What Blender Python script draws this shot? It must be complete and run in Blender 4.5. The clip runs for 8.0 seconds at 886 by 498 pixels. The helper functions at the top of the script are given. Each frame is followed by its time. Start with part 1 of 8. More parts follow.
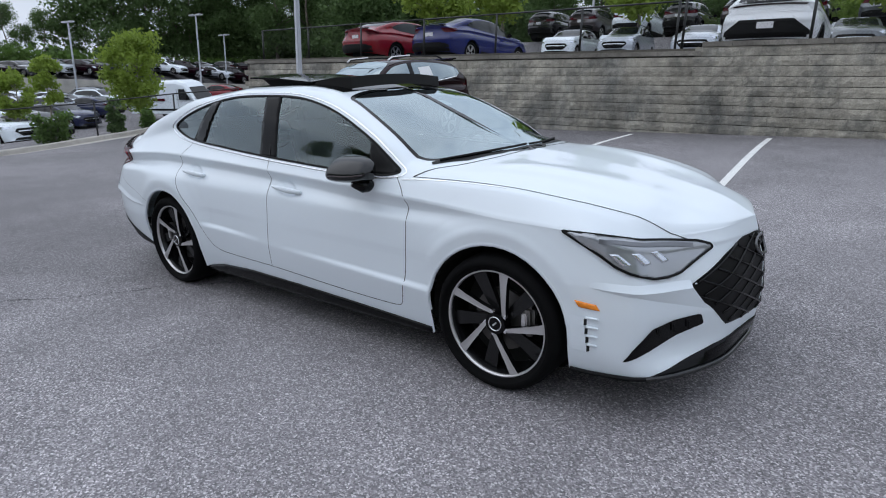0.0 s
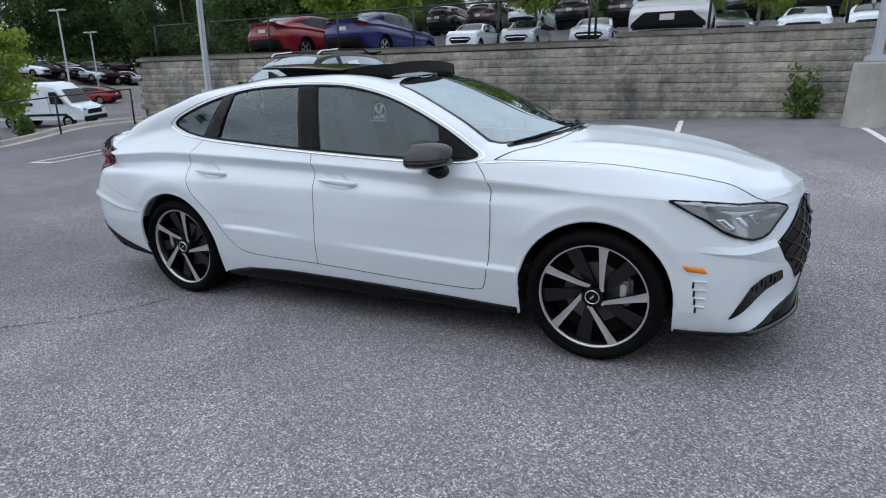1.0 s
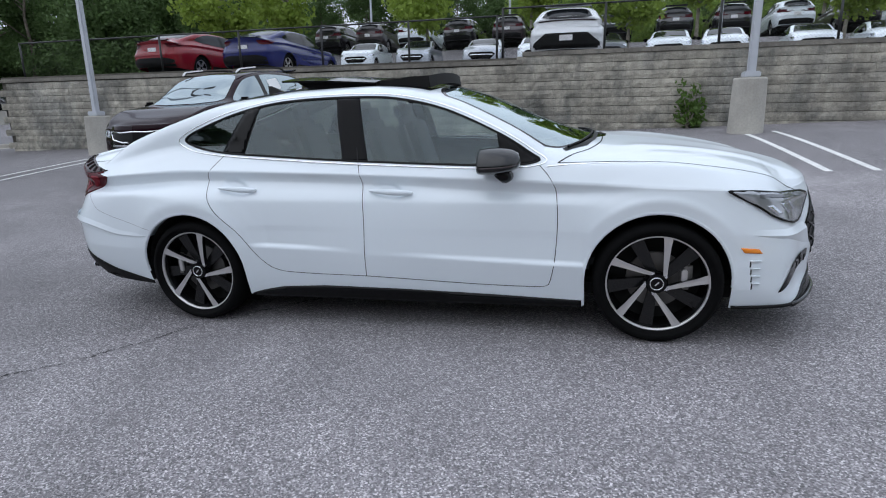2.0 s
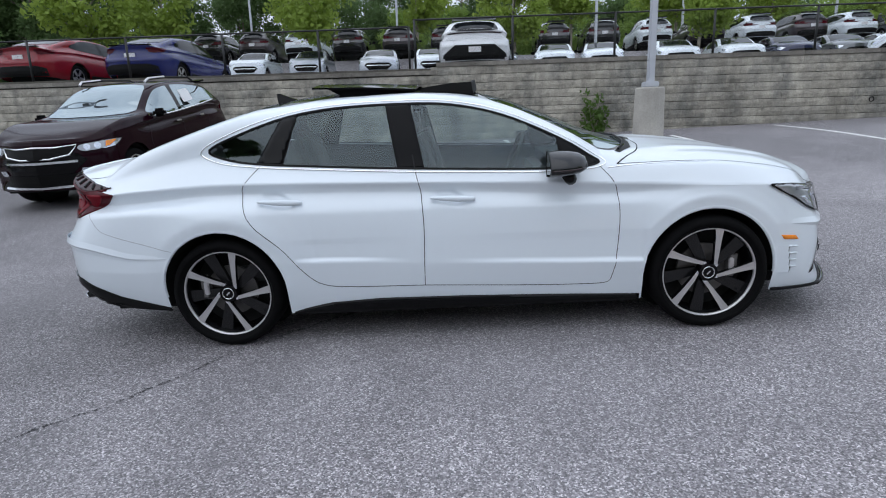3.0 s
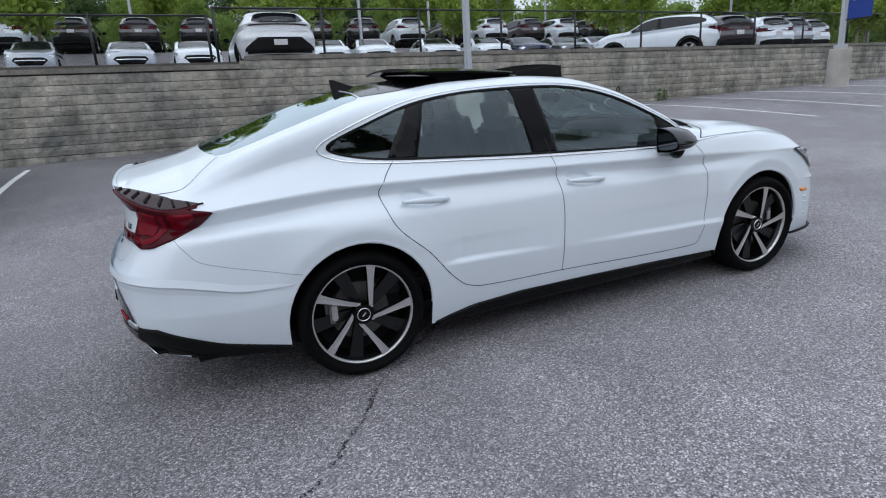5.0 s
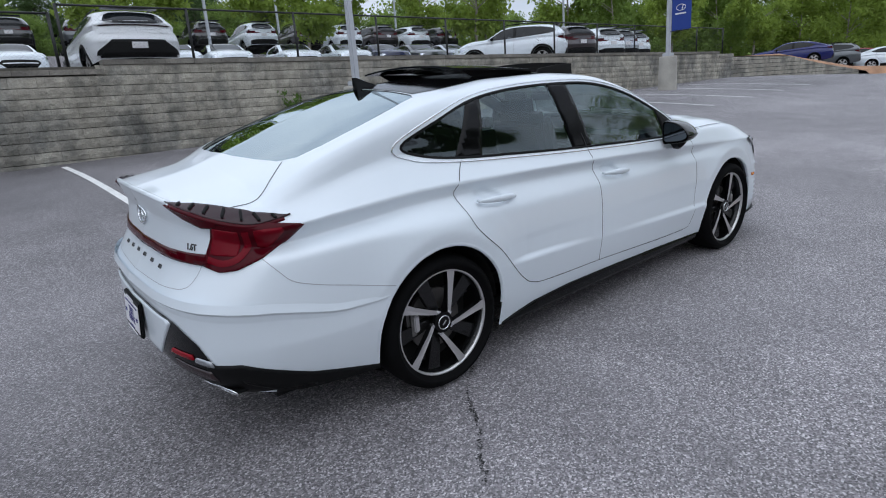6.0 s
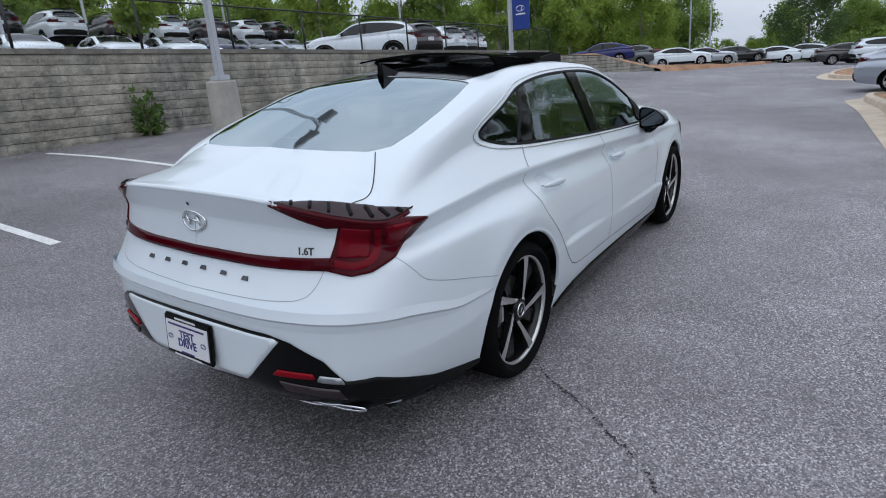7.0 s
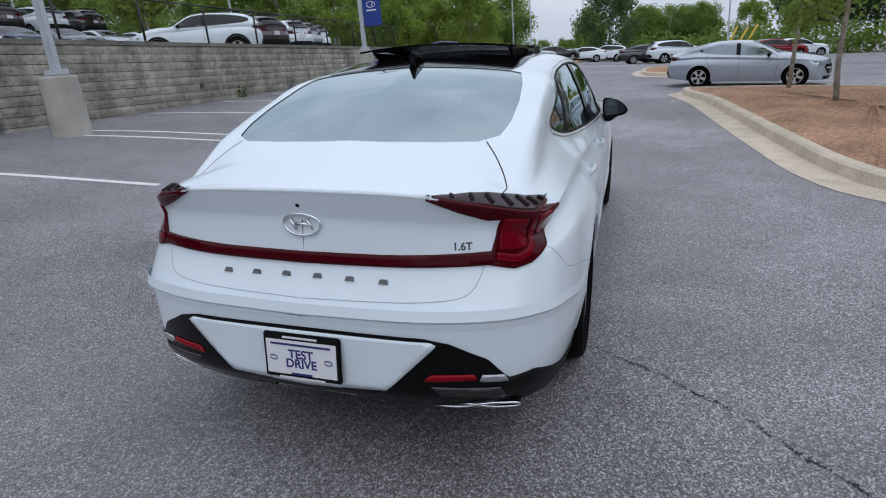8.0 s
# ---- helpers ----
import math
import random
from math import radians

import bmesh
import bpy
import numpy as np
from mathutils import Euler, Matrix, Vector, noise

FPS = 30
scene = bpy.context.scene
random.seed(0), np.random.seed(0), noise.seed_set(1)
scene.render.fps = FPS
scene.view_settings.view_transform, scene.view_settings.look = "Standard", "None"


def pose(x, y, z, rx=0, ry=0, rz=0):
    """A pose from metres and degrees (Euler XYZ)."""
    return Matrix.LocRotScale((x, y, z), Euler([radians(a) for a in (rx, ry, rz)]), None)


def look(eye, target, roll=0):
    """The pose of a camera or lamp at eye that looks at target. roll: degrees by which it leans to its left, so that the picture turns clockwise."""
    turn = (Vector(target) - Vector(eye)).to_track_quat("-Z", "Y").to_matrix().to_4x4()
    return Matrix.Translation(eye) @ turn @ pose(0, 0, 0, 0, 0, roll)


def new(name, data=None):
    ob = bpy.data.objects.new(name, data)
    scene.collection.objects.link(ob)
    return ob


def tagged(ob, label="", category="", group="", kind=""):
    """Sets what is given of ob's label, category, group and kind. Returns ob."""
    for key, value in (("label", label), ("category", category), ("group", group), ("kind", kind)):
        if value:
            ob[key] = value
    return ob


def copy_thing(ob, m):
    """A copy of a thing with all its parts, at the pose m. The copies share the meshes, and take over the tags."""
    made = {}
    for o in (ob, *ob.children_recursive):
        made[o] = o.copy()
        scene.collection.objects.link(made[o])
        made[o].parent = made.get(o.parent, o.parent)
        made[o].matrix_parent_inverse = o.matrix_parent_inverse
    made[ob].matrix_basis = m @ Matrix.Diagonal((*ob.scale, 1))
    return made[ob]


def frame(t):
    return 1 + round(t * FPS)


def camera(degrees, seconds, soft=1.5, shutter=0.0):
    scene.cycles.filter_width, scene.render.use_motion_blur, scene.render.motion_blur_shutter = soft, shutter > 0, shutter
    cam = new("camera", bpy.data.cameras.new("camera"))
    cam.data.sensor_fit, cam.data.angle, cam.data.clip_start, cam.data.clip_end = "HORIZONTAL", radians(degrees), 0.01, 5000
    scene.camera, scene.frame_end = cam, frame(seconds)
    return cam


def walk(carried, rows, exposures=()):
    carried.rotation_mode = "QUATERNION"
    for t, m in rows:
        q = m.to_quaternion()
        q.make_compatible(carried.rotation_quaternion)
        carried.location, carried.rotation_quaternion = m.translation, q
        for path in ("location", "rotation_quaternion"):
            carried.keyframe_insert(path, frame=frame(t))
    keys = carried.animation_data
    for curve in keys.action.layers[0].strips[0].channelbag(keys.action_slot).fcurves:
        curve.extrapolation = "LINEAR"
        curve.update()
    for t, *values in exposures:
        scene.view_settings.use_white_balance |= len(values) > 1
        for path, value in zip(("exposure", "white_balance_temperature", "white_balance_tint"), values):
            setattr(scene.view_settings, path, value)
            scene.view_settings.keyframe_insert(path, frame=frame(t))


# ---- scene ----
cam = camera(75.8, 8.0, 1.07)
PATH = [
    (0, (2.691, -3.035, 1.382), (1.544, -1.483, 0.856), 1.4),
    (0.5, (2.3, -3.25, 1.342), (1.293, -1.606, 0.81), 0.6),
    (1, (1.904, -3.54, 1.312), (1.058, -1.809, 0.777), -0.1),
    (1.5, (1.483, -3.788, 1.279), (0.811, -1.974, 0.772), -0.6),
    (3, (0.016, -4.112, 1.26), (-0.068, -2.165, 0.81), -1.7),
    (3.5, (-0.542, -4.072, 1.259), (-0.424, -2.127, 0.806), -2.0),
    (4, (-1.065, -3.96, 1.25), (-0.737, -2.043, 0.782), -2.5),
    (4.5, (-1.594, -3.791, 1.265), (-1.057, -1.927, 0.778), -2.9),
    (6, (-2.995, -2.917, 1.296), (-1.803, -1.392, 0.793), -4.3),
    (6.5, (-3.358, -2.504, 1.308), (-1.968, -1.165, 0.786), -4.5),
    (7, (-3.695, -2.066, 1.325), (-2.13, -0.95, 0.772), -4.7),
    (7.5, (-3.941, -1.598, 1.333), (-2.24, -0.723, 0.748), -4.7),
    (8, (-4.131, -1.096, 1.372), (-2.329, -0.474, 0.768), -4.6),
]
walk(cam, [(t, look(eye, target, roll)) for t, eye, target, roll in PATH], [(0.0, 0.32), (3.0, 0.45), (4.5, 0.40), (6.0, 0.29), (8.0, 0.15)])

# ---- light ----
world = bpy.data.worlds.new("sky")
scene.world = world
world.use_nodes = True
wn, wl = world.node_tree.nodes, world.node_tree.links
wn.clear()
SUN_AZ, SUN_EL = radians(215), radians(58)
sky = wn.new("ShaderNodeTexSky")
sky.sky_type, sky.sun_disc, sky.sun_elevation, sky.sun_rotation = "NISHITA", False, SUN_EL, SUN_AZ
sky.air_density, sky.dust_density, sky.ozone_density = 1.0, 2.0, 1.5
sky_bg, cloud_bg, sky_mix, sky_out = wn.new("ShaderNodeBackground"), wn.new("ShaderNodeBackground"), wn.new("ShaderNodeMixShader"), wn.new("ShaderNodeOutputWorld")
sky_bg.inputs["Strength"].default_value = 0.12
cloud_bg.inputs["Strength"].default_value = 1.0
wco, wmap, wno, wra, wcr = wn.new("ShaderNodeTexCoord"), wn.new("ShaderNodeMapping"), wn.new("ShaderNodeTexNoise"), wn.new("ShaderNodeValToRGB"), wn.new("ShaderNodeValToRGB")
wmap.inputs["Scale"].default_value = (1.4, 1.4, 3.2)
wno.inputs["Scale"].default_value, wno.inputs["Detail"].default_value, wno.inputs["Roughness"].default_value = 1.6, 6.0, 0.55
wra.color_ramp.elements[0].position, wra.color_ramp.elements[1].position = 0.30, 0.50
wra.color_ramp.elements[0].color, wra.color_ramp.elements[1].color = (0.85, 0.85, 0.85, 1), (1, 1, 1, 1)
wcr.color_ramp.elements[0].position, wcr.color_ramp.elements[1].position = 0.32, 0.70
wcr.color_ramp.elements[0].color, wcr.color_ramp.elements[1].color = (0.55, 0.63, 0.77, 1), (0.795, 0.865, 0.985, 1)
wl.new(wco.outputs["Generated"], wmap.inputs["Vector"]), wl.new(wmap.outputs["Vector"], wno.inputs["Vector"])
wl.new(wno.outputs["Fac"], wra.inputs["Fac"]), wl.new(wno.outputs["Fac"], wcr.inputs["Fac"])
# sky level by height; an added brighter band near z 0.38 lights upright sides
wsep, wgr, wmul = wn.new("ShaderNodeSeparateXYZ"), wn.new("ShaderNodeValToRGB"), wn.new("ShaderNodeMix")
for at, level in ((0.0, 0.74), (0.12, 0.84), (0.38, 1.54), (1.0, 1.36)):
    stop = wgr.color_ramp.elements[0] if at == 0 else wgr.color_ramp.elements[1] if at == 1 else wgr.color_ramp.elements.new(at)
    stop.position, stop.color = at, (level, level, level, 1)
wmul.data_type, wmul.blend_type = "RGBA", "MULTIPLY"
wmul.inputs[0].default_value = 1.0
wl.new(wco.outputs["Generated"], wsep.inputs["Vector"]), wl.new(wsep.outputs["Z"], wgr.inputs["Fac"])
wl.new(wcr.outputs["Color"], wmul.inputs[6]), wl.new(wgr.outputs["Color"], wmul.inputs[7])
wl.new(wmul.outputs[2], cloud_bg.inputs["Color"]), wl.new(sky.outputs["Color"], sky_bg.inputs["Color"])
wl.new(wra.outputs["Color"], sky_mix.inputs["Fac"])
wl.new(sky_bg.outputs["Background"], sky_mix.inputs[1]), wl.new(cloud_bg.outputs["Background"], sky_mix.inputs[2])
wl.new(sky_mix.outputs["Shader"], sky_out.inputs["Surface"])
sun_data = bpy.data.lights.new("sun", "SUN")
sun_data.energy, sun_data.angle, sun_data.color = 0.4, radians(85), (1.0, 0.98, 0.95)
sun = new("sun", sun_data)
sun_way = Vector((math.sin(SUN_AZ) * math.cos(SUN_EL), math.cos(SUN_AZ) * math.cos(SUN_EL), math.sin(SUN_EL)))
sun.matrix_world = look(sun_way * 60, (0, 0, 0))

# ---- materials ----


def material(name, colour, rough=0.6, metal=0.0, coat=0.0, spec=0.5, grain=None, bump=None, vary=0.0, emit=None, placed=False):
    """A Principled material. grain: rows of (scale, amount) of colour noise. bump: (scale, distance). vary: change from piece to piece."""
    m = bpy.data.materials.new(name)
    m.use_nodes = True
    n, l = m.node_tree.nodes, m.node_tree.links
    b = n["Principled BSDF"]
    b.inputs["Base Color"].default_value = (*colour, 1)
    b.inputs["Roughness"].default_value, b.inputs["Metallic"].default_value = rough, metal
    b.inputs["Coat Weight"].default_value, b.inputs["Coat Roughness"].default_value = coat, 0.03
    b.inputs["Specular IOR Level"].default_value = spec
    co = n.new("ShaderNodeTexCoord")
    where = n.new("ShaderNodeNewGeometry").outputs["Position"] if placed else co.outputs["Object"]
    last = None
    for scale, amount in grain or ():
        tex, ramp, mix = n.new("ShaderNodeTexNoise"), n.new("ShaderNodeMapRange"), n.new("ShaderNodeMix")
        tex.inputs["Scale"].default_value, tex.inputs["Detail"].default_value = scale, 4.0
        l.new(where, tex.inputs["Vector"])
        ramp.inputs["From Min"].default_value, ramp.inputs["From Max"].default_value = 0.3, 0.7
        ramp.inputs["To Min"].default_value, ramp.inputs["To Max"].default_value = 1 - amount, 1 + amount
        l.new(tex.outputs["Fac"], ramp.inputs["Value"])
        mix.data_type, mix.blend_type = "RGBA", "MULTIPLY"
        mix.inputs[0].default_value = 1.0
        if last:
            l.new(last, mix.inputs[6])
        else:
            mix.inputs[6].default_value = (*colour, 1)
        l.new(ramp.outputs["Result"], mix.inputs[7])
        last = mix.outputs[2]
    if vary:
        info, hue = n.new("ShaderNodeObjectInfo"), n.new("ShaderNodeHueSaturation")
        isle, add, rng = n.new("ShaderNodeNewGeometry"), n.new("ShaderNodeMath"), n.new("ShaderNodeMapRange")
        l.new(info.outputs["Random"], add.inputs[0]), l.new(isle.outputs["Random Per Island"], add.inputs[1])
        frac = n.new("ShaderNodeMath")
        frac.operation = "FRACT"
        l.new(add.outputs[0], frac.inputs[0])
        rng.inputs["To Min"].default_value, rng.inputs["To Max"].default_value = 1 - vary, 1 + vary
        l.new(frac.outputs[0], rng.inputs["Value"]), l.new(rng.outputs["Result"], hue.inputs["Value"])
        if last:
            l.new(last, hue.inputs["Color"])
        else:
            hue.inputs["Color"].default_value = (*colour, 1)
        last = hue.outputs["Color"]
    if last:
        l.new(last, b.inputs["Base Color"])
    if bump:
        tex, bm_ = n.new("ShaderNodeTexNoise"), n.new("ShaderNodeBump")
        tex.inputs["Scale"].default_value, tex.inputs["Detail"].default_value = bump[0], 5.0
        l.new(where, tex.inputs["Vector"])
        bm_.inputs["Distance"].default_value, bm_.inputs["Strength"].default_value = bump[1], 1.0
        l.new(tex.outputs["Fac"], bm_.inputs["Height"]), l.new(bm_.outputs["Normal"], b.inputs["Normal"])
    if emit:
        b.inputs["Emission Color"].default_value, b.inputs["Emission Strength"].default_value = (*emit[0], 1), emit[1]
    return m


def glass(name, tint, mirror, rough=0.0):
    """A thin car pane: clear tint, with a mirror that grows towards grazing sight. mirror: share of reflection seen straight on."""
    m = bpy.data.materials.new(name)
    m.use_nodes = True
    n, l = m.node_tree.nodes, m.node_tree.links
    n.clear()
    out, tr, gl, mx, lw = n.new("ShaderNodeOutputMaterial"), n.new("ShaderNodeBsdfTransparent"), n.new("ShaderNodeBsdfGlossy"), n.new("ShaderNodeMixShader"), n.new("ShaderNodeLayerWeight")
    pw, rg = n.new("ShaderNodeMath"), n.new("ShaderNodeMapRange")
    tr.inputs["Color"].default_value = (*tint, 1)
    gl.inputs["Roughness"].default_value = rough
    gl.inputs["Color"].default_value = (0.84, 0.96, 1.0, 1)
    lw.inputs["Blend"].default_value = 0.5
    pw.operation, pw.inputs[1].default_value = "POWER", 3.0
    rg.inputs["To Min"].default_value, rg.inputs["To Max"].default_value = mirror, 1.0
    l.new(lw.outputs["Facing"], pw.inputs[0]), l.new(pw.outputs[0], rg.inputs["Value"])
    l.new(rg.outputs["Result"], mx.inputs["Fac"]), l.new(tr.outputs["BSDF"], mx.inputs[1]), l.new(gl.outputs["BSDF"], mx.inputs[2])
    l.new(mx.outputs["Shader"], out.inputs["Surface"])
    return m


def asphalt_material():
    m = material("asphalt", (0.1, 0.1, 0.105), 0.68, spec=0.45)
    n, l = m.node_tree.nodes, m.node_tree.links
    b, co = n["Principled BSDF"], n.new("ShaderNodeTexCoord")
    vor, big, mid, fine = n.new("ShaderNodeTexVoronoi"), n.new("ShaderNodeTexNoise"), n.new("ShaderNodeTexNoise"), n.new("ShaderNodeTexNoise")
    vor.inputs["Scale"].default_value = 150.0
    big.inputs["Scale"].default_value, big.inputs["Detail"].default_value = 0.22, 5.0
    mid.inputs["Scale"].default_value, mid.inputs["Detail"].default_value = 1.6, 6.0
    fine.inputs["Scale"].default_value, fine.inputs["Detail"].default_value = 60.0, 3.0
    for t in (vor, big, mid, fine):
        l.new(co.outputs["Object"], t.inputs["Vector"])
    sep = n.new("ShaderNodeSeparateColor")
    l.new(vor.outputs["Color"], sep.inputs["Color"])
    ramp = n.new("ShaderNodeValToRGB")
    e = ramp.color_ramp.elements
    e[0].position, e[0].color = 0.0, (0.058, 0.054, 0.058, 1)
    e[1].position, e[1].color = 1.0, (0.55, 0.520, 0.535, 1)
    k = ramp.color_ramp.elements.new(0.55)
    k.color = (0.180, 0.169, 0.177, 1)
    k = ramp.color_ramp.elements.new(0.85)
    k.color = (0.305, 0.286, 0.297, 1)
    l.new(sep.outputs["Red"], ramp.inputs["Fac"])
    last = ramp.outputs["Color"]
    for tex, lo, hi in ((big, 0.72, 1.25), (mid, 0.85, 1.15), (fine, 0.85, 1.15)):
        rng, mix = n.new("ShaderNodeMapRange"), n.new("ShaderNodeMix")
        rng.inputs["From Min"].default_value, rng.inputs["From Max"].default_value = 0.3, 0.7
        rng.inputs["To Min"].default_value, rng.inputs["To Max"].default_value = lo, hi
        l.new(tex.outputs["Fac"], rng.inputs["Value"])
        mix.data_type, mix.blend_type = "RGBA", "MULTIPLY"
        mix.inputs[0].default_value = 1.0
        l.new(last, mix.inputs[6]), l.new(rng.outputs["Result"], mix.inputs[7])
        last = mix.outputs[2]
    # brightness growing towards +x put into the asphalt colour, with a wandering edge
    bright_x, wob, sx, lm = n.new("ShaderNodeMapRange"), n.new("ShaderNodeMath"), n.new("ShaderNodeSeparateXYZ"), n.new("ShaderNodeMix")
    l.new(co.outputs["Object"], sx.inputs["Vector"])
    wob.operation, wob.inputs[1].default_value = "MULTIPLY_ADD", 9.0
    l.new(big.outputs["Fac"], wob.inputs[0]), l.new(sx.outputs["X"], wob.inputs[2])
    bright_x.inputs["From Min"].default_value, bright_x.inputs["From Max"].default_value = -1.0, 7.5
    bright_x.inputs["To Min"].default_value, bright_x.inputs["To Max"].default_value = 0.83, 1.28
    bright_x.interpolation_type = "SMOOTHSTEP"
    l.new(wob.outputs[0], bright_x.inputs["Value"])
    lm.data_type, lm.blend_type = "RGBA", "MULTIPLY"
    lm.inputs[0].default_value = 1.0
    l.new(last, lm.inputs[6]), l.new(bright_x.outputs["Result"], lm.inputs[7])
    last = lm.outputs[2]
    # the colour is darkened further towards the wall, over the parking stalls
    stall, sm = n.new("ShaderNodeMapRange"), n.new("ShaderNodeMix")
    stall.inputs["From Min"].default_value, stall.inputs["From Max"].default_value = 3.2, 5.5
    stall.inputs["To Min"].default_value, stall.inputs["To Max"].default_value = 1.0, 0.80
    stall.interpolation_type = "SMOOTHSTEP"
    l.new(sx.outputs["Y"], stall.inputs["Value"])
    sm.data_type, sm.blend_type = "RGBA", "MULTIPLY"
    sm.inputs[0].default_value = 1.0
    l.new(last, sm.inputs[6]), l.new(stall.outputs["Result"], sm.inputs[7])
    last = sm.outputs[2]
    worn, wr, flat, plain = n.new("ShaderNodeTexNoise"), n.new("ShaderNodeMapRange"), n.new("ShaderNodeMix"), n.new("ShaderNodeMix")
    worn.inputs["Scale"].default_value, worn.inputs["Detail"].default_value = 0.35, 5.0
    l.new(co.outputs["Object"], worn.inputs["Vector"])
    wr.inputs["From Min"].default_value, wr.inputs["From Max"].default_value = 0.42, 0.66
    wr.inputs["To Max"].default_value = 0.42
    l.new(worn.outputs["Fac"], wr.inputs["Value"]), l.new(wr.outputs["Result"], flat.inputs[0])
    flat.data_type = "RGBA"
    flat.inputs[7].default_value = (0.175, 0.166, 0.174, 1)
    l.new(last, flat.inputs[6])
    last = flat.outputs[2]
    l.new(last, b.inputs["Base Color"])
    bp = n.new("ShaderNodeBump")
    bp.inputs["Distance"].default_value, bp.inputs["Strength"].default_value = 0.004, 0.8
    l.new(vor.outputs["Distance"], bp.inputs["Height"]), l.new(bp.outputs["Normal"], b.inputs["Normal"])
    return m


ASPHALT = asphalt_material()
CONCRETE = material("kerb concrete", (0.55, 0.46, 0.36), 0.9, grain=[(3, 0.15), (40, 0.12)], bump=(60, 0.002))
KERB_GREY = material("weathered kerb concrete", (0.43, 0.405, 0.365), 0.9, grain=[(3, 0.15), (40, 0.12)], bump=(60, 0.002))
PEDESTAL = material("cast concrete", (0.42, 0.40, 0.36), 0.85, grain=[(1.5, 0.18), (30, 0.08)], bump=(40, 0.002))
BLOCK = material("split face concrete block", (0.372, 0.345, 0.290), 0.95, grain=[(0.35, 0.20), (1.3, 0.22), (7, 0.20), (45, 0.16)], bump=(22, 0.02), vary=0.10, placed=True)


def streaks(m, low, high):
    """Rain streaks: noise drawn out downwards, over the colour."""
    n, l = m.node_tree.nodes, m.node_tree.links
    b = n["Principled BSDF"]
    old = b.inputs["Base Color"].links[0].from_socket
    geo, mp, tex, rng, mix = n.new("ShaderNodeNewGeometry"), n.new("ShaderNodeMapping"), n.new("ShaderNodeTexNoise"), n.new("ShaderNodeMapRange"), n.new("ShaderNodeMix")
    mp.inputs["Scale"].default_value = (2.2, 2.2, 0.22)
    tex.inputs["Scale"].default_value, tex.inputs["Detail"].default_value = 1.0, 6.0
    rng.inputs["From Min"].default_value, rng.inputs["From Max"].default_value = 0.35, 0.65
    rng.inputs["To Min"].default_value, rng.inputs["To Max"].default_value = low, high
    mix.data_type, mix.blend_type = "RGBA", "MULTIPLY"
    mix.inputs[0].default_value = 1.0
    l.new(geo.outputs["Position"], mp.inputs["Vector"]), l.new(mp.outputs["Vector"], tex.inputs["Vector"]), l.new(tex.outputs["Fac"], rng.inputs["Value"])
    l.new(old, mix.inputs[6]), l.new(rng.outputs["Result"], mix.inputs[7]), l.new(mix.outputs[2], b.inputs["Base Color"])




def weathered(m, grey, scale):
    """Large blotches where the colour has turned to another."""
    n, l = m.node_tree.nodes, m.node_tree.links
    b = n["Principled BSDF"]
    old = b.inputs["Base Color"].links[0].from_socket
    geo, mp, tex, rng, mix = n.new("ShaderNodeNewGeometry"), n.new("ShaderNodeMapping"), n.new("ShaderNodeTexNoise"), n.new("ShaderNodeMapRange"), n.new("ShaderNodeMix")
    mp.inputs["Scale"].default_value = (scale, scale, scale * 0.7)
    tex.inputs["Scale"].default_value, tex.inputs["Detail"].default_value, tex.inputs["Roughness"].default_value = 1.0, 7.0, 0.65
    rng.inputs["From Min"].default_value, rng.inputs["From Max"].default_value = 0.48, 0.62
    rng.inputs["To Min"].default_value, rng.inputs["To Max"].default_value = 0.0, 0.75
    mix.data_type, mix.blend_type = "RGBA", "MULTIPLY"
    mix.inputs[7].default_value = (*grey, 1)
    l.new(geo.outputs["Position"], mp.inputs["Vector"]), l.new(mp.outputs["Vector"], tex.inputs["Vector"]), l.new(tex.outputs["Fac"], rng.inputs["Value"])
    l.new(old, mix.inputs[6]), l.new(rng.outputs["Result"], mix.inputs[0]), l.new(mix.outputs[2], b.inputs["Base Color"])


streaks(BLOCK, 0.84, 1.12)
weathered(BLOCK, (0.52, 0.55, 0.60), 0.55)
weathered(BLOCK, (0.50, 0.53, 0.56), 1.9)
MORTAR = material("dirty wall joints", (0.10, 0.092, 0.078), 0.95, grain=[(2, 0.3), (20, 0.2)], placed=True)
CAP = material("concrete wall cap", (0.20, 0.185, 0.16), 0.95, grain=[(0.8, 0.3), (6, 0.2), (30, 0.2)], bump=(35, 0.008), vary=0.06, placed=True)
MULCH = material("pine straw mulch", (0.40, 0.228, 0.138), 0.95, grain=[(1.2, 0.25), (18, 0.35), (90, 0.4)], bump=(45, 0.03))
GRASS = material("rough grass", (0.10, 0.13, 0.045), 0.95, grain=[(0.4, 0.3), (8, 0.3)], bump=(20, 0.03))
EARTH = material("bare tan earth", (0.34, 0.30, 0.24), 0.95, grain=[(0.3, 0.2), (4, 0.25)], bump=(8, 0.03))
LINE = material("worn white road paint", (0.68, 0.68, 0.66), 0.8, grain=[(6, 0.1), (60, 0.2)])
CRACK = material("tar crack", (0.017, 0.017, 0.0175), 0.8, grain=[(30, 0.3)])
POLE = material("grey painted steel", (0.50, 0.52, 0.56), 0.45, metal=0.2, grain=[(2, 0.06)])
BLACK_STEEL = material("black coated steel", (0.012, 0.013, 0.013), 0.5)
LAMP_HEAD = material("lamp head grey", (0.55, 0.56, 0.58), 0.5)
BARK = material("grey bark", (0.27, 0.24, 0.20), 0.95, grain=[(4, 0.3), (25, 0.3)], bump=(20, 0.02))
PINE_BARK = material("dark bark", (0.155, 0.130, 0.105), 0.95, grain=[(4, 0.3)], bump=(15, 0.03))


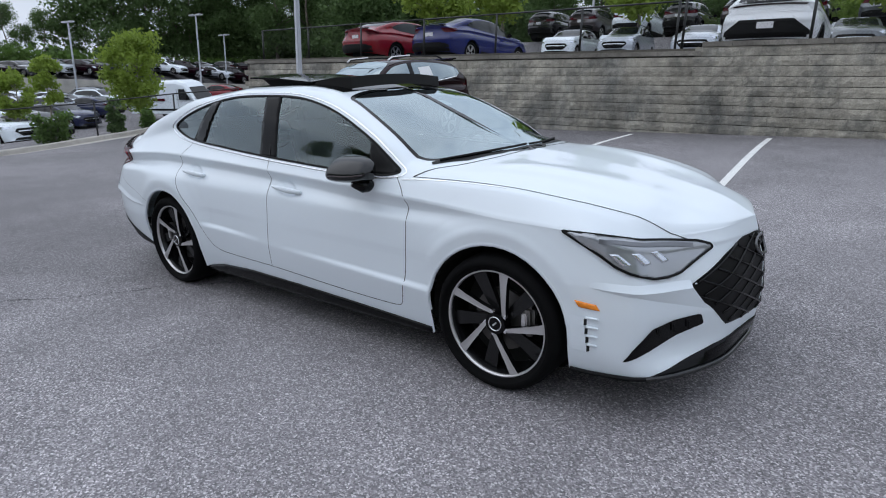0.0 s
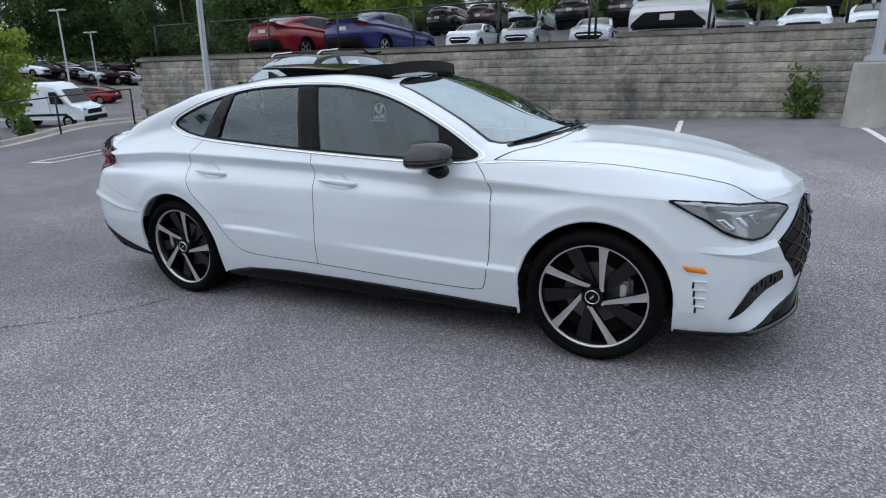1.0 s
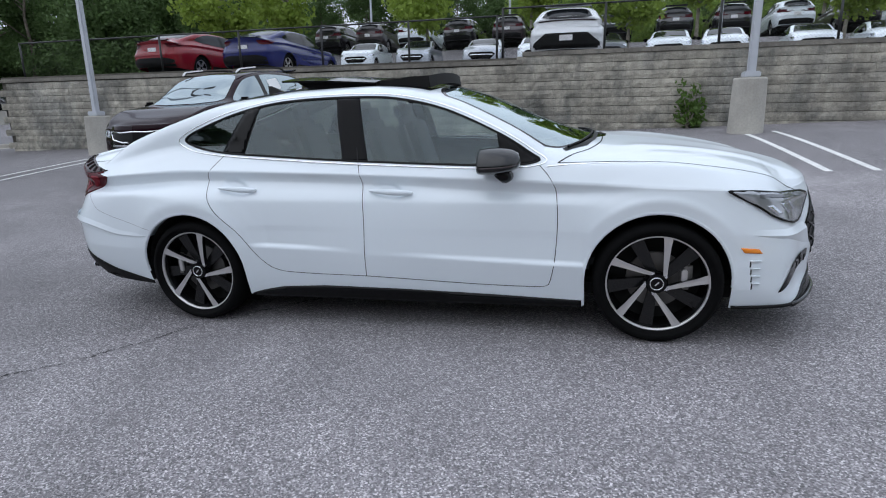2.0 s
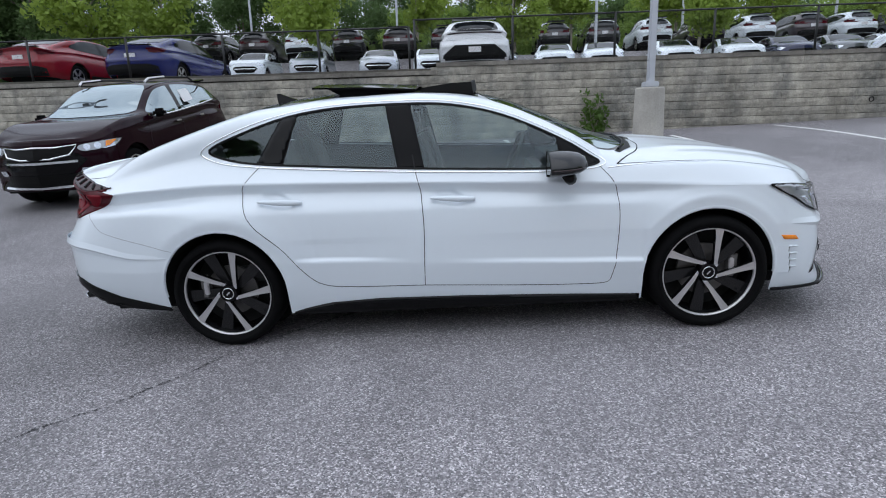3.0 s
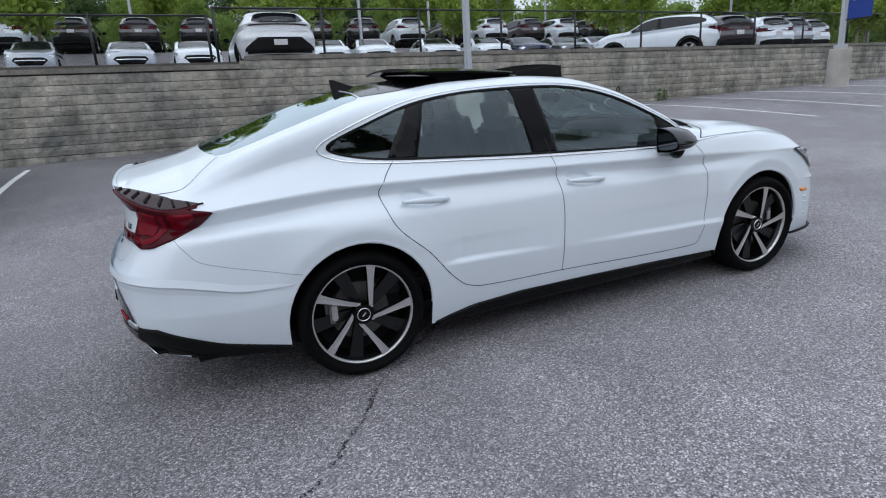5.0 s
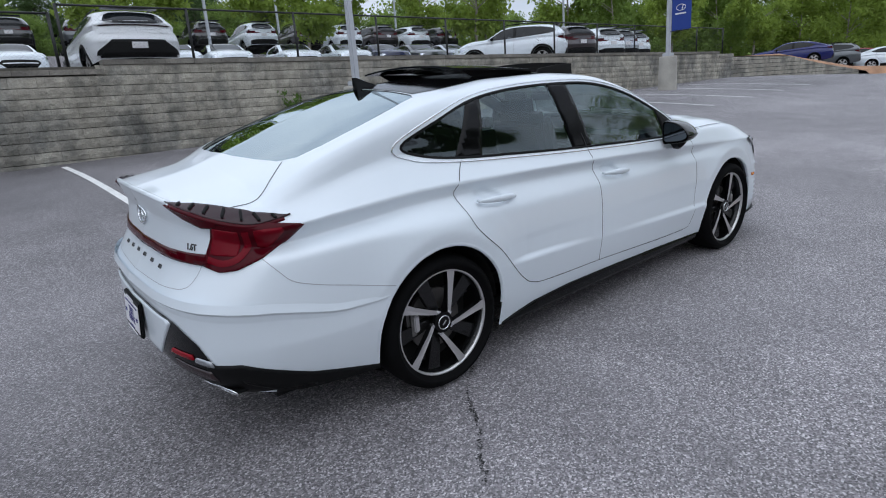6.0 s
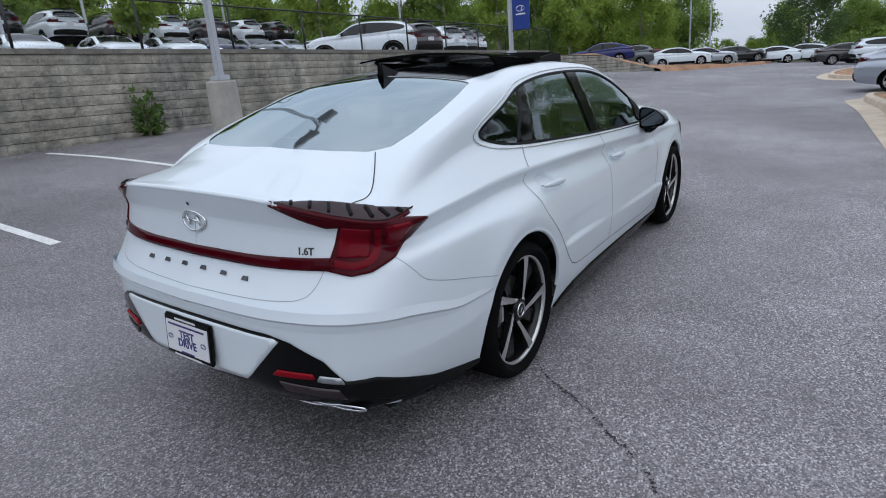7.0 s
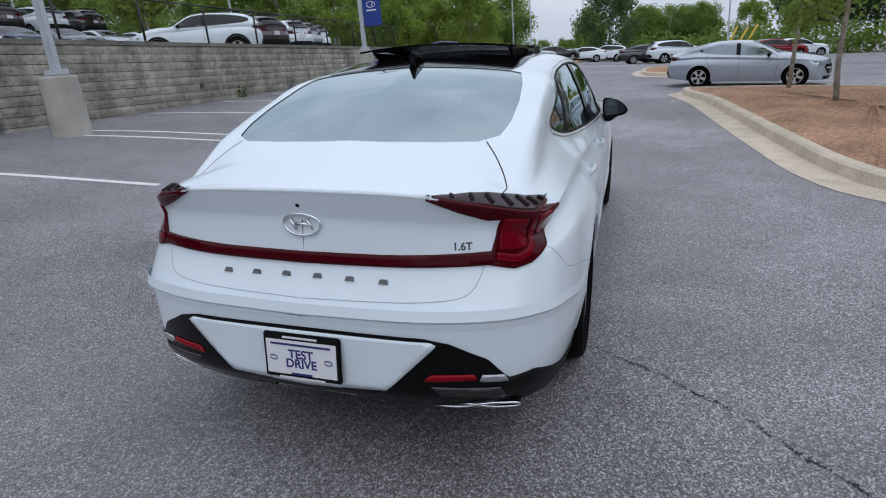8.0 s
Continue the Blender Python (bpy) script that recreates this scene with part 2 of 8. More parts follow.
def leaf_material(name, colour):
    m = material(name, colour, 0.6, spec=0.3, vary=0.24)
    n, l = m.node_tree.nodes, m.node_tree.links
    b = n["Principled BSDF"]
    out, tl, mx = n["Material Output"], n.new("ShaderNodeBsdfTranslucent"), n.new("ShaderNodeMixShader")
    tl.inputs["Color"].default_value = (*[c * 1.3 for c in colour], 1)
    mx.inputs["Fac"].default_value = 0.45
    l.new(b.outputs["BSDF"], mx.inputs[1]), l.new(tl.outputs["BSDF"], mx.inputs[2]), l.new(mx.outputs["Shader"], out.inputs["Surface"])
    return m


LEAF_DARK = leaf_material("dark wood leaves", (0.092, 0.148, 0.052))
LEAF_MID = leaf_material("green leaves", (0.09, 0.155, 0.036))
LEAF_EAST = leaf_material("pale green leaves", (0.19, 0.275, 0.062))
LEAF_LIGHT = leaf_material("light green leaves", (0.225, 0.305, 0.055))
WHITE = material("white car paint", (0.735, 0.795, 0.845), 0.38, coat=0.7)
BLACK_GLOSS = material("gloss black plastic", (0.003, 0.003, 0.0034), 0.10, spec=0.19)
GRILLE_BLACK = material("black grille plastic", (0.003, 0.003, 0.003), 0.4, spec=0.15)
PILLAR_BLACK = material("pillar black plastic", (0.003, 0.003, 0.0036), 0.16, spec=0.13)
BLACK_TRIM = material("satin black plastic", (0.005, 0.005, 0.0053), 0.5, spec=0.16, grain=[(40, 0.1)])
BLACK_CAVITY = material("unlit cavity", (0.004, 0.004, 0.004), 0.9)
MIRROR_GLASS = material("mirror glass", (0.08, 0.09, 0.10), 0.03, metal=1.0)
PIANO_BLACK = material("polished black paint", (0.006, 0.006, 0.0065), 0.07, spec=0.42, coat=0.2)
SOFT_SEAM = material("fine panel gap and boot edge shade", (0.34, 0.35, 0.37), 0.8)
YELLOW = material("yellow plastic", (0.62, 0.42, 0.03), 0.5)
SEAM = material("panel gap", (0.012, 0.012, 0.013), 0.9)
CHROME = material("chrome", (0.82, 0.83, 0.85), 0.2, metal=1.0)
MACHINED = material("machined alloy", (0.62, 0.61, 0.61), 0.34, metal=0.85)
GREY_ALLOY = material("dark grey alloy", (0.006, 0.006, 0.0065), 0.24, spec=0.4)
BADGE = material("dark badge chrome", (0.12, 0.12, 0.125), 0.25, metal=0.6)
MACHINED_DIM = material("cast caliper metal", (0.16, 0.155, 0.15), 0.5, metal=0.6, grain=[(30, 0.2)])
RUBBER = material("tyre rubber", (0.0035, 0.0035, 0.0038), 0.8, spec=0.10, grain=[(15, 0.15)])
STEEL = material("brake steel", (0.13, 0.125, 0.12), 0.45, metal=0.8)
RED_LENS = material("red lamp lens", (0.060, 0.0010, 0.005), 0.08, spec=0.14)
RED_MID = material("red lamp block", (0.150, 0.0020, 0.009), 0.10, spec=0.12)
RED_BRIGHT = material("bright red lamp strip", (0.24, 0.004, 0.011), 0.12, spec=0.12)
SMOKE_LENS = material("smoked lamp lens", (0.030, 0.018, 0.020), 0.18, spec=0.5)
SHELF_LENS = material("clear lens over dark lamp shelf", (0.026, 0.007, 0.010), 0.14, spec=0.42)
AMBER = material("amber lens", (0.90, 0.26, 0.01), 0.25, coat=0.6)
LAMP_DARK = material("headlamp housing", (0.33, 0.345, 0.37), 0.20, metal=0.5, coat=1.0)
LAMP_BRIGHT = material("headlamp reflector", (0.62, 0.65, 0.70), 0.15, metal=0.8)
LAMP_BROW = material("headlamp brow", (0.16, 0.165, 0.18), 0.25, metal=0.4)
SEAT = material("dark seat fabric", (0.03, 0.03, 0.032), 0.7, grain=[(8, 0.2)])
CABIN = material("dark cabin plastic", (0.014, 0.015, 0.017), 0.6)
PLATE_WHITE = material("plate paper", (0.75, 0.74, 0.76), 0.4)
PLATE_BLUE = material("plate ink", (0.03, 0.025, 0.16), 0.5)
PAPER = material("paper", (0.8, 0.8, 0.8), 0.7)
GLASS_SIDE = glass("tinted side glass", (0.74, 0.83, 0.83), 0.075)
GLASS_QUARTER = glass("dark quarter glass", (0.22, 0.26, 0.27), 0.08)
GLASS_SCREEN = glass("windscreen glass", (0.42, 0.52, 0.50), 0.27)
GLASS_REAR = glass("rear window glass", (0.10, 0.12, 0.12), 0.34, 0.02)
DARK_GLASS = material("dark car glass", (0.008, 0.010, 0.012), 0.04, spec=0.36)
PALE_GLASS = glass("sky-lit car pane", (0.03, 0.035, 0.035), 0.30)
BANNER_BLUE = material("blue banner cloth", (0.012, 0.045, 0.26), 0.6)

# ---- helpers of this scene ----
from mathutils.bvhtree import BVHTree


def mesh_of(name, verts, faces, mat, smooth=False):
    me = bpy.data.meshes.new(name)
    me.from_pydata([tuple(map(float, v)) for v in verts], [], [tuple(map(int, f)) for f in faces])
    if smooth:
        me.polygons.foreach_set("use_smooth", [True] * len(me.polygons))
    me.materials.append(mat)
    me.update()
    return me


def part(name, me, parent=None, label="", mat=None):
    """Links a mesh (or a bmesh with mat) as one object under its thing."""
    if isinstance(me, bmesh.types.BMesh):
        bm, me = me, bpy.data.meshes.new(name)
        bm.to_mesh(me)
        bm.free()
        me.materials.append(mat)
    ob = new(name, me)
    ob.parent = parent
    return tagged(ob, label) if label else ob


def box(size, at=(0, 0, 0), bevel=0.0, turn=None, segments=2):
    bm = bmesh.new()
    bmesh.ops.create_cube(bm, size=1)
    bmesh.ops.scale(bm, vec=size, verts=bm.verts)
    if bevel:
        bmesh.ops.bevel(bm, geom=bm.edges[:], offset=bevel, segments=segments, affect="EDGES")
    if turn:
        bmesh.ops.transform(bm, matrix=turn, verts=bm.verts)
    bmesh.ops.translate(bm, vec=at, verts=bm.verts)
    return bm


def tube(points, radius, sides=8, closed=False):
    """Vertices and faces of a tube along points; radius may change from point to point."""
    p = np.array(points, float)
    n = len(p)
    r = np.broadcast_to(radius, n)
    tan = np.roll(p, -1, 0) - np.roll(p, 1, 0) if closed else np.gradient(p, axis=0)
    tan /= np.linalg.norm(tan, axis=1)[:, None] + 1e-9
    ref = np.array([0, 0, 1.0]) if abs(tan[:, 2]).mean() < 0.8 else np.array([1.0, 0, 0])
    u = np.cross(tan, ref)
    u /= np.linalg.norm(u, axis=1)[:, None] + 1e-9
    w = np.cross(tan, u)
    a = np.arange(sides) * 2 * np.pi / sides
    v = p[:, None] + r[:, None, None] * (np.cos(a)[None, :, None] * u[:, None] + np.sin(a)[None, :, None] * w[:, None])
    f = []
    for i in range(n if closed else n - 1):
        k = (i + 1) % n
        f += [(i * sides + j, i * sides + (j + 1) % sides, k * sides + (j + 1) % sides, k * sides + j) for j in range(sides)]
    if not closed:
        f += [tuple(range(sides))[::-1], tuple((n - 1) * sides + j for j in range(sides))]
    return v.reshape(-1, 3), f


def lathe(profile, sides=48, axis="y"):
    """Turns (radius, along) pairs round an axis."""
    a = np.arange(sides) * 2 * np.pi / sides
    v = []
    for r, h in profile:
        for t in a:
            c, s = r * math.cos(t), r * math.sin(t)
            v.append((c, h, s) if axis == "y" else (c, s, h))
    f = []
    for i in range(len(profile) - 1):
        f += [(i * sides + j, i * sides + (j + 1) % sides, (i + 1) * sides + (j + 1) % sides, (i + 1) * sides + j) for j in range(sides)]
    return np.array(v), f


def joined(some):
    """One list of vertices and faces out of several."""
    vs, fs, k = [], [], 0
    for v, f in some:
        vs.append(np.asarray(v, float))
        fs += [tuple(i + k for i in q) for q in f]
        k += len(v)
    return np.concatenate(vs), fs


def curve(xk, yk, x):
    """A smooth curve through knots, without overshoot."""
    xk, yk = np.asarray(xk, float), np.asarray(yk, float)
    if xk[0] > xk[-1]:
        xk, yk = xk[::-1], yk[::-1]
    h, d = np.diff(xk), np.diff(yk, axis=0) / np.diff(xk).reshape(-1, *[1] * (yk.ndim - 1))
    m = np.zeros_like(yk)
    w1, w2 = (2 * h[1:] + h[:-1]).reshape(-1, *[1] * (yk.ndim - 1)), (h[1:] + 2 * h[:-1]).reshape(-1, *[1] * (yk.ndim - 1))
    with np.errstate(divide="ignore", invalid="ignore"):
        mid = (w1 + w2) / (w1 / d[:-1] + w2 / d[1:])
    m[1:-1] = np.where(d[:-1] * d[1:] > 0, mid, 0)
    m[0], m[-1] = d[0], d[-1]
    x = np.clip(np.asarray(x, float), xk[0], xk[-1])
    i = np.clip(np.searchsorted(xk, x) - 1, 0, len(xk) - 2)
    t = ((x - xk[i]) / h[i]).reshape(-1, *[1] * (yk.ndim - 1))
    hh = h[i].reshape(-1, *[1] * (yk.ndim - 1))
    return (2 * t**3 - 3 * t**2 + 1) * yk[i] + (t**3 - 2 * t**2 + t) * hh * m[i] + (-2 * t**3 + 3 * t**2) * yk[i + 1] + (t**3 - t**2) * hh * m[i + 1]


def inside(q, poly):
    """Which of the 2D points q lie in the polygon."""
    q, poly = np.asarray(q, float), np.asarray(poly, float)
    a, b = poly, np.roll(poly, -1, 0)
    hit = np.zeros(len(q), bool)
    for (x0, y0), (x1, y1) in zip(a, b):
        if y0 == y1:
            continue
        cross = (y0 > q[:, 1]) != (y1 > q[:, 1])
        hit ^= cross & (q[:, 0] < (x1 - x0) * (q[:, 1] - y0) / (y1 - y0) + x0)
    return hit


def nearest_on(q, poly):
    a, b = np.asarray(poly, float), np.roll(np.asarray(poly, float), -1, 0)
    best, where = np.full(len(q), 1e9), np.array(q, float)
    for p0, p1 in zip(a, b):
        e = p1 - p0
        t = np.clip(((q - p0) @ e) / (e @ e + 1e-12), 0, 1)
        c = p0 + t[:, None] * e
        d = np.linalg.norm(q - c, axis=1)
        near = d < best
        best[near], where[near] = d[near], c[near]
    return where


def rounded(poly, r=0.02, n=4):
    """The polygon with its corners cut round."""
    p, out = np.asarray(poly, float), []
    for i in range(len(p)):
        a, b, c = p[i - 1], p[i], p[(i + 1) % len(p)]
        ra, rc = min(r, np.linalg.norm(a - b) * 0.45), min(r, np.linalg.norm(c - b) * 0.45)
        s, e = b + (a - b) / np.linalg.norm(a - b) * ra, b + (c - b) / np.linalg.norm(c - b) * rc
        for t in np.linspace(0, 1, n):
            out.append((1 - t) ** 2 * s + 2 * t * (1 - t) * b + t * t * e)
    return np.array(out)


def spline_loop(poly, n=6):
    """A closed smooth line through the points."""
    p, out = np.asarray(poly, float), []
    k = len(p)
    for i in range(k):
        p0, p1, p2, p3 = p[i - 1], p[i], p[(i + 1) % k], p[(i + 2) % k]
        for t in np.arange(n) / n:
            out.append(0.5 * (2 * p1 + (p2 - p0) * t + (2 * p0 - 5 * p1 + 4 * p2 - p3) * t * t + (3 * p1 - p0 - 3 * p2 + p3) * t**3))
    return np.array(out)


def spline_open(points, n=6):
    p = np.asarray(points, float)
    t = np.r_[0, np.cumsum(np.linalg.norm(np.diff(p, axis=0), axis=1))]
    return curve(t, p, np.linspace(0, t[-1], n * (len(p) - 1) + 1))


CORNER = {"rear_corner": (-0.7071, 0.7071), "front_corner": (0.7071, 0.7071)}
PLANES = {"rear_corner": (3, 2, 0, 1.0), "front_corner": (3, 2, 0, 1.0), "side": (0, 2, 1, 1.0), "rear": (1, 2, 0, -1.0), "front": (1, 2, 0, 1.0), "top": (0, 1, 2, 1.0)}


class Shell:
    """Half of a car's skin (y >= 0): loops round the body up to the shoulder, then sections up to the middle line."""

    def __init__(self, loops, top, n_s, n_v, relief=None, crown_k=0.82, crown_e=3.4, ridge=None):
        # loops: rows x stations x 3, bottom to shoulder. top: rows of (x, zc, y3, z3, y1, z1)
        loops = np.array(loops, float)
        mid = loops[3]
        s = np.r_[0, np.cumsum(np.linalg.norm(np.diff(mid[:, :2], axis=0), axis=1))]
        dense = np.linspace(0, s[-1], n_s)
        rows = [curve(s, r, dense) for r in loops]
        b = rows[-1]
        x = b[:, 0]
        t = np.array(top, float)
        col = lambda k: curve(t[:, 0], t[:, k], x)  # noqa: E731
        zc, y6, z6 = np.maximum(col(1), b[:, 2]), b[:, 1], b[:, 2]
        crown = lambda y: zc - (zc - z6) * np.clip(y / np.maximum(y6, 1e-4), 0, 1) ** crown_e  # noqa: E731
        y1, y3 = np.minimum(col(4), y6 * 0.975), np.minimum(col(2), y6 * 0.90)
        z1, z3 = np.maximum(col(5), np.minimum(crown(y1), zc)), np.maximum(col(3), crown(y3))
        z1, z3 = np.minimum(z1, zc), np.minimum(z3, zc)
        bulge = np.clip((z3 - z1) / 0.3, 0, 1)
        k1, k3 = np.stack([x, y1, z1], 1), np.stack([x, y3, z3], 1)
        k2 = (k1 + k3) / 2 + np.stack([0 * x, 0.020 * bulge, 0.010 * bulge], 1)
        k4 = np.stack([x, y3 * 0.55, z3 + (zc - z3) * crown_k], 1)
        k5 = np.stack([x, 0 * x, zc], 1)
        rows += [k1, k2, k3, k4, k5]
        levels = np.arange(len(rows), dtype=float)
        fine = np.concatenate([np.linspace(i, i + 1, n, endpoint=False) for i, n in enumerate(n_v)] + [[levels[-1]]])
        cube = np.stack(rows)  # rows, s, 3
        flat = curve(levels, cube.reshape(len(rows), -1), fine).reshape(len(fine), n_s, 3)
        if relief:
            flat[:, :, 1] += relief(flat[:, :, 0], flat[:, :, 2], fine[:, None])
        if ridge:
            flat[:, :, 2] += ridge(flat[:, :, 0], flat[:, :, 1]) * (fine[:, None] >= len(loops) - 1)
        self.grid = flat
        self.level_row = [int(sum(n_v[:k])) for k in range(len(loops))]
        nv, ns = len(fine), n_s
        self.verts = flat.reshape(-1, 3)
        self.verts[:, 1] = np.maximum(self.verts[:, 1], 0)
        i, j = np.meshgrid(np.arange(nv - 1), np.arange(ns - 1), indexing="ij")
        a = (i * ns + j).ravel()
        self.faces = np.stack([a, a + ns, a + ns + 1, a + 1], 1)
        self.tree = BVHTree.FromPolygons([tuple(v) for v in self.verts], [tuple(map(int, f)) for f in self.faces])

    def drop(self, q, plane):
        """Points of a plane, laid on the skin: place and outward normal."""
        u, v, w, sign = PLANES[plane]
        out, nor = [], []
        if plane in CORNER:
            # seen along the corner's diagonal: a runs to the side, away from the car's end
            dx, dy = CORNER[plane]
            along = (0.7071, 0.7071) if dx < 0 else (-0.7071, 0.7071)
            for a, b in q:
                o = Vector((along[0] * a + dx * 4, along[1] * a + dy * 4, b))
                hit, n, _, _ = self.tree.ray_cast(o, Vector((-dx, -dy, 0)))
                if hit is None:
                    hit, n, _, _ = self.tree.find_nearest(Vector((along[0] * a + dx * 2.1, along[1] * a + dy * 2.1, b)))
                if n[0] * dx + n[1] * dy < 0:
                    n = -n
                out.append(tuple(hit)), nor.append(tuple(n))
            return np.array(out), np.array(nor)
        if u == 1:
            q = [(max(abs(a), 0.003), b) for a, b in q]
        elif plane == "top":
            q = [(a, max(abs(b), 0.003)) for a, b in q]
        for a, b in q:
            o = [0, 0, 0]
            o[u], o[v], o[w] = float(a), float(b), 4.0 * sign
            d = [0, 0, 0]
            d[w] = -sign
            hit, n, _, _ = self.tree.ray_cast(Vector(o), Vector(d))
            if hit is None:
                o[w] = (0.9 if plane == "side" else 2.4 if plane in ("front", "rear") else 1.0) * sign
                hit, n, _, _ = self.tree.find_nearest(Vector(o))
            if n[w] * sign < 0:
                n = -n
            out.append(tuple(hit)), nor.append(tuple(n))
        return np.array(out), np.array(nor)

    def skin(self, holes, mirror=True):
        """The skin with openings: holes are (plane, polygon)."""
        v, keep = self.verts.copy(), np.ones(len(self.faces), bool)
        cen = self.verts[self.faces].mean(1)
        e1, e2 = self.verts[self.faces[:, 2]] - self.verts[self.faces[:, 0]], self.verts[self.faces[:, 3]] - self.verts[self.faces[:, 1]]
        nor = np.cross(e1, e2)
        nor *= np.sign((nor * (cen - [0, 0, 0.7]) * [0.2, 1, 1]).sum(1))[:, None]
        for plane, poly in holes:
            a, b, w, sign = PLANES[plane]
            right = (cen[:, w] * sign > 0.3) & (nor[:, w] * sign > 0.02 * np.linalg.norm(nor, axis=1))
            gone = keep & right & inside(cen[:, [a, b]], poly)
            edge = np.intersect1d(np.unique(self.faces[gone]), np.unique(self.faces[keep & ~gone]))
            keep &= ~gone
            if len(edge):
                q = nearest_on(v[edge][:, [a, b]], poly)
                v[edge] = self.drop(q, plane)[0]
        f = self.faces[keep]
        if mirror:
            m = v * [1, -1, 1]
            v, f = np.r_[v, m], np.r_[f, f[:, ::-1] + len(v)]
        return v, f

    def patch(self, plane, poly, off=0.004, cell=0.02, thick=0.0, both=False, side=1, flat=False):
        """A piece of skin within an outline, lifted by off, with a rim down to the skin if thick. side -1: the other half of the car."""
        poly = np.asarray(poly, float)
        lo, hi = poly.min(0), poly.max(0)
        n = np.maximum(2, np.ceil((hi - lo) / cell).astype(int))
        gx, gy = np.linspace(lo[0], hi[0], n[0] + 1), np.linspace(lo[1], hi[1], n[1] + 1)
        q = np.stack(np.meshgrid(gx, gy, indexing="ij"), -1).reshape(-1, 2)
        i, j = np.meshgrid(np.arange(n[0]), np.arange(n[1]), indexing="ij")
        a = (i * (n[1] + 1) + j).ravel()
        f = np.stack([a, a + n[1] + 1, a + n[1] + 2, a + 1], 1)
        c = q[f].mean(1)
        f = f[inside(c, poly)]
        if not len(f):
            return np.zeros((0, 3)), []
        pairs = np.concatenate([f[:, [k, (k + 1) % 4]] for k in range(4)])
        key = np.sort(pairs, 1)
        _, idx, cnt = np.unique(key, axis=0, return_index=True, return_counts=True)
        rim = pairs[idx[cnt == 1]]
        edge = np.unique(rim)
        q[edge] = nearest_on(q[edge], poly)
        used = np.unique(f)
        remap = np.full(len(q), -1)
        remap[used] = np.arange(len(used))
        f, rim = remap[f], remap[rim]
        wide = PLANES[plane][0] == 1 and both
        qq = q[used]
        if PLANES[plane][0] == 1 or plane == "top":
            ax = 0 if PLANES[plane][0] == 1 else 1
            sgn = np.where(qq[:, ax] < 0, -1.0, 1.0)
            qa = qq.copy()
            qa[:, ax] = np.abs(qa[:, ax])
            p, nn = self.drop(qa, plane)
            p[:, 1] *= sgn
            nn[:, 1] *= sgn
        else:
            p, nn = self.drop(qq, plane)
        top = p + nn * off
        if thick:
            v = np.r_[top, p - nn * thick]
            k = len(top)
            faces = [tuple(x) for x in f] + [(b, a, a + k, b + k) for a, b in rim]
        else:
            v, faces = top, [tuple(x) for x in f]
        if side < 0:
            v, faces = v * [1, -1, 1], [x[::-1] for x in faces]
        return v, faces

    def line(self, plane, points, off=0.002, n=8, smooth=True):
        """A polyline laid on the skin."""
        q = spline_open(points, n) if smooth else np.asarray(points, float)
        if PLANES[plane][0] == 1 or plane == "top":
            ax = 0 if PLANES[plane][0] == 1 else 1
            sgn = np.where(q[:, ax] < 0, -1.0, 1.0)
            qa = q.copy()
            qa[:, ax] = np.abs(qa[:, ax])
            p, nn = self.drop(qa, plane)
            p[:, 1] *= sgn
            nn[:, 1] *= sgn
        else:
            p, nn = self.drop(q, plane)
        return p + nn * off, nn

    def strip(self, plane, points, width, off=0.0015, side=1, n=8, smooth=True, closed=False, rise=0.0):
        """A thin band along a line on the skin; rise gives it a raised ridge."""
        p, nn = self.line(plane, points, off, n, smooth)
        tan = np.roll(p, -1, 0) - np.roll(p, 1, 0) if closed else np.gradient(p, axis=0)
        w = np.cross(tan, nn)
        w /= np.linalg.norm(w, axis=1)[:, None] + 1e-9
        a, b, m = p + w * width / 2, p - w * width / 2, p + nn * rise
        v = np.stack([a, m, b], 1).reshape(-1, 3)
        k, f = len(p), []
        for i in range(k if closed else k - 1):
            j = (i + 1) % k
            f += [(3 * i, 3 * i + 1, 3 * j + 1, 3 * j), (3 * i + 1, 3 * i + 2, 3 * j + 2, 3 * j + 1)]
        if side < 0:
            v, f = v * [1, -1, 1], [x[::-1] for x in f]
        return v, f


# the sedan's plan: 15 stations from the front's middle round to the rear's middle
PLAN = np.array([(2.392, 0), (2.322, 0.33), (2.175, 0.61), (2.035, 0.825), (1.84, 0.887), (1.42, 0.912), (0.9, 0.918), (0.0, 0.925), (-0.9, 0.931), (-1.42, 0.936),
                 (-1.9, 0.918), (-2.24, 0.865), (-2.425, 0.71), (-2.505, 0.38), (-2.52, 0)])
FRONT = np.array([1, 1, 1, 0.9, 0.4, 0, 0, 0, 0, 0, 0, 0, 0, 0, 0])
REAR = np.array([0, 0, 0, 0, 0, 0, 0, 0, 0, 0, 0.35, 0.9, 1, 1, 1])


def row(xf, xr, fy, z):
    """A loop of the sedan: shifts of the nose and the tail, width factors for nose, side, tail, and heights."""
    x = PLAN[:, 0] + FRONT * xf + REAR * xr
    y = PLAN[:, 1] * (fy[1] + FRONT * (fy[0] - fy[1]) + REAR * (fy[2] - fy[1]))
    return np.stack([x, y, np.interp(np.arange(15), *zip(*z))], 1)


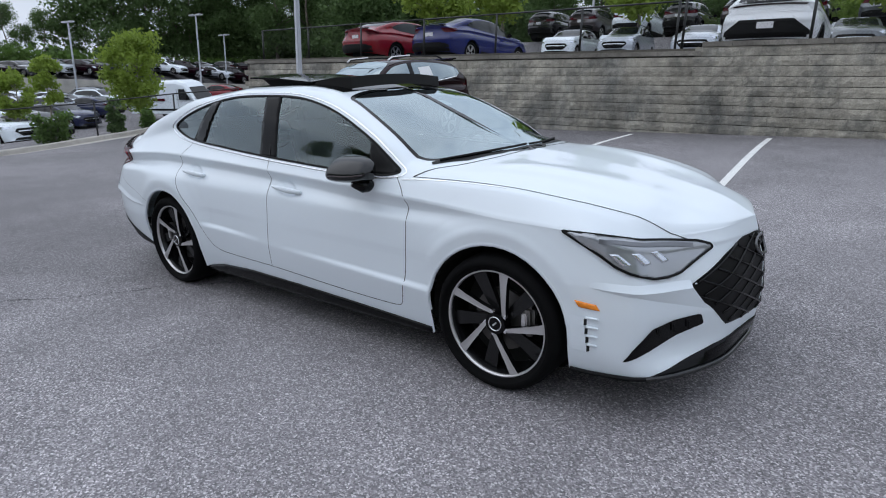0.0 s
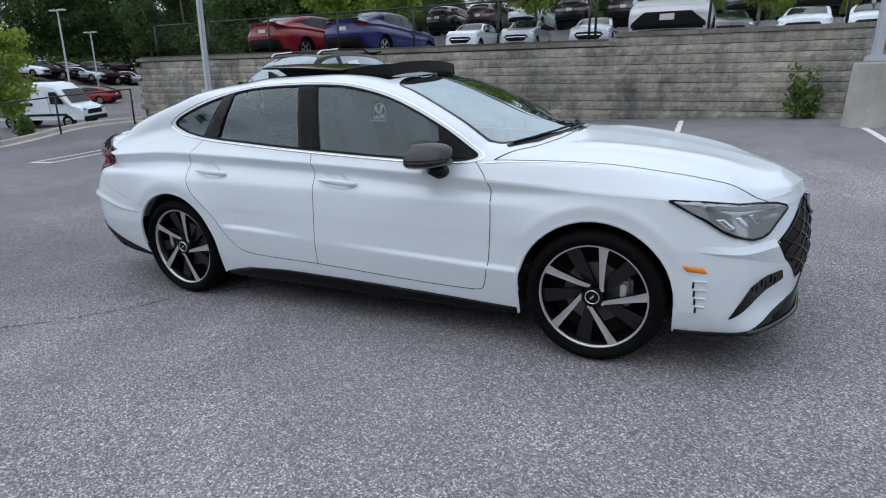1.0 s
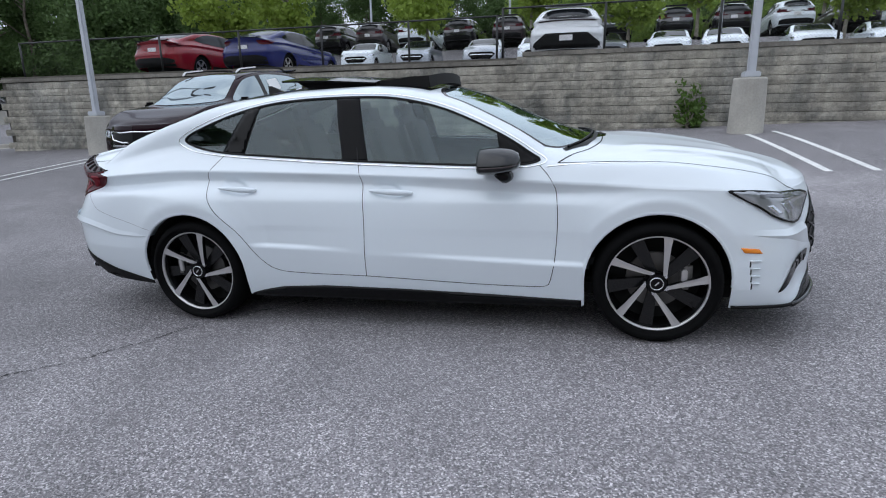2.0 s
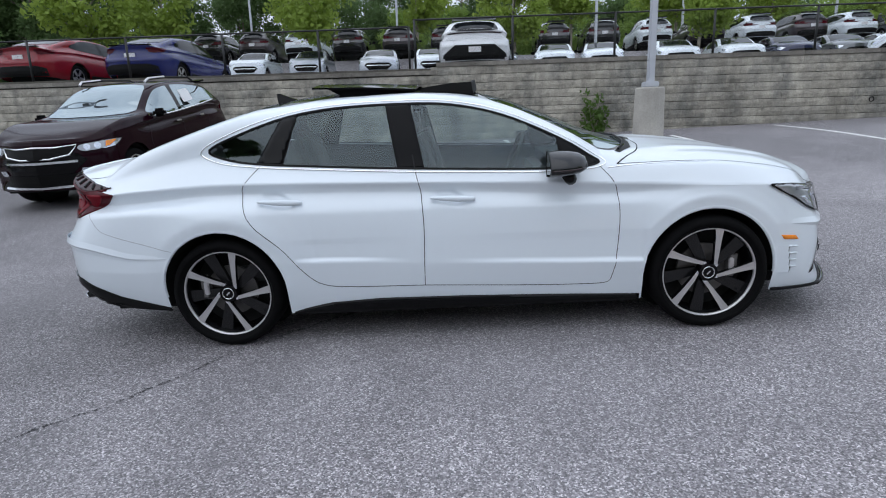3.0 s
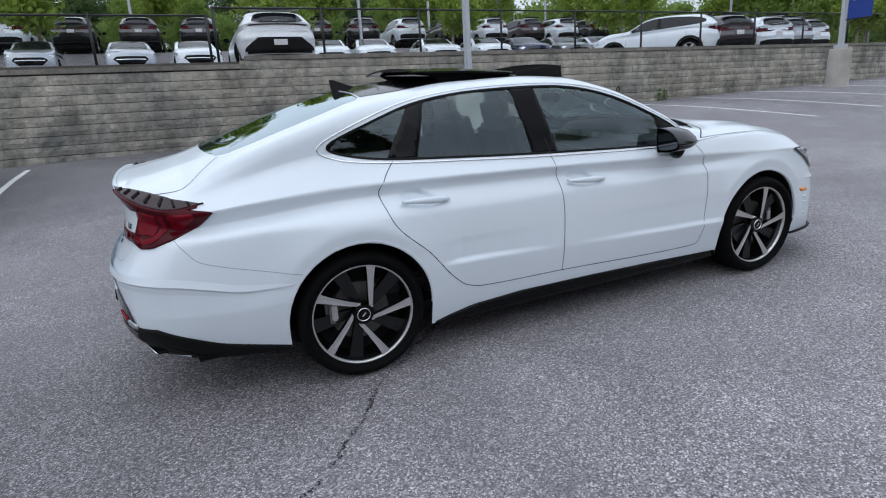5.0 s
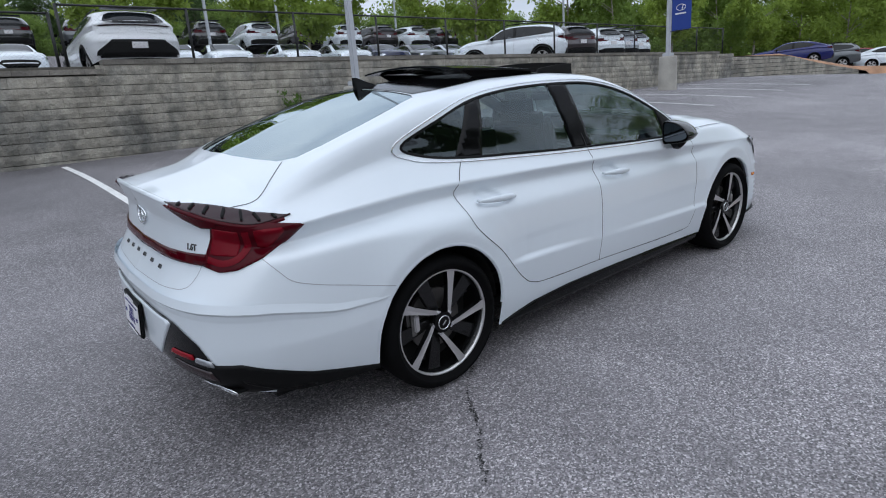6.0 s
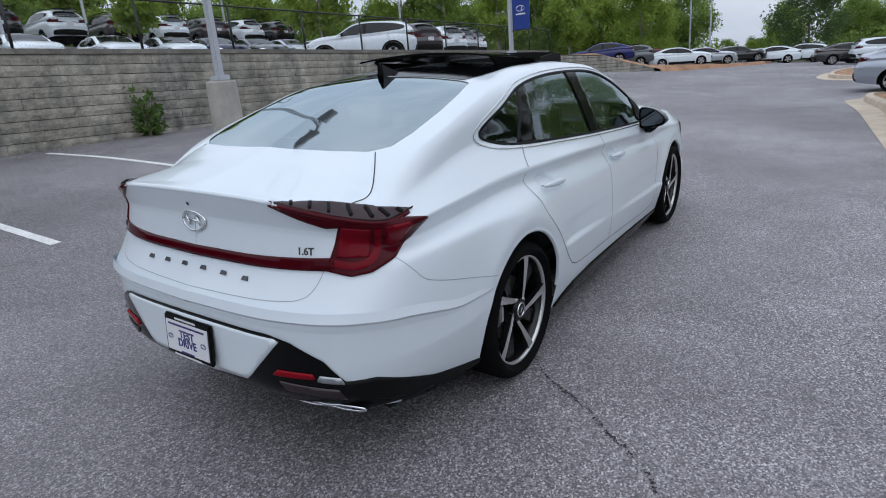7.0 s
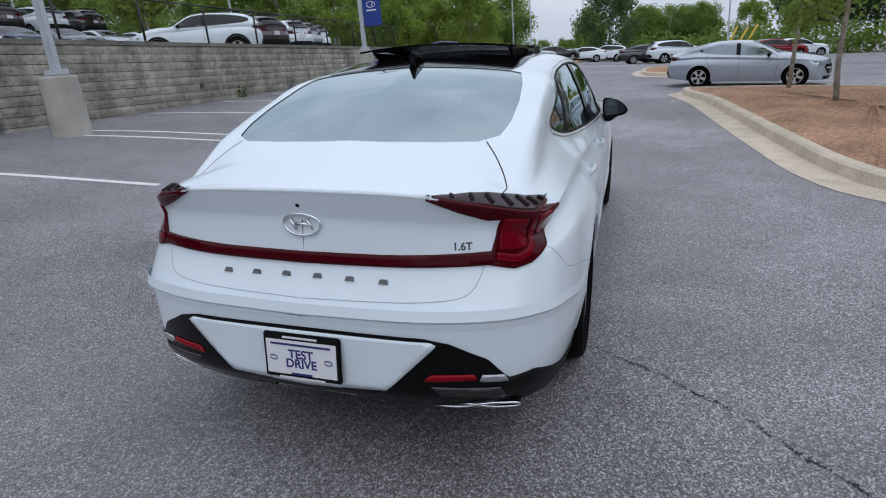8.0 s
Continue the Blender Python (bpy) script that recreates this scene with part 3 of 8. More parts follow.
SEDAN_LOOPS = []
SEDAN_LOOPS.append(row(-0.045, 0.035, (0.985, 0.945, 0.93), [(0, 0.195), (3, 0.205), (5, 0.20), (6, 0.182), (8, 0.186), (10, 0.245), (12, 0.30), (14, 0.32)]))
SEDAN_LOOPS[0][:4, :2] = (2.345, 0), (2.318, 0.33), (2.225, 0.60), (2.045, 0.81)
SEDAN_LOOPS.append(row(-0.015, -0.030, (1.015, 0.985, 0.97), [(0, 0.30), (3, 0.32), (6, 0.345), (8, 0.36), (10, 0.40), (14, 0.42)]))
SEDAN_LOOPS.append(row(0.0, -0.028, (1.0, 1.002, 0.99), [(0, 0.44), (3, 0.46), (5, 0.42), (6, 0.436), (7, 0.474), (8, 0.518), (9, 0.52), (10, 0.50), (14, 0.54)]))
SEDAN_LOOPS.append(row(-0.01, -0.035, (0.99, 0.996, 1.0), [(0, 0.58), (3, 0.59), (6, 0.62), (8, 0.65), (9, 0.60), (10, 0.580), (11, 0.648), (12, 0.668), (14, 0.665)]))
SEDAN_LOOPS.append(row(-0.04, 0.055, (0.965, 0.979, 0.975), [(0, 0.68), (3, 0.70), (5, 0.75), (8, 0.80), (10, 0.84), (12, 0.83), (14, 0.82)]))
SEDAN_LOOPS.append(row(-0.050, 0.082, (0.945, 0.972, 0.955), [(0, 0.735), (2, 0.74), (3, 0.765), (4, 0.82), (5, 0.848), (6, 0.884), (7, 0.934), (8, 0.972), (9, 0.984), (10, 0.972), (11, 0.955), (12, 0.965), (13, 0.98), (14, 0.985)]))
SEDAN_LOOPS[5][6:12, 1] = 0.882, 0.872, 0.862, 0.848, 0.842, 0.805
SEDAN_LOOPS.append(np.array([(2.322, 0, 0.795), (2.248, 0.32, 0.788), (2.10, 0.56, 0.780), (1.95, 0.71, 0.842), (1.76, 0.77, 0.903), (1.42, 0.82, 0.960), (0.9, 0.835, 0.975), (0.0, 0.845, 0.988),
              (-0.9, 0.812, 1.040), (-1.42, 0.770, 1.080), (-1.9, 0.795, 1.02), (-2.20, 0.785, 0.978), (-2.375, 0.65, 1.03), (-2.455, 0.36, 1.082), (-2.47, 0, 1.09)]))
edge = 0.82 * SEDAN_LOOPS[3] + 0.18 * SEDAN_LOOPS[2]
edge[:, 0] += 0.006 * REAR
edge[:, 1] *= 1 - 0.006 * REAR
under = SEDAN_LOOPS[5].copy()
cut = np.interp(np.arange(15), [0, 4, 5, 6, 7, 9, 10, 11, 12, 14], [0, 0, 0.05, 1.0, 0.95, 1.05, 1.3, 1.25, 0.2, 0])
under[:, 2] -= 0.012 + 0.042 * cut
under[:, 1] = np.where(cut > 0, under[:, 1] - 0.019 * cut, under[:, 1] + 0.002)
SEDAN_LOOPS[5][:, 1] += 0.004 * cut
SEDAN_LOOPS.insert(6, SEDAN_LOOPS[5] + 0.14 * (SEDAN_LOOPS[6] - SEDAN_LOOPS[5]))
SEDAN_LOOPS.insert(5, 0.82 * SEDAN_LOOPS[5] + 0.18 * under)
SEDAN_LOOPS.insert(5, under)
SEDAN_LOOPS.insert(3, edge)
# x, middle height, roof rail y and z, window base y and z
TOP_FRONT = [(2.322, 0.795, 0.6, 0.5, 0.8, 0.5), (2.18, 0.872, 0.6, 0.5, 0.8, 0.5), (1.9, 0.950, 0.6, 0.5, 0.8, 0.5), (1.6, 1.006, 0.62, 0.5, 0.8, 0.5), (1.3, 1.045, 0.68, 0.5, 0.8, 0.6), (1.12, 1.064, 0.735, 0.7, 0.81, 0.8), (0.95, 1.108, 0.77, 0.95, 0.82, 0.94), (0.81, 1.160, 0.775, 1.050, 0.828, 0.985), (0.57, 1.265, 0.730, 1.19, 0.838, 0.975), (0.27, 1.384, 0.678, 1.33, 0.835, 0.992), (0.0, 1.445, 0.650, 1.40, 0.825, 1.005)]
TOP_REAR = [(-0.3, 1.468, 0.638, 1.418, 0.815, 1.02), (-0.7, 1.468, 0.636, 1.414, 0.798, 1.048), (-1.0, 1.453, 0.642, 1.380, 0.78, 1.07), (-1.25, 1.420, 0.680, 1.352, 0.752, 1.093), (-1.5, 1.364, 0.698, 1.286, 0.728, 1.118), (-1.7, 1.302, 0.704, 1.230, 0.735, 1.10), (-1.9, 1.233, 0.702, 1.168, 0.75, 1.07), (-2.05, 1.182, 0.690, 1.104, 0.755, 1.03), (-2.2, 1.138, 0.64, 1.06, 0.75, 1.0), (-2.35, 1.108, 0.58, 1.05, 0.7, 0.95), (-2.47, 1.09, 0.5, 1.0, 0.7, 0.9)]
SEDAN_TOP = TOP_FRONT + TOP_REAR
DLO = spline_loop([(0.79, 0.992), (0.52, 0.980), (-0.31, 1.024), (-0.8, 1.058), (-1.18, 1.088), (-1.38, 1.125), (-1.465, 1.18), (-1.25, 1.268), (-0.99, 1.343), (-0.7, 1.378), (-0.31, 1.381),
                   (-0.02, 1.36), (0.27, 1.287), (0.57, 1.15), (0.74, 1.045)], 5)


def inset(poly, d):
    """The outline drawn in by d."""
    p = np.asarray(poly, float)
    t = np.roll(p, -1, 0) - np.roll(p, 1, 0)
    n = np.stack([-t[:, 1], t[:, 0]], 1)
    n /= np.linalg.norm(n, axis=1)[:, None] + 1e-9
    area = 0.5 * np.sum(p[:, 0] * np.roll(p[:, 1], -1) - np.roll(p[:, 0], -1) * p[:, 1])
    return p + n * d * np.sign(area)


def circle2(cx, cz, r, n=40):
    a = np.arange(n) * 2 * np.pi / n
    return np.stack([cx + r * np.cos(a), cz + r * np.sin(a)], 1)


def cut_poly(poly, a, b, c, keep=1):
    """The part of a polygon where keep * (a x + b y - c) > 0."""
    out, p = [], np.asarray(poly)
    val = keep * (p @ np.array([a, b]) - c)
    for i in range(len(p)):
        j = (i + 1) % len(p)
        if val[i] > 0:
            out.append(p[i])
        if val[i] * val[j] < 0:
            t = val[i] / (val[i] - val[j])
            out.append(p[i] + t * (p[j] - p[i]))
    return np.array(out)


def between(poly, lower, upper):
    """The part of an outline between two slanted lines, each given by two points; lower lies further to the rear."""
    for (p0, p1), keep in ((lower, 1), (upper, -1)):
        p0, p1 = np.array(p0, float), np.array(p1, float)
        n = np.array([p1[1] - p0[1], -(p1[0] - p0[0])])
        n *= np.sign(n[0])
        poly = cut_poly(poly, n[0], n[1], n @ p0, keep)
    return poly

# ---- the ground ----
SLOPE_X, SLOPE_Y = 0.0283, 0.0388


def smooth_step(t):
    t = np.clip(t, 0, 1)
    return t * t * (3 - 2 * t)


def ground_z(x, y):
    """Height of the lower lot: it climbs towards the retaining wall and along it."""
    xx = np.clip(x, -20, 27)
    yy = np.clip(y, -25, 12)
    near = SLOPE_X * xx + SLOPE_Y * yy + 0.25 * smooth_step((yy - 1.0) / 8.0) \
        - 0.25 * smooth_step((-11.0 - x) / 6.0) * smooth_step((10.5 - y) / 4.0) - 0.22 * smooth_step((x - 9.0) / 7.0) * smooth_step((5.0 - y) / 6.0) - 0.40 * smooth_step((x - 24.0) / 14.0) * smooth_step((yy - 1.0) / 8.0)
    low = -1.1 + 0.08 * (np.clip(y, -10, 32) - 12) + 2.6 * smooth_step((-58.0 - x) / 6.0) + 1.6 * smooth_step((-73.0 - x) / 8.0)
    k = smooth_step((-20.5 - x) / 8.0)
    return near * (1 - k) + low * k


UPPER_Z = 2.34


def stand(x, y, turn, z=None):
    """A pose on the ground at (x, y), tilted with it; turn: degrees from +x."""
    if z is not None:
        return pose(x, y, z, 0, 0, turn)
    e = 0.6
    n = Vector((-(ground_z(x + e, y) - ground_z(x - e, y)) / (2 * e), -(ground_z(x, y + e) - ground_z(x, y - e)) / (2 * e), 1)).normalized()
    f = Vector((math.cos(radians(turn)), math.sin(radians(turn)), 0))
    f = (f - n * f.dot(n)).normalized()
    s = n.cross(f)
    m = Matrix((f, s, n)).transposed().to_4x4()
    m.translation = (x, y, float(ground_z(x, y)))
    return m


def sheet(x0, x1, y0, y1, step, fz):
    gx, gy = np.arange(x0, x1 + step / 2, step), np.arange(y0, y1 + step / 2, step)
    x, y = np.meshgrid(gx, gy, indexing="ij")
    v = np.stack([x, y, fz(x, y)], -1).reshape(-1, 3)
    i, j = np.meshgrid(np.arange(len(gx) - 1), np.arange(len(gy) - 1), indexing="ij")
    a = (i * len(gy) + j).ravel()
    return v, np.stack([a, a + len(gy), a + len(gy) + 1, a + 1], 1)


def far_ground():
    """One sheet out to the horizon, fine near the car."""
    g = np.r_[-600, -300, -160, -100, np.arange(-86, 50.1, 2.0), 70, 100, 160, 300, 600]
    h = np.r_[-600, -300, -160, -100, -70, -50, -40, np.arange(-30, 13, 1.0), 16, 20, 26, 32, 60, 100, 160, 300, 600]
    x, y = np.meshgrid(g, h, indexing="ij")
    v = np.stack([x, y, ground_z(x, y)], -1).reshape(-1, 3)
    i, j = np.meshgrid(np.arange(len(g) - 1), np.arange(len(h) - 1), indexing="ij")
    a = (i * len(h) + j).ravel()
    return v, np.stack([a, a + len(h), a + len(h) + 1, a + 1], 1)


ground = tagged(part("ground", mesh_of("ground", *far_ground(), ASPHALT, True)), "grey worn asphalt of a sloping parking lot", "ground", kind="structure")


def on_ground(points, lift):
    p = np.asarray(points, float)
    return np.stack([p[:, 0], p[:, 1], ground_z(p[:, 0], p[:, 1]) + lift], 1)


def ground_ribbon(points, width, lift):
    p = np.asarray(points, float)
    t = np.gradient(p, axis=0)
    n = np.stack([-t[:, 1], t[:, 0]], 1)
    n /= np.linalg.norm(n, axis=1)[:, None]
    w = np.broadcast_to(width, len(p))[:, None] / 2
    v = np.concatenate([on_ground(p + n * w, lift), on_ground(p - n * w, lift)])
    k = len(p)
    return v, [(i, i + k, i + k + 1, i + 1) for i in range(k - 1)]


def parking_line(x0, y0, x1, y1):
    p = np.linspace((x0, y0), (x1, y1), 14)
    ob = part("parking_line", mesh_of("parking_line", *ground_ribbon(p, 0.10, 0.004), LINE))
    tagged(ob, "worn white painted parking stall line on asphalt", "parking line", "parking stall lines", "structure")


for ends in ((-4.69, 3.8, -5.05, 9.8), (-1.54, 3.9, -1.78, 10.2), (1.25, 4.3, 1.0, 10.2), (4.08, 4.5, 4.0, 9.0), (4.64, 4.5, 4.6, 9.0), (7.55, 4.45, 7.45, 10.2),
             (10.12, 4.6, 10.15, 10.2), (12.5, 4.7, 12.65, 10.2), (15.1, 4.8, 15.2, 10.2), (17.7, 5.0, 17.8, 10.2), (20.2, 5.1, 20.3, 10.2), (-11.12, 3.42, -11.0, 8.6), (-10.54, 3.5, -10.45, 8.6), (-11.17, 3.45, -10.49, 3.53)):
    parking_line(*ends)


def crack(points, width, count, seed):
    """A crumbled crack: many small dark chips along a wandering line, thinning towards its end."""
    rng = np.random.default_rng(seed)
    p = spline_open(points, 40)
    p = p + np.cumsum(rng.normal(0, 0.0035, p.shape), 0)
    chips = []
    for k in range(count):
        t = rng.uniform(0, 1) ** 1.35
        at = p[int(t * (len(p) - 1))]
        if math.sin(at[1] * 9.0) + rng.normal(0, 0.8) < -0.9:
            continue
        c = at + rng.normal(0, width * 0.55, 2)
        n = 5
        a = np.sort(rng.uniform(0, 2 * math.pi, n))
        r = width * rng.uniform(0.25, 0.85) * rng.uniform(0.6, 1.2, n)
        chips.append((on_ground(np.c_[c[0] + r * np.cos(a), c[1] + r * np.sin(a)], 0.003 + 0.001 * rng.uniform()), [tuple(range(n))]))
    ob = part("asphalt_crack", mesh_of("asphalt_crack", *joined(chips), CRACK))
    tagged(ob, "dark crumbled crack running across the asphalt", "crack", kind="structure")


crack([(-0.72, -0.36), (-0.96, -0.56), (-1.22, -0.80), (-1.36, -0.96), (-1.54, -1.21), (-1.70, -1.42), (-1.84, -1.60), (-2.02, -1.79), (-2.4, -2.2), (-2.8, -2.7)], 0.0095, 1000, 3)
crack([(1.9, -3.3), (1.35, -3.05), (0.8, -3.15), (0.2, -3.6)], 0.006, 220, 5)
crack([(13.4, -1.75), (11.4, -1.3), (9.6, -1.45), (7.9, -1.1)], 0.014, 260, 6)

# ---- kerbs and mulch beds ----


def bed(name, outline, label):
    """A kerbed bed: gutter, kerb and fill as parts of the setting."""
    o = spline_loop(outline, 10)
    ring = np.roll(o, -1, 0) - np.roll(o, 1, 0)
    area = 0.5 * np.sum(o[:, 0] * np.roll(o[:, 1], -1) - np.roll(o[:, 0], -1) * o[:, 1])
    n = np.stack([ring[:, 1], -ring[:, 0]], 1) * np.sign(area)
    n /= np.linalg.norm(n, axis=1)[:, None]
    prof = [(0.42, 0.005), (0.04, 0.012), (0.015, 0.13), (-0.02, 0.155), (-0.15, 0.155), (-0.16, 0.02)]
    k = len(o)
    v = np.concatenate([on_ground(o + n * d, z) for d, z in prof])
    f = [(a * k + i, a * k + (i + 1) % k, (a + 1) * k + (i + 1) % k, (a + 1) * k + i) for a in range(len(prof) - 1) for i in range(k)]
    kerb = tagged(part("kerb", mesh_of("kerb", v, f, CONCRETE)), "pale concrete kerb with a gutter " + label, "kerb", kind="structure")
    inner = o - n * 0.14
    c = inner.mean(0)
    rings = [inner * (1 - t) + c * t for t in (0, 0.12, 0.3, 0.6, 0.95)]
    v = np.concatenate([on_ground(r, 0.10 + 0.12 * smooth_step(t * 3)) for r, t in zip(rings, (0, 0.12, 0.3, 0.6, 0.95))])
    v[:, 2] += np.random.default_rng(4).normal(0, 0.012, len(v))
    f = [(a * k + i, a * k + (i + 1) % k, (a + 1) * k + (i + 1) % k, (a + 1) * k + i) for a in range(4) for i in range(k)] + [tuple(4 * k + i for i in range(k))]
    fill = tagged(part(name, mesh_of(name, v, f, MULCH, True)), "reddish pine straw mulch filling the kerbed bed", "mulch bed", kind="structure")
    return kerb, fill


bed("mulch_bed", [(14.6, -2.50), (10.5, -2.70), (7.4, -2.88), (4.4, -3.07), (2.9, -3.22), (2.1, -3.55), (1.5, -4.5), (1.5, -5.8), (2.3, -7.4), (5.0, -8.2), (8.6, -8.2), (12.6, -7.6), (14.6, -6.0), (15.2, -3.2)], "round the mulch island")
bed("mulch_bed", [(29, -2.4), (25.5, -1.5), (22.8, -1.9), (22.2, -4.5), (24, -7.5), (28, -7.4), (29.6, -4.8)], "round a far island")


def kerb_run(points, label):
    p = spline_open(points, 12)
    t = np.gradient(p, axis=0)
    n = np.stack([-t[:, 1], t[:, 0]], 1)
    n /= np.linalg.norm(n, axis=1)[:, None]
    prof = [(-0.40, 0.005), (-0.03, 0.012), (-0.005, 0.13), (0.02, 0.155), (0.15, 0.155), (0.16, 0.02)]
    k = len(p)
    v = np.concatenate([on_ground(p + n * d, z) for d, z in prof])
    f = [(a * k + i, a * k + i + 1, (a + 1) * k + i + 1, (a + 1) * k + i) for a in range(len(prof) - 1) for i in range(k - 1)]
    return tagged(part("kerb", mesh_of("kerb", v, f, KERB_GREY)), label, "kerb", kind="structure")


kerb_run([(-17.0, -14), (-16.6, -6), (-16.9, 2.0), (-18.3, 6.4), (-19.4, 10.8), (-19.7, 14.5)], "pale concrete kerb along the lot's low edge")

# ---- the retaining wall ----
WALL_Y, COURSE, LONG = 10.8, 0.203, 0.457
WALL_X0, WALL_X1, JOG = -17.2, 26.6, -0.66


def block_mesh(seed, length, high, deep):
    rng = np.random.default_rng(seed)
    nx, nz = 5, 3
    v = []
    for i in range(nx):
        for j in range(nz):
            edge = j in (0, nz - 1)
            out = rng.uniform(-0.004, 0.006) if edge else rng.uniform(0.002, 0.022)
            v.append((i / (nx - 1) * (length - 0.003), -out, 0.006 + j / (nz - 1) * (high - 0.012)))
    f = [(i * nz + j, (i + 1) * nz + j, (i + 1) * nz + j + 1, i * nz + j + 1) for i in range(nx - 1) for j in range(nz - 1)]
    k = len(v)
    v += [(0, deep, 0.006), (length - 0.003, deep, 0.006), (length - 0.003, deep, high - 0.006), (0, deep, high - 0.006)]
    a, b, c, d = 0, (nx - 1) * nz, nx * nz - 1, nz - 1
    f += [tuple([a] + [k, k + 1] + [i * nz for i in range(nx - 1, 0, -1)]), tuple([d] + [i * nz + d for i in range(1, nx)] + [k + 2, k + 3]), tuple([k, a, a + 1, d, k + 3]), tuple([b, k + 1, k + 2, c, b + 1])]
    return np.array(v), f


def cap_z(x):
    return 2.42 if x < JOG else 2.60


def low_wall_top(x):
    """The wall steps down at its end."""
    return cap_z(x) if x < 24.9 else cap_z(x) - 0.2 if x < 25.7 else cap_z(x) - 0.4


wall = tagged(part("retaining_wall", box((WALL_X1 - WALL_X0, 0.3, 3.2), ((WALL_X0 + WALL_X1) / 2, WALL_Y + 0.24, 0.88)), mat=MORTAR), "tan split-face concrete block retaining wall, stained grey", "retaining wall", kind="structure")
shapes = [block_mesh(s, LONG, COURSE, 0.10) for s in range(8)]
shape_meshes = [mesh_of("wall_block", v, f, BLOCK) for v, f in shapes]
single, rest, wall_rng = 0, [], np.random.default_rng(11)
PIECES = []
for c in range(14):
    z_top = 2.50 - c * COURSE
    shift = (c % 2) * LONG / 2 + float(wall_rng.uniform(-0.07, 0.07))
    x = WALL_X0 + shift
    while x < WALL_X1 - LONG * 0.6:
        cx = x + LONG / 2
        extra = z_top < cap_z(cx) - 0.08
        if extra and z_top > ground_z(cx, WALL_Y) - 0.03:
            pick, bumpy = int(wall_rng.integers(8)), float(wall_rng.normal(0, 0.003))
            at = (x, WALL_Y + bumpy + (2.50 - z_top) * -0.02, z_top - COURSE)
            if -1.5 < cx < 13 and single < 300 and 1.0 < z_top:
                PIECES.append((pick, at))
                single += 1
            else:
                rest.append((shapes[pick][0] + at, shapes[pick][1]))
        x += LONG
tagged(part("wall_blocks", mesh_of("wall_blocks", *joined(rest), BLOCK), wall), kind="stuff")
caps, x = [], WALL_X0
cap_rng = np.random.default_rng(5)
while x < WALL_X1 - 0.3:
    long_cap = JOG - x if x < JOG < x + 0.6 else 0.6
    z = low_wall_top(x + 0.3)
    b = np.array([(sx * (long_cap - 0.006) + x, sy, sz) for sx in (0, 1) for sy in (WALL_Y - 0.035 + cap_rng.normal(0, 0.003), WALL_Y + 0.32) for sz in (z - 0.10, z)])
    caps.append((b, [(0, 1, 3, 2), (4, 6, 7, 5), (0, 4, 5, 1), (2, 3, 7, 6), (1, 5, 7, 3), (0, 2, 6, 4)]))
    x += long_cap
for v, f in caps:
    part("cap_stone", mesh_of("cap_stone", v - v[0], f, CAP), wall).location = tuple(v[0])
# wall turning back at its low end
part("wall_return", box((0.3, 14, 3.0), (WALL_X0 + 0.15, WALL_Y + 7.1, 0.95)), wall, mat=CAP)
drain = part("drain_outlet", mesh_of("drain_outlet", *lathe([(0.0, 0.02), (0.045, 0.02), (0.05, -0.03), (0.062, -0.03), (0.062, 0.05)], 16), BLACK_CAVITY), wall)
drain.location = (10.05, WALL_Y - 0.02, 1.40)

# lower wall that curves on beyond the end, with mulch above it
EDGE = [(26.55, 10.95), (31.65, 10.05), (35, 9.8), (40.2, 9.4), (43.5, 7.2), (48, 4.6), (54, 3.6), (75, 4.5)]


def bank_z(x, y):
    y0 = np.interp(x, *zip(*EDGE))
    rise = np.interp(x, [26.5, 30, 38, 43, 48], [0.1, 0.2, 0.45, 0.3, 0.1])
    return np.interp(x, [26.5, 31.65, 34.9, 40.25, 43, 48, 80], [2.3, 2.18, 1.74, 1.22, 1.08, 1.0, 1.05]) + np.clip(0.6 * (y - y0), 0, rise)


ex = np.linspace(26.55, 40.2, 26)
end_pts = np.stack([ex, curve(np.array(EDGE)[:5, 0], np.array(EDGE)[:5, 1], ex)], 1)
tops = bank_z(end_pts[:, 0], end_pts[:, 1]) + 0.05
low_row = np.c_[end_pts, tops * 0 + 0.4]
v = np.concatenate([low_row, np.c_[end_pts, tops], np.c_[end_pts + (0.05, 0.35), tops], np.c_[end_pts + (0.05, 0.35), tops - 0.6]])
k = len(end_pts)
faces = [(a * k + i, a * k + i + 1, (a + 1) * k + i + 1, (a + 1) * k + i) for a in range(3) for i in range(k - 1)] + [(k - 1, 4 * k - 1, 3 * k - 1, 2 * k - 1)]
low_wall = tagged(part("low_wall", mesh_of("low_wall", v, faces, BLOCK)), "low curving block wall below a mulch bank", "retaining wall", kind="structure")
joints = []
for c in range(9):
    for i in range(k - 1):
        zz = 0.75 + 0.2 * c
        if zz < min(tops[i], tops[i + 1]) - 0.05:
            a, b = end_pts[i], end_pts[i + 1]
            joints.append((np.array([(a[0], a[1] - 0.006, zz), (b[0], b[1] - 0.006, zz), (b[0], b[1] - 0.006, zz + 0.02), (a[0], a[1] - 0.006, zz + 0.02)]), [(0, 1, 2, 3)]))
part("wall_joint", mesh_of("wall_joint", *joined(joints), BLACK_CAVITY), low_wall)

# ---- the upper lot ----


def upper_height(x, y):
    return np.interp(y, [15.5, 21.5, 25.5, 29.0, 36.0, 60.0], [UPPER_Z, 2.92, 3.05, 4.5, 4.75, 5.6]) - 0.025 * np.clip(x - 24, 0, 40)


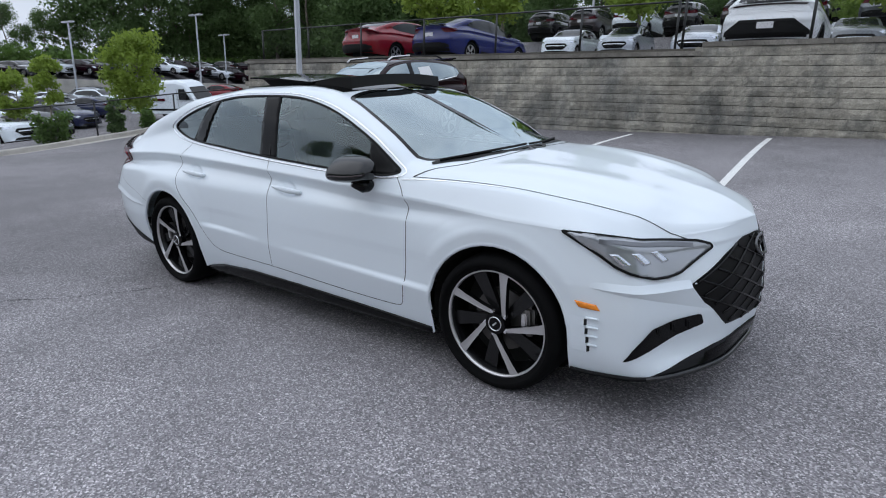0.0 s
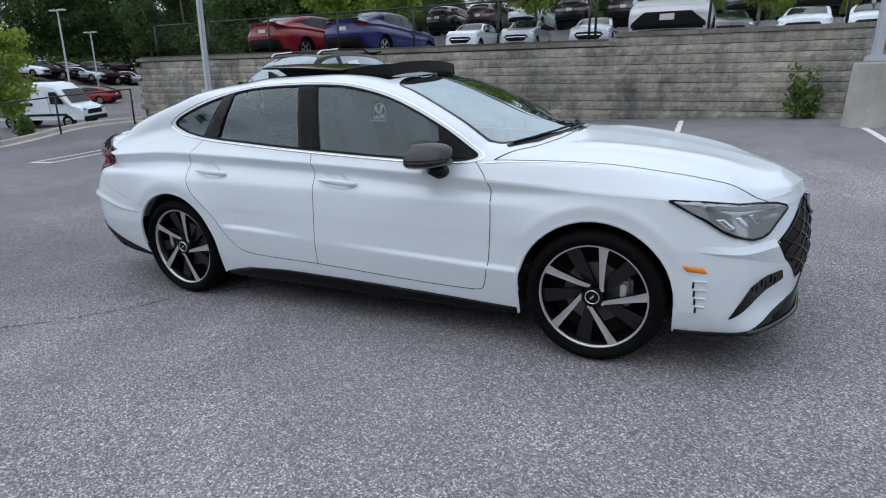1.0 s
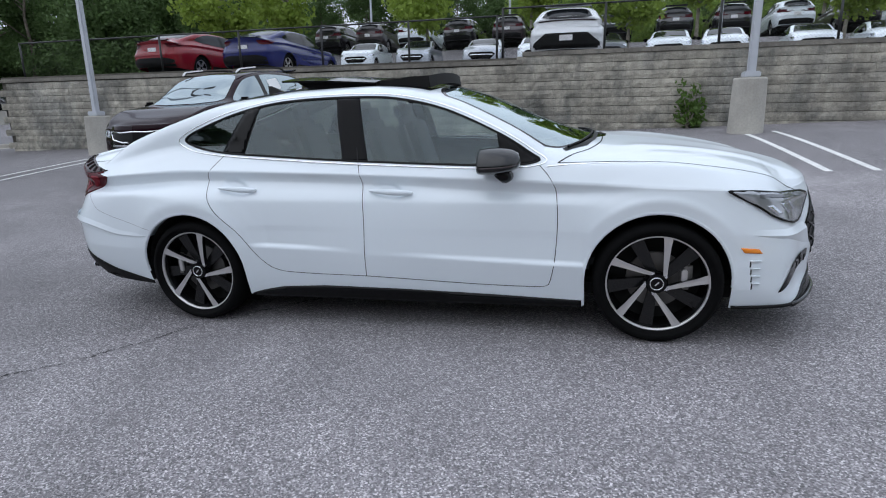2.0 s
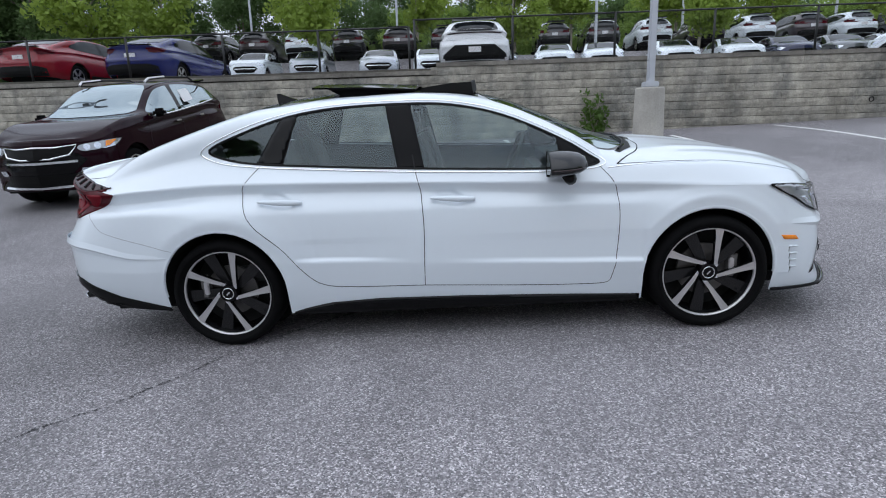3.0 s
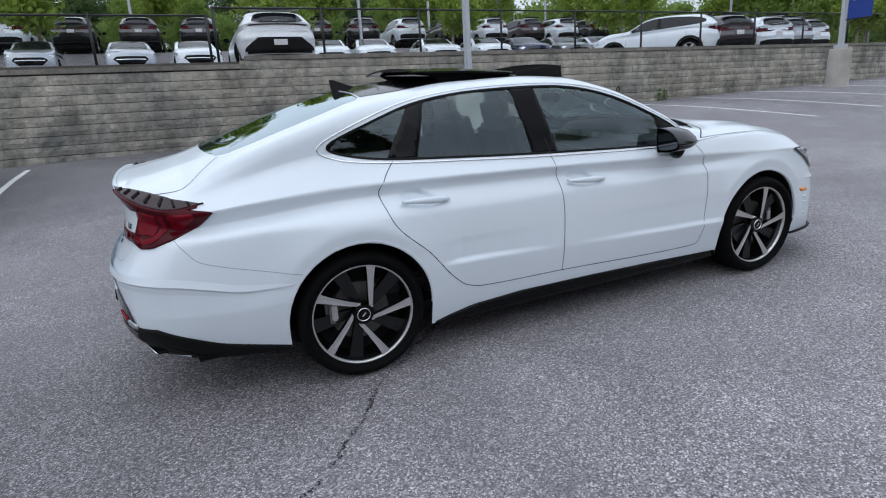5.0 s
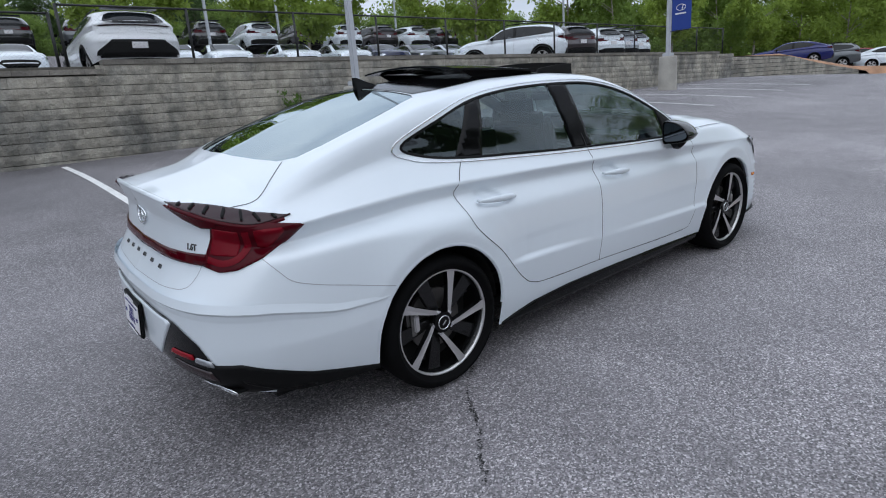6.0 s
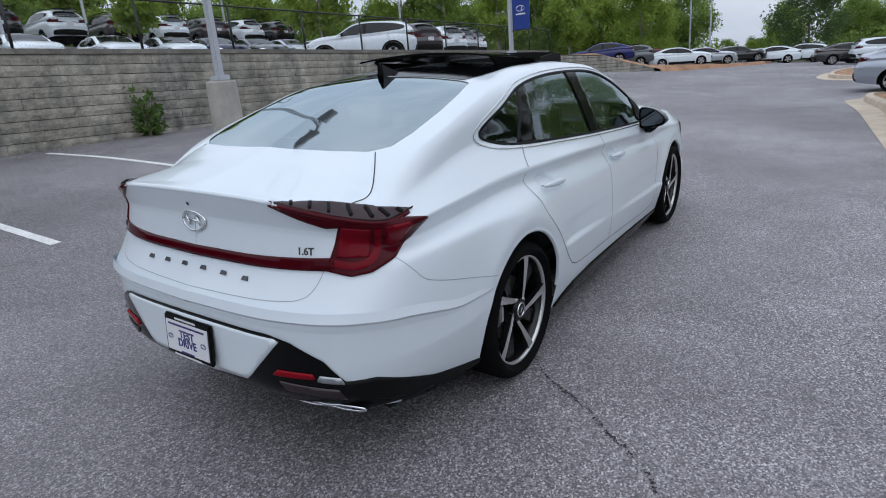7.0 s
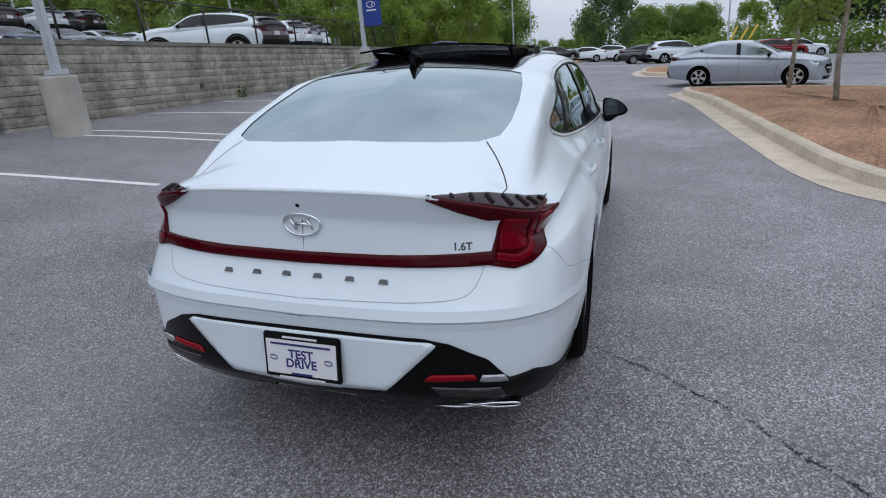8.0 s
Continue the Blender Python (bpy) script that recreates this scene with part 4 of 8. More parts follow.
gx, gy = np.r_[-17.05, np.arange(-16, 30.1, 2), 26.5], np.r_[WALL_Y + 0.31, 13, 15.5, 18, 21.5, 25.5, 29, 36, 44, 60]
gx = np.unique(gx[gx < 26.55])
xx, yy = np.meshgrid(gx, gy, indexing="ij")
uv = np.stack([xx, yy, upper_height(xx, yy)], -1).reshape(-1, 3)
ii, jj = np.meshgrid(np.arange(len(gx) - 1), np.arange(len(gy) - 1), indexing="ij")
aa = (ii * len(gy) + jj).ravel()
tagged(part("upper_lot", mesh_of("upper_lot", uv, np.stack([aa, aa + len(gy), aa + len(gy) + 1, aa + 1], 1), ASPHALT, True)), "asphalt of the upper lot behind the wall", "ground", kind="structure")
bx, bt = np.r_[np.arange(26.55, 42, 1.0), np.arange(43.5, 75.1, 3.5)], np.array([0.0, 0.008, 0.02, 0.04, 0.06, 0.12, 0.3, 1.0])
by0 = np.interp(bx, *zip(*EDGE)) + 0.2 * (bx < 40.5)
bxx, btt = np.meshgrid(bx, bt, indexing="ij")
byy = by0[:, None] + (62 - by0[:, None]) * btt
bzz = bank_z(bxx, byy)
bzz[:, 0] = np.where(bx > 41, 0.4, bzz[:, 0])
ii, jj = np.meshgrid(np.arange(len(bx) - 1), np.arange(len(bt) - 1), indexing="ij")
aa = (ii * len(bt) + jj).ravel()
bank = tagged(part("mulch_bank", mesh_of("mulch_bank", np.stack([bxx, byy, bzz], -1).reshape(-1, 3), np.stack([aa, aa + len(bt), aa + len(bt) + 1, aa + 1], 1), MULCH, True)), "mulched bank with a drive above it falling from the upper lot", "bank", kind="structure")
bank.data.materials.append(ASPHALT)
bank.data.polygons.foreach_set("material_index", [0 if j < (1 if bx[i] > 47 else 2) else 1 for i, j in zip(ii.ravel(), jj.ravel())])

# ---- the fence on the wall ----


def cylinder(name, a, b, r, mat, parent, sides=8, label=""):
    return part(name, mesh_of(name, *tube([a, b], r, sides), mat, True), parent, label)


def fence(name, points, high, label, wire_step=0.075):
    """A chain-link fence: posts, top rail, wires."""
    thing = tagged(new(name), label, "fence", kind="structure")
    for a in points:
        cylinder("post", (a[0], a[1], a[2] - 0.05), (a[0], a[1], a[2] + high), 0.03, BLACK_STEEL, thing)
    wires = []
    for a, b in zip(points, points[1:]):
        a, b = np.array(a), np.array(b)
        cylinder("rail", a + (0, 0, high - 0.02), b + (0, 0, high - 0.02), 0.022, BLACK_STEEL, thing)
        n = int(np.linalg.norm(b - a) / wire_step)
        lean = high / np.linalg.norm(b - a)
        for i in range(-int(lean * n), n + 1):
            for way in (1, -1):
                t0, t1 = (i / n, i / n + lean) if way > 0 else (i / n + lean, i / n)
                za, zb = 0.03, high - 0.03
                s0, s1 = np.clip([t0, t1], 0, 1)
                if t1 == t0 or s0 == s1:
                    continue
                z0, z1 = za + (zb - za) * (s0 - t0) / (t1 - t0), za + (zb - za) * (s1 - t0) / (t1 - t0)
                p0, p1 = a + (b - a) * s0 + (0, 0, z0), a + (b - a) * s1 + (0, 0, z1)
                wires.append(tube([p0, p1], 0.0010, 3))
    tagged(part("chain_link", mesh_of("chain_link", *joined(wires), BLACK_STEEL), thing), kind="stuff")
    return thing


FENCE_Y = WALL_Y + 0.42
left_posts = [(x, FENCE_Y, 2.37) for x in (-16.6, -14.0, -11.4, -8.75, -6.2, -3.7, -1.36)]
right_posts = [(x, FENCE_Y, 2.53) for x in (-1.21, 1.28, 3.85, 6.3, 8.8, 11.3, 13.8, 16.3, 18.8, 21.3, 23.8, 26.3)]
fence("wall_fence", left_posts, 1.17, "black chain-link fence with posts along the wall top")
fence("wall_fence", right_posts, 1.18, "black chain-link fence with posts along the higher wall")
low_posts = [(x, y, float(ground_z(x, y))) for x, y in ((-17.5, 10.6), (-18.3, 8.4), (-18.2, 5.6), (-17.6, 2.6), (-17.4, -0.4), (-17.3, -3.4), (-17.3, -6.4), (-17.5, -9.5))]
fence("lot_fence", low_posts, 1.25, "black chain-link fence at the lot's low edge")

# ---- lamp posts ----


def lamp_post(x, y, z, high, pedestal, heads=1, r=0.075):
    """A square steel pole; on the near ones a round concrete pedestal."""
    thing = new("lamp_post")
    tagged(thing, "grey steel lamp post on a concrete pedestal" if pedestal else "tall grey steel parking lot lamp post", "lamp post", "parking lot lamp posts")
    thing.location = (x, y, z)
    base = 0.0
    if pedestal:
        rim = [(0.0, -0.1), (0.335, -0.1), (0.33, 0.0), (0.305, pedestal - 0.03), (0.29, pedestal), (0.0, pedestal)]
        part("pedestal", mesh_of("pedestal", *lathe(rim, 32, "z"), PEDESTAL, False), thing, "round cast concrete pedestal")
        base = pedestal
        part("base_plate", box((0.30, 0.30, 0.12), (0, 0, base + 0.06), 0.02), thing, mat=POLE)
    bm = box((r * 2, r * 2, high - base), (0, 0, (high + base) / 2), r * 0.35)
    for v in bm.verts:
        if v.co.z > (high + base) / 2:
            v.co.x *= 0.75
            v.co.y *= 0.75
    part("pole", bm, thing, mat=POLE)
    for k in range(heads):
        s = -1 if k else 1
        part("lamp_head", box((0.75, 0.34, 0.12), (s * 0.55, 0, high), 0.03), thing, mat=LAMP_HEAD)
        part("arm", box((0.3, 0.06, 0.06), (s * 0.15, 0, high), 0.01), thing, mat=POLE)
    return thing


lamp_post(4.05, 8.85, float(ground_z(4.05, 8.85)), 8.5, 1.06, 2)
lamp_post(-11.75, 8.9, float(ground_z(-11.75, 8.9)), 8.5, 1.0, 2)
lamp_post(17.3, 8.85, float(ground_z(17.3, 8.85)), 8.5, 1.18, 2)
banner = tagged(new("pole_banner"), "blue cloth banner with a white oval mark on a lamp post", "banner")
banner.location = (17.3, 8.85, 1.82)
part("cloth", box((0.02, 0.72, 1.9), (0, -0.47, 2.25), 0.004), banner, mat=BANNER_BLUE)
part("bracket", box((0.03, 0.72, 0.03), (0, -0.4, 3.22)), banner, mat=BLACK_STEEL)
part("bracket", box((0.03, 0.72, 0.03), (0, -0.4, 1.28)), banner, mat=BLACK_STEEL)
ring = np.array([(-0.016, -0.45 + 0.17 * math.cos(a), 2.05 + 0.10 * math.sin(a)) for a in np.linspace(0, 2 * math.pi, 28, endpoint=False)])
part("oval_mark", mesh_of("oval_mark", *tube(ring, 0.012, 4, True), PLATE_WHITE), banner)
part("mark_bar", box((0.006, 0.03, 0.15), (-0.014, -0.51, 2.05), 0, Matrix.Rotation(0.3, 4, "X")), banner, mat=PLATE_WHITE)
part("mark_bar", box((0.006, 0.40, 0.05), (-0.014, -0.45, 1.85)), banner, mat=PLATE_WHITE)

# ---- the white sedan ----
CAR = Matrix(((0.9996, -0.0011, -0.02828, 0), (0.0, 0.99925, -0.03881, 0.025), (0.0283, 0.0388, 0.99885, 0.001), (0, 0, 0, 1)))


PLAIN_WHEELS = {}


def wheel(parent, x, y, turn, radius=0.336, rim=0.268, side=-1, detail=True, label="", name="wheel"):
    """A wheel whose outer face looks to side * y, as a part with tyre, rim and spokes."""
    if not detail:
        key = (round(radius, 3), round(rim, 3))
        if key not in PLAIN_WHEELS:
            w = 0.22
            prof = [(rim - 0.012, 0.0), (rim + 0.02, -0.020), (radius - 0.02, -0.02), (radius, 0.03), (radius, w - 0.03), (rim, w)]
            spokes = []
            for k in range(5):
                a = 2 * math.pi * k / 5
                pts = [(rim * 0.96 * math.cos(a + d), 0.0, rim * 0.96 * math.sin(a + d)) for d in (-0.22, 0.22)] + [(0.05 * math.cos(a + d), 0.008, 0.05 * math.sin(a + d)) for d in (0.7, -0.7)]
                spokes.append((np.array(pts), [(0, 1, 2, 3)]))
            ring_v = lathe([(rim, 0.002), (rim, -0.012), (rim - 0.015, -0.012), (rim - 0.017, 0.01)], 24)
            PLAIN_WHEELS[key] = (mesh_of("plain_tyre", *joined([lathe(prof, 28), lathe([(0.0, 0.06), (rim, 0.06)], 24)]), RUBBER, True), mesh_of("plain_rim", *joined([ring_v, *spokes]), MACHINED))
        tyre_me, rim_me = PLAIN_WHEELS[key]
        hub = part(name, tyre_me, parent)
        hub.matrix_basis = Matrix.Translation((x, y, radius)) @ Matrix.Rotation(0 if side < 0 else math.pi, 4, "Z") @ Matrix.Rotation(turn, 4, "Y")
        part("rim", rim_me, hub)
        return hub
    hub = part(name, mesh_of("wheel_hub", *lathe([(0.0, -0.001), (0.052, -0.001), (0.058, 0.012), (0.062, 0.04), (0.0, 0.05)], 24), BLACK_GLOSS), parent, label)
    hub.matrix_basis = Matrix.Translation((x, y, radius)) @ Matrix.Rotation(0 if side < 0 else math.pi, 4, "Z") @ Matrix.Rotation(turn, 4, "Y")
    w = 0.235
    prof = [(rim - 0.012, 0.0), (rim + 0.004, -0.018), (rim + 0.02, -0.030), (radius - 0.045, -0.036), (radius - 0.022, -0.026), (radius - 0.006, -0.005), (radius, 0.03), (radius, w - 0.06), (radius - 0.02, w), (rim, w)]
    part("tyre", mesh_of("tyre", *lathe(prof, 64 if detail else 28), RUBBER, True), hub)
    barrel = [(rim - 0.002, 0.0), (rim - 0.010, 0.008), (rim - 0.022, 0.05), (rim - 0.03, 0.17)]
    part("rim_barrel", mesh_of("rim_barrel", *lathe(barrel, 48 if detail else 20), GREY_ALLOY, True), hub)
    lip = [(rim + 0.002, 0.002), (rim + 0.001, -0.010), (rim - 0.010, -0.010), (rim - 0.013, 0.006)]
    part("rim_lip", mesh_of("rim_lip", *lathe(lip, 64 if detail else 24), MACHINED, True), hub)
    disc = [(0.0, 0.075), (0.155, 0.075), (0.155, 0.095), (0.0, 0.095)]
    part("brake_disc", mesh_of("brake_disc", *lathe(disc, 32 if detail else 16), STEEL), hub)
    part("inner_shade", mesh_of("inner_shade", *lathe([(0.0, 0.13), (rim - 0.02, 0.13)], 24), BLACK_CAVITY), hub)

    def plate(name, pts, front, depth, mat):
        """A spoke cut out of plate: face and sides. front: a depth for each point."""
        p = np.array(pts, float)
        k = len(p)
        fr = np.broadcast_to(front, k)
        v = [(a, fr[i], b) for i, (a, b) in enumerate(p)] + [(a, fr[i] + depth, b) for i, (a, b) in enumerate(p)]
        me = mesh_of(name, v, [tuple(range(k))] + [(i, i + k, (i + 1) % k + k, (i + 1) % k) for i in range(k)], mat)
        if mat is MACHINED:
            me.materials.append(GREY_ALLOY)
            for q in me.polygons[1:]:
                q.material_index = 1
        return me

    def polar(r, deg):
        return (r * math.cos(radians(deg)), r * math.sin(radians(deg)))

    # face seen from outside: +x runs to the car's nose when side is -1
    rr = rim - 0.008
    spoke = plate("spoke", [(0.2590, 0.0400), (0.2050, 0.0225), (0.1000, -0.0060), (0.0480, -0.0215), (0.0310, -0.0330), (0.0360, -0.0440), (0.1000, -0.0310), (0.2050, -0.0135), (0.2560, -0.0090), (0.2610, 0.0150)],
                  [-0.006, -0.005, 0.002, 0.008, 0.011, 0.011, 0.002, -0.005, -0.006, -0.006], 0.03, MACHINED)
    blade = plate("blade", [polar(rr, -11), polar(rr, -3), polar(rr, 6), polar(0.10, 10), polar(0.055, 0), polar(0.06, -30)], [0.03, 0.03, 0.03, 0.04, 0.04, 0.04], 0.03, GREY_ALLOY)
    for k in range(5):
        a = k * 2 * math.pi / 5
        s = part("spoke", spoke, hub)
        s.rotation_euler = (0, a, 0)
        s = part("blade", blade, hub)
        s.rotation_euler = (0, a + radians(30), 0)
    if detail:
        for k in range(5):
            a = radians(36 + 72 * k)
            b = part("lug_nut", mesh_of("lug_nut", *lathe([(0.0, 0.0), (0.009, 0.0), (0.011, 0.02)], 8), CHROME), hub)
            b.location = (0.047 * 1.25 * math.cos(a), 0.004, 0.047 * 1.25 * math.sin(a))
        part("cap_ring", mesh_of("cap_ring", *lathe([(0.036, 0.0), (0.036, -0.006), (0.031, -0.006), (0.031, 0.0)], 28), CHROME, True), hub)
        part("cap_disc", mesh_of("cap_disc", *lathe([(0.0, -0.004), (0.031, -0.003)], 24), BLACK_GLOSS), hub)
        part("cap_mark", box((0.028, 0.002, 0.008), (0, -0.005, 0), 0, Matrix.Rotation(0.5, 4, "Y")), hub, mat=CHROME)
        way = 1 if x > 0 else -1
        cal = part("caliper", box((0.060, 0.05, 0.15), (0.152 * way, 0.058, 0.03), 0.016), hub, mat=MACHINED_DIM)
        cal.matrix_basis = Matrix.Rotation(-turn, 4, "Y") @ Matrix.Diagonal((1 if side < 0 else -1, 1, 1, 1))
        part("caliper_bridge", box((0.030, 0.02, 0.085), (0.140 * way, 0.030, 0.03), 0.006), cal, mat=MACHINED)
        part("valve", mesh_of("valve", *tube([polar3(rim - 0.03, 250, 0.0), polar3(rim - 0.05, 250, -0.006)], 0.004, 6), BLACK_GLOSS), hub)
    return hub


def polar3(r, deg, y):
    return (r * math.cos(radians(deg)), y, r * math.sin(radians(deg)))


sedan = tagged(new("sedan"), "glossy white four-door sedan with black trim and open sunroof", "car")
sedan.matrix_world = CAR


def flank_relief(x, z, level):
    """Pressed shapes of the flanks: the rising ledge low on the doors and the wheel arches' shoulders."""
    long = np.interp(x, [-1.00, -0.86, -0.62, -0.30, -0.10, 0.25, 0.90, 1.03, 1.08], [0, 1.0, 0.8, 0, 0, 0.55, 1.0, 0.8, 0])
    d = long * np.interp(level, [1, 2, 3, 5, 6], [0, 0.005, -0.013, -0.005, 0])
    for cx, cz, lean in ((1.415, 0.345, 0.0), (-1.42, 0.35, 0.0)):
        r, a = np.hypot(x - cx, z - cz), np.degrees(np.arctan2(z - cz, x - cx))
        round_ = smooth_step((a - 15) / 45) * smooth_step((165 - a) / 45)
        d = d + round_ * np.interp(r, [0, 0.37, 0.415, 0.436, 0.446, 0.47, 0.52, 0.60], [0.009, 0.009, 0.0175, 0.0220, 0.0216, 0.0150, 0.0065, 0])
    for hx, hz in ((-1.02, 0.872), (-0.023, 0.845)):
        d = d - 0.016 * smooth_step(1.35 * (1 - ((x - hx + 0.035) / 0.105) ** 2 - ((z - hz + 0.25 * (x - hx)) / 0.042) ** 2))
    return d * smooth_step((1.98 - np.abs(x)) / 0.15)


def bonnet_ridge(x, y):
    """Two soft pressed lines that run down the bonnet towards the grille, and the fall of the boot's corners."""
    at = np.interp(x, [1.1, 2.15], [0.56, 0.30])
    side = np.where(y < at, 0.11, 0.045)
    fall = 0.022 * np.exp(-((x + 2.14) / 0.10) ** 2 - ((y - 0.645) / 0.075) ** 2)
    return 0.010 * np.exp(-((y - at) / side) ** 2) * smooth_step((x - 1.16) / 0.2) * smooth_step((2.22 - x) / 0.3) - fall


ledge_top = SEDAN_LOOPS[2] + 0.16 * (SEDAN_LOOPS[3] - SEDAN_LOOPS[2])
ledge_top[:, 2] = SEDAN_LOOPS[2][:, 2] + 0.026
shell = Shell(SEDAN_LOOPS[:3] + [ledge_top] + SEDAN_LOOPS[3:], SEDAN_TOP, 760, (5, 8, 3, 9, 1, 10, 9, 3, 1, 1, 5, 3, 12, 12, 12, 12), flank_relief, 0.69, 4.4, bonnet_ridge)
ARCH_F, ARCH_R = circle2(1.415, 0.345, 0.372), circle2(-1.42, 0.35, 0.372)
ARCH_F[:, 1] = np.where(ARCH_F[:, 1] < 0.345, ARCH_F[:, 1] - 0.3, ARCH_F[:, 1])
ARCH_R[:, 1] = np.where(ARCH_R[:, 1] < 0.35, ARCH_R[:, 1] - 0.3, ARCH_R[:, 1])
SCREEN = spline_loop([(1.10, 0.0), (1.085, 0.25), (1.03, 0.48), (0.93, 0.66), (0.82, 0.70), (0.57, 0.655), (0.33, 0.605), (0.23, 0.57), (0.17, 0.40), (0.15, 0.2), (0.145, 0.0)], 4)
SCREEN[:, 1] = np.maximum(SCREEN[:, 1], 0)
SCREEN_FULL = np.array([(1.10, -0.3), *[tuple(p) for p in SCREEN if p[1] > 0.02], (0.145, -0.3)])
REAR_GLASS = np.array([(-1.21, -0.3), (-1.21, 0.1), (-1.21, 0.3), (-1.225, 0.50), (-1.25, 0.555), (-1.4, 0.588), (-1.6, 0.610), (-1.8, 0.612), (-1.915, 0.592), (-1.972, 0.52), (-2.01, 0.35), (-2.032, 0.15), (-2.038, 0.0), (-2.038, -0.3)])
ROOF_HOLE = np.array([(-0.02, -0.3), (-0.02, 0.42), (-0.06, 0.45), (-0.50, 0.44), (-0.52, 0.4), (-0.52, -0.3)])
GRILLE = np.array([(-0.1, 0.738), (0.20, 0.728), (0.36, 0.685), (0.48, 0.63), (0.585, 0.585), (0.60, 0.565), (0.58, 0.53), (0.50, 0.48), (0.40, 0.385), (0.36, 0.355), (0.2, 0.345), (-0.1, 0.34)])
FOG = rounded([(-0.830, 0.285), (-0.872, 0.345), (-0.955, 0.425), (-1.065, 0.445), (-1.215, 0.448), (-1.24, 0.396), (-1.095, 0.369), (-0.935, 0.318)], 0.012, 3)

sv, sf = shell.skin([("side", ARCH_F), ("side", ARCH_R), ("side", DLO), ("top", SCREEN_FULL), ("top", REAR_GLASS), ("top", ROOF_HOLE)])
DOOR_R = [(-1.155, 1.075), (-1.225, 1.0), (-1.262, 0.938), (-1.232, 0.811), (-1.042, 0.602), (-0.90, 0.43), (-0.84, 0.385), (-0.74, 0.360), (-0.224, 0.343)]
DOOR_B = [(-0.243, 1.008), (-0.215, 0.86), (-0.208, 0.70), (-0.217, 0.5), (-0.224, 0.343)]
DOOR_F = [(0.80, 0.978), (0.86, 0.91), (0.892, 0.84), (0.902, 0.70), (0.89, 0.5), (0.868, 0.37), (0.845, 0.312), (0.78, 0.303), (-0.224, 0.343)]
HOOD_GAP = [(0.90, 0.825), (1.2, 0.80), (1.5, 0.778), (1.766, 0.716), (1.973, 0.634), (2.10, 0.55), (2.17, 0.488), (2.215, 0.43)]
COWL_GAP = [(0.90, 0.825), (0.98, 0.75), (1.07, 0.6), (1.13, 0.35), (1.145, 0.0)]
BOOT_EDGE = [(0.64, 0.85), (0.62, 0.785), (0.594, 0.752), (0.54, 0.736), (0.25, 0.722), (0.0, 0.718)]
whole = mesh_of("sedan_whole", sv, sf, WHITE, True)
skin_n = np.zeros(len(sv) * 3)
whole.vertex_normals.foreach_get("vector", skin_n)
skin_n = skin_n.reshape(-1, 3)
skin_n[np.abs(sv[:, 1]) < 1e-4, 1] = 0
bpy.data.meshes.remove(whole)


def body_panel(name, pick, label=""):
    """Some faces of the skin as a panel of their own, shaded as one with its neighbours."""
    used = np.unique(sf[pick])
    place = np.full(len(sv), -1)
    place[used] = np.arange(len(used))
    me = mesh_of(name, sv[used], place[sf[pick]], WHITE, True)
    me.normals_split_custom_set_from_vertices([tuple(v) for v in skin_n[used]])
    return part(name, me, sedan, label)


mid = sv[sf].mean(1)
left_over = np.ones(len(sf), bool)
DOORS = {}
for s in (-1, 1):
    for name, near, far in (("front_door", DOOR_F, DOOR_B), ("rear_door", DOOR_R, DOOR_B)):
        outline = np.r_[spline_open(near, 10), spline_open(far, 10)[::-1]]
        pick = left_over & (mid[:, 1] * s > 0.5) & inside(mid[:, [0, 2]], outline)
        left_over &= ~pick
        DOORS[name, s] = body_panel(name, pick)
half = np.r_[spline_open(HOOD_GAP, 8), [(2.33, 0.3), (2.40, -0.1)], spline_open(COWL_GAP, 8)[::-1] - [0, 0.001], [(0.9, 0.825)]]
bonnet = left_over & (mid[:, 0] > 0.9) & (mid[:, 2] > 0.76) & inside(np.abs(mid[:, :2]), half)
left_over &= ~bonnet
body_panel("bonnet", bonnet)
lid_top = np.array([(-2.0, -0.1), (-1.966, 0.55), (-2.05, 0.61), (-2.13, 0.655), (-2.20, 0.672), (-2.27, 0.668), (-2.6, 0.60), (-2.6, -0.1)])
lid_back = np.r_[spline_open(BOOT_EDGE, 8), [(-0.1, 0.718), (-0.1, 1.15), (0.6, 1.15), (0.6, 1.0)]]
high = (mid[:, 2] > 1.0) & inside(np.c_[mid[:, 0], np.abs(mid[:, 1])], lid_top)
back = (mid[:, 0] < -2.2) & (mid[:, 2] <= 1.0) & inside(np.c_[np.abs(mid[:, 1]), mid[:, 2]], lid_back)
lid = left_over & (high | back)
left_over &= ~lid
body_panel("boot_lid", lid)
body_panel("body", left_over)


cabin = (sv[sf][:, :, 0].min(1) > -2.0) & (sv[sf][:, :, 0].max(1) < 1.02) & (sv[sf][:, :, 2].min(1) > 0.5)
lining_f = sf[cabin]
ln = np.zeros_like(sv)
fn_ = np.cross(sv[lining_f[:, 2]] - sv[lining_f[:, 0]], sv[lining_f[:, 3]] - sv[lining_f[:, 1]])
fn_ *= np.sign((fn_ * (sv[lining_f].mean(1) - [-0.4, 0, 0.7]) * [0.3, 1, 1]).sum(1))[:, None]
for k in range(4):
    np.add.at(ln, lining_f[:, k], fn_)
ln /= np.linalg.norm(ln, axis=1)[:, None] + 1e-12
part("lining", mesh_of("lining", sv - ln * 0.014, lining_f, CABIN, True), sedan)


def pair(name, fn, mat, label="", smooth=True):
    """The same piece on both flanks."""
    return [part(name, mesh_of(name, *fn(s), mat, smooth), sedan, label) for s in (-1, 1)]


